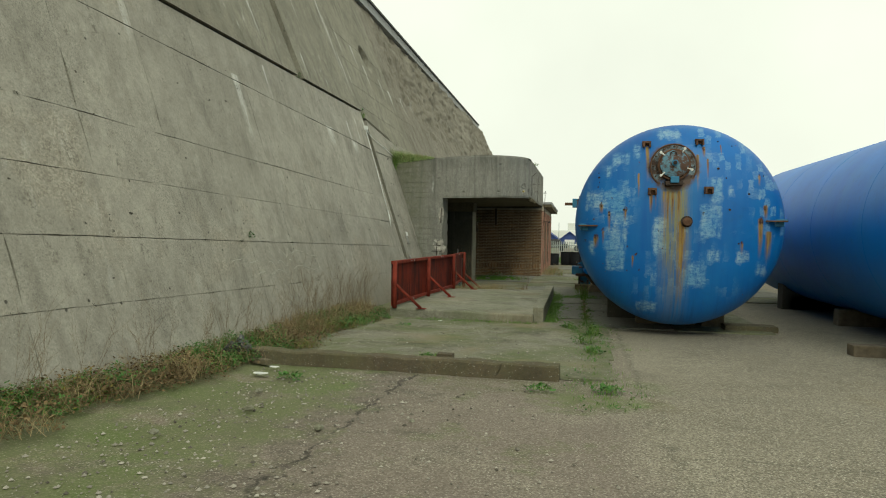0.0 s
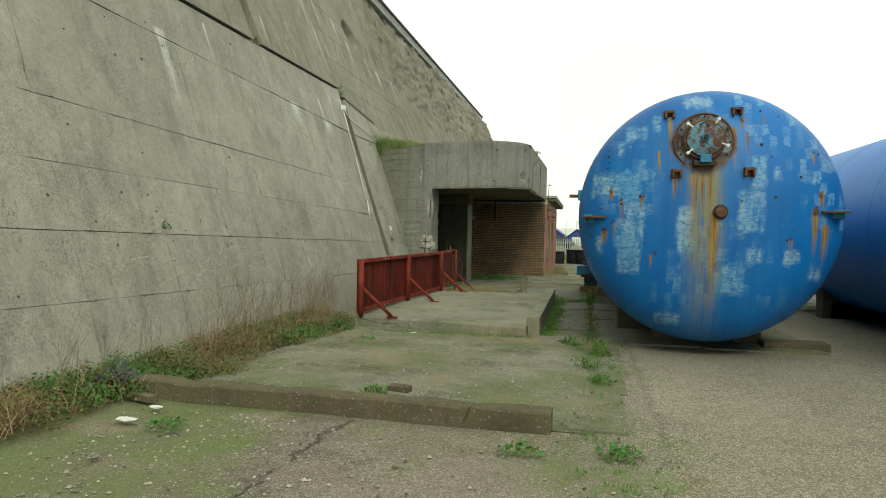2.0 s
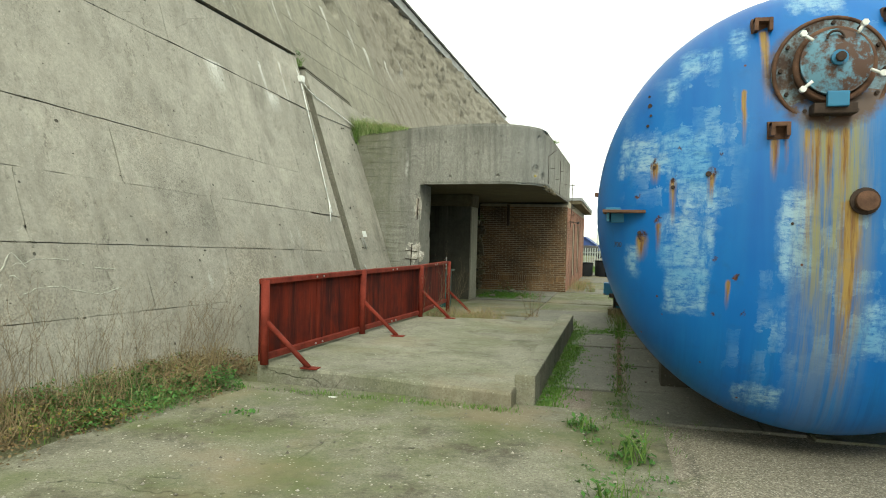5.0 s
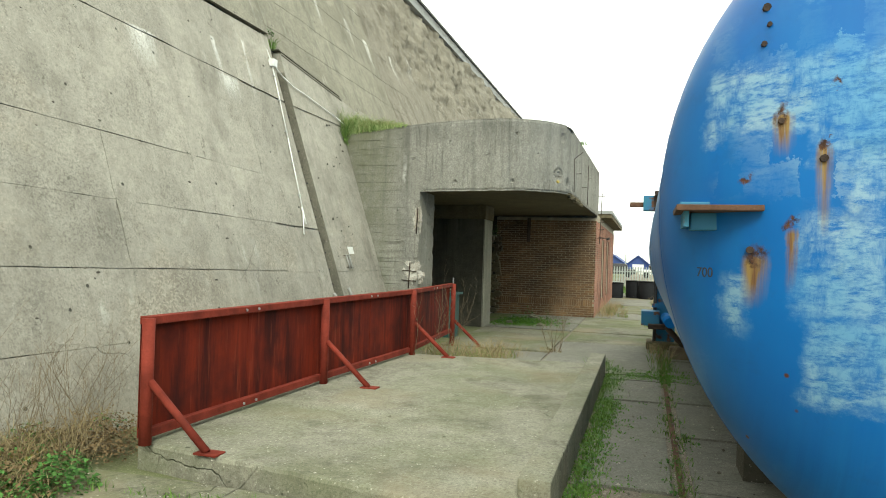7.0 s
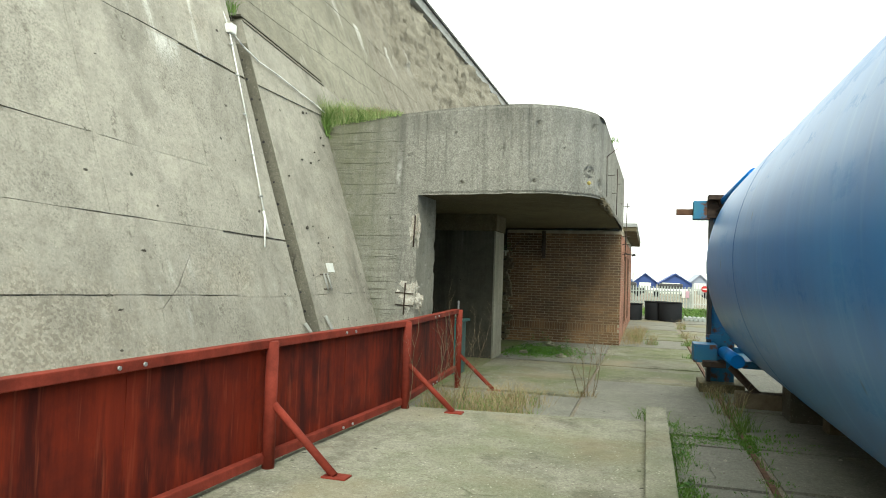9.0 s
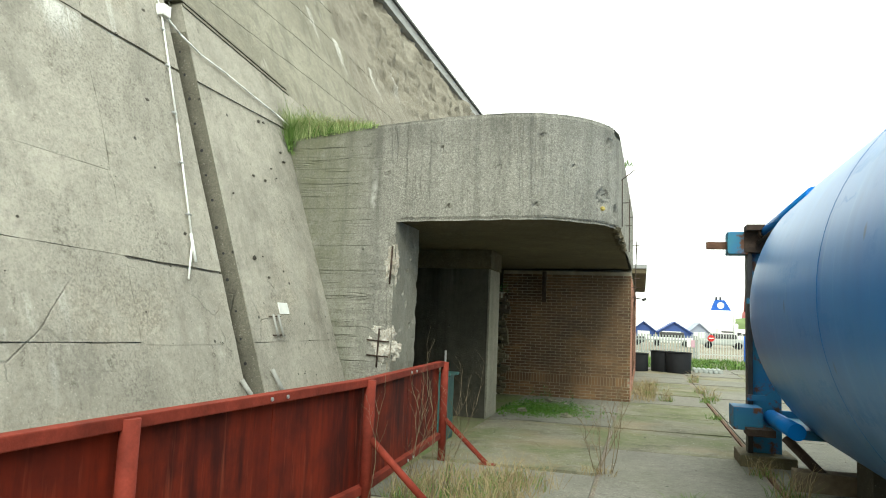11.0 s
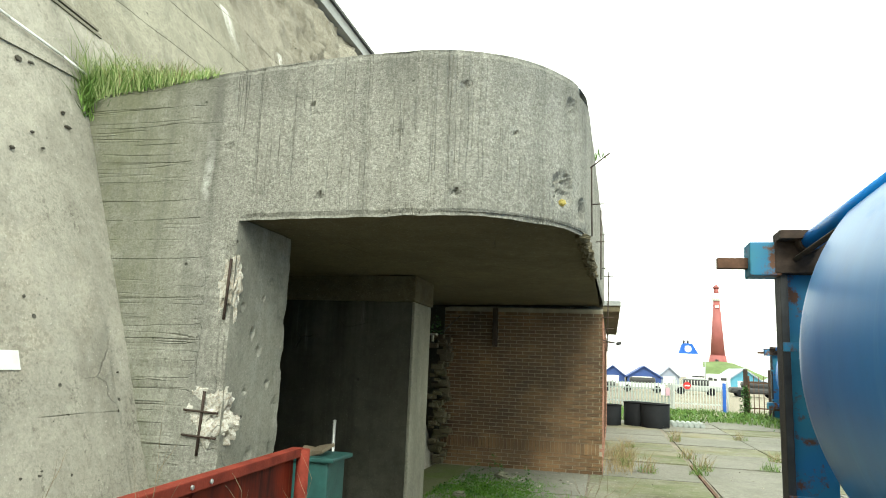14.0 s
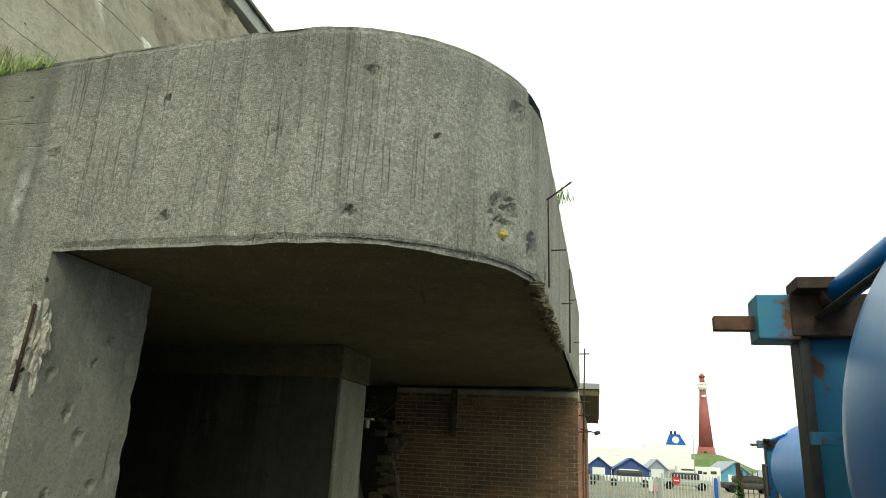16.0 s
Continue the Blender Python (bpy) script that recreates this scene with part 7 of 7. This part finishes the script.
def build_ship():
    y = 320.0
    th = empty("ferry", 30, y, -0.3, "white ferry with a blue funnel in the harbour", "ship")
    part("hull", boxed(-22, 37, y, y + 14, -0.3, 4.2, bevel=0.6), M_WHITE, th)
    part("deck_house", boxed(-4, 36, y + 1, y + 13, 4.2, 7.6, bevel=0.4), M_WHITE, th)
    part("bridge", boxed(18, 35, y + 2, y + 12, 7.6, 9.6, bevel=0.3), M_WHITE, th)
    bm = bmesh.new()
    vs = [[bm.verts.new((x, yy, z)) for x, z in ((26.8, 9.6), (34.6, 9.6), (32.0, 14.0), (28.4, 14.0))] for yy in (y + 3, y + 9)]
    bm.faces.new(vs[0])
    bm.faces.new(vs[1][::-1])
    for i in range(4):
        bm.faces.new((vs[0][i], vs[1][i], vs[1][(i + 1) % 4], vs[0][(i + 1) % 4]))
    fn = part("funnel", bm, simple("funnel_blue", (0.02, 0.1, 0.42), 0.1, 1), th, "blue funnel with a white disc")
    part("emblem", rodded((30.4, y + 3, 11.7), (30.4, y + 2.9, 11.7), 1.4, 20), M_WHITE, fn)
    for x in (29.0, 30.6):
        part("exhaust", rodded((x, y + 6, 14.0), (x, y + 6, 15.4), 0.45, 12), M_DARKMETAL, th)


build_ship()
for x, y, h in ((8.0, 90, 4.6), (-2.5, 100, 3.4), (14.5, 88, 3.0), (20, 100, 3.2)):
    tagged(part("lamp_post", rodded((x, y, -0.3), (x, y, h), 0.06, 8, 0.04), M_GREY), "thin grey lamp post beyond the fence", "lamp post", "far lamp posts")
r9 = random.Random(77)
for k in range(5):
    x = -3.2 + 4.3 * k + 0.5 * r9.random()
    th = empty("parked_car", x, 78, -0.17, "small parked car seen through the fence", "car", "cars beyond the fence")
    cm = (M_DARKMETAL, M_WHITE, M_GREY, M_DARKMETAL, M_BLUETENT)[k]
    part("body", boxed(x - 1.9, x + 1.9, 76, 77.7, 0.12, 0.6, bevel=0.16), cm, th)
    part("cabin", boxed(x - 1.0, x + 1.1, 76.15, 77.55, 0.56, 1.1, bevel=0.22), M_DARKMETAL, th, "dark glazed cabin")
    part("car_roof", boxed(x - 0.75, x + 0.8, 76.2, 77.5, 1.06, 1.13, bevel=0.03), cm, th)
    for dx in (-1.2, 1.2):
        for wy in (75.97, 77.5):
            part("wheel", rodded((x + dx, wy, 0.13), (x + dx, wy + 0.2, 0.13), 0.3, 16), M_TUB, th)
# row of pale pipe ends before the bank
for k in range(6):
    x = 0.75 + 0.17 * k
    tagged(part("pipe_piece", rodded((x, 39.6, -0.09), (x, 40.8, -0.09), 0.075, 14), M_GREY), "short pale pipe lying at the grass edge", "pipe", "pale pipes on the ground")
# grey sloping end of the bunker
bm = bmesh.new()
vs = [bm.verts.new(p) for p in ((-9.2, 62, -0.3), (-5.0, 62, -0.3), (-9.2, 62, 10.2), (-9.2, 70, -0.3), (-5.0, 70, -0.3), (-9.2, 70, 10.2))]
for q in ((0, 1, 2), (3, 5, 4), (1, 4, 5, 2), (0, 3, 4, 1), (0, 2, 5, 3)):
    bm.faces.new([vs[i] for i in q])
tagged(part("far_buttress", bm, M_COPING), "smooth grey sloping buttress at the bunker's end", "buttress")
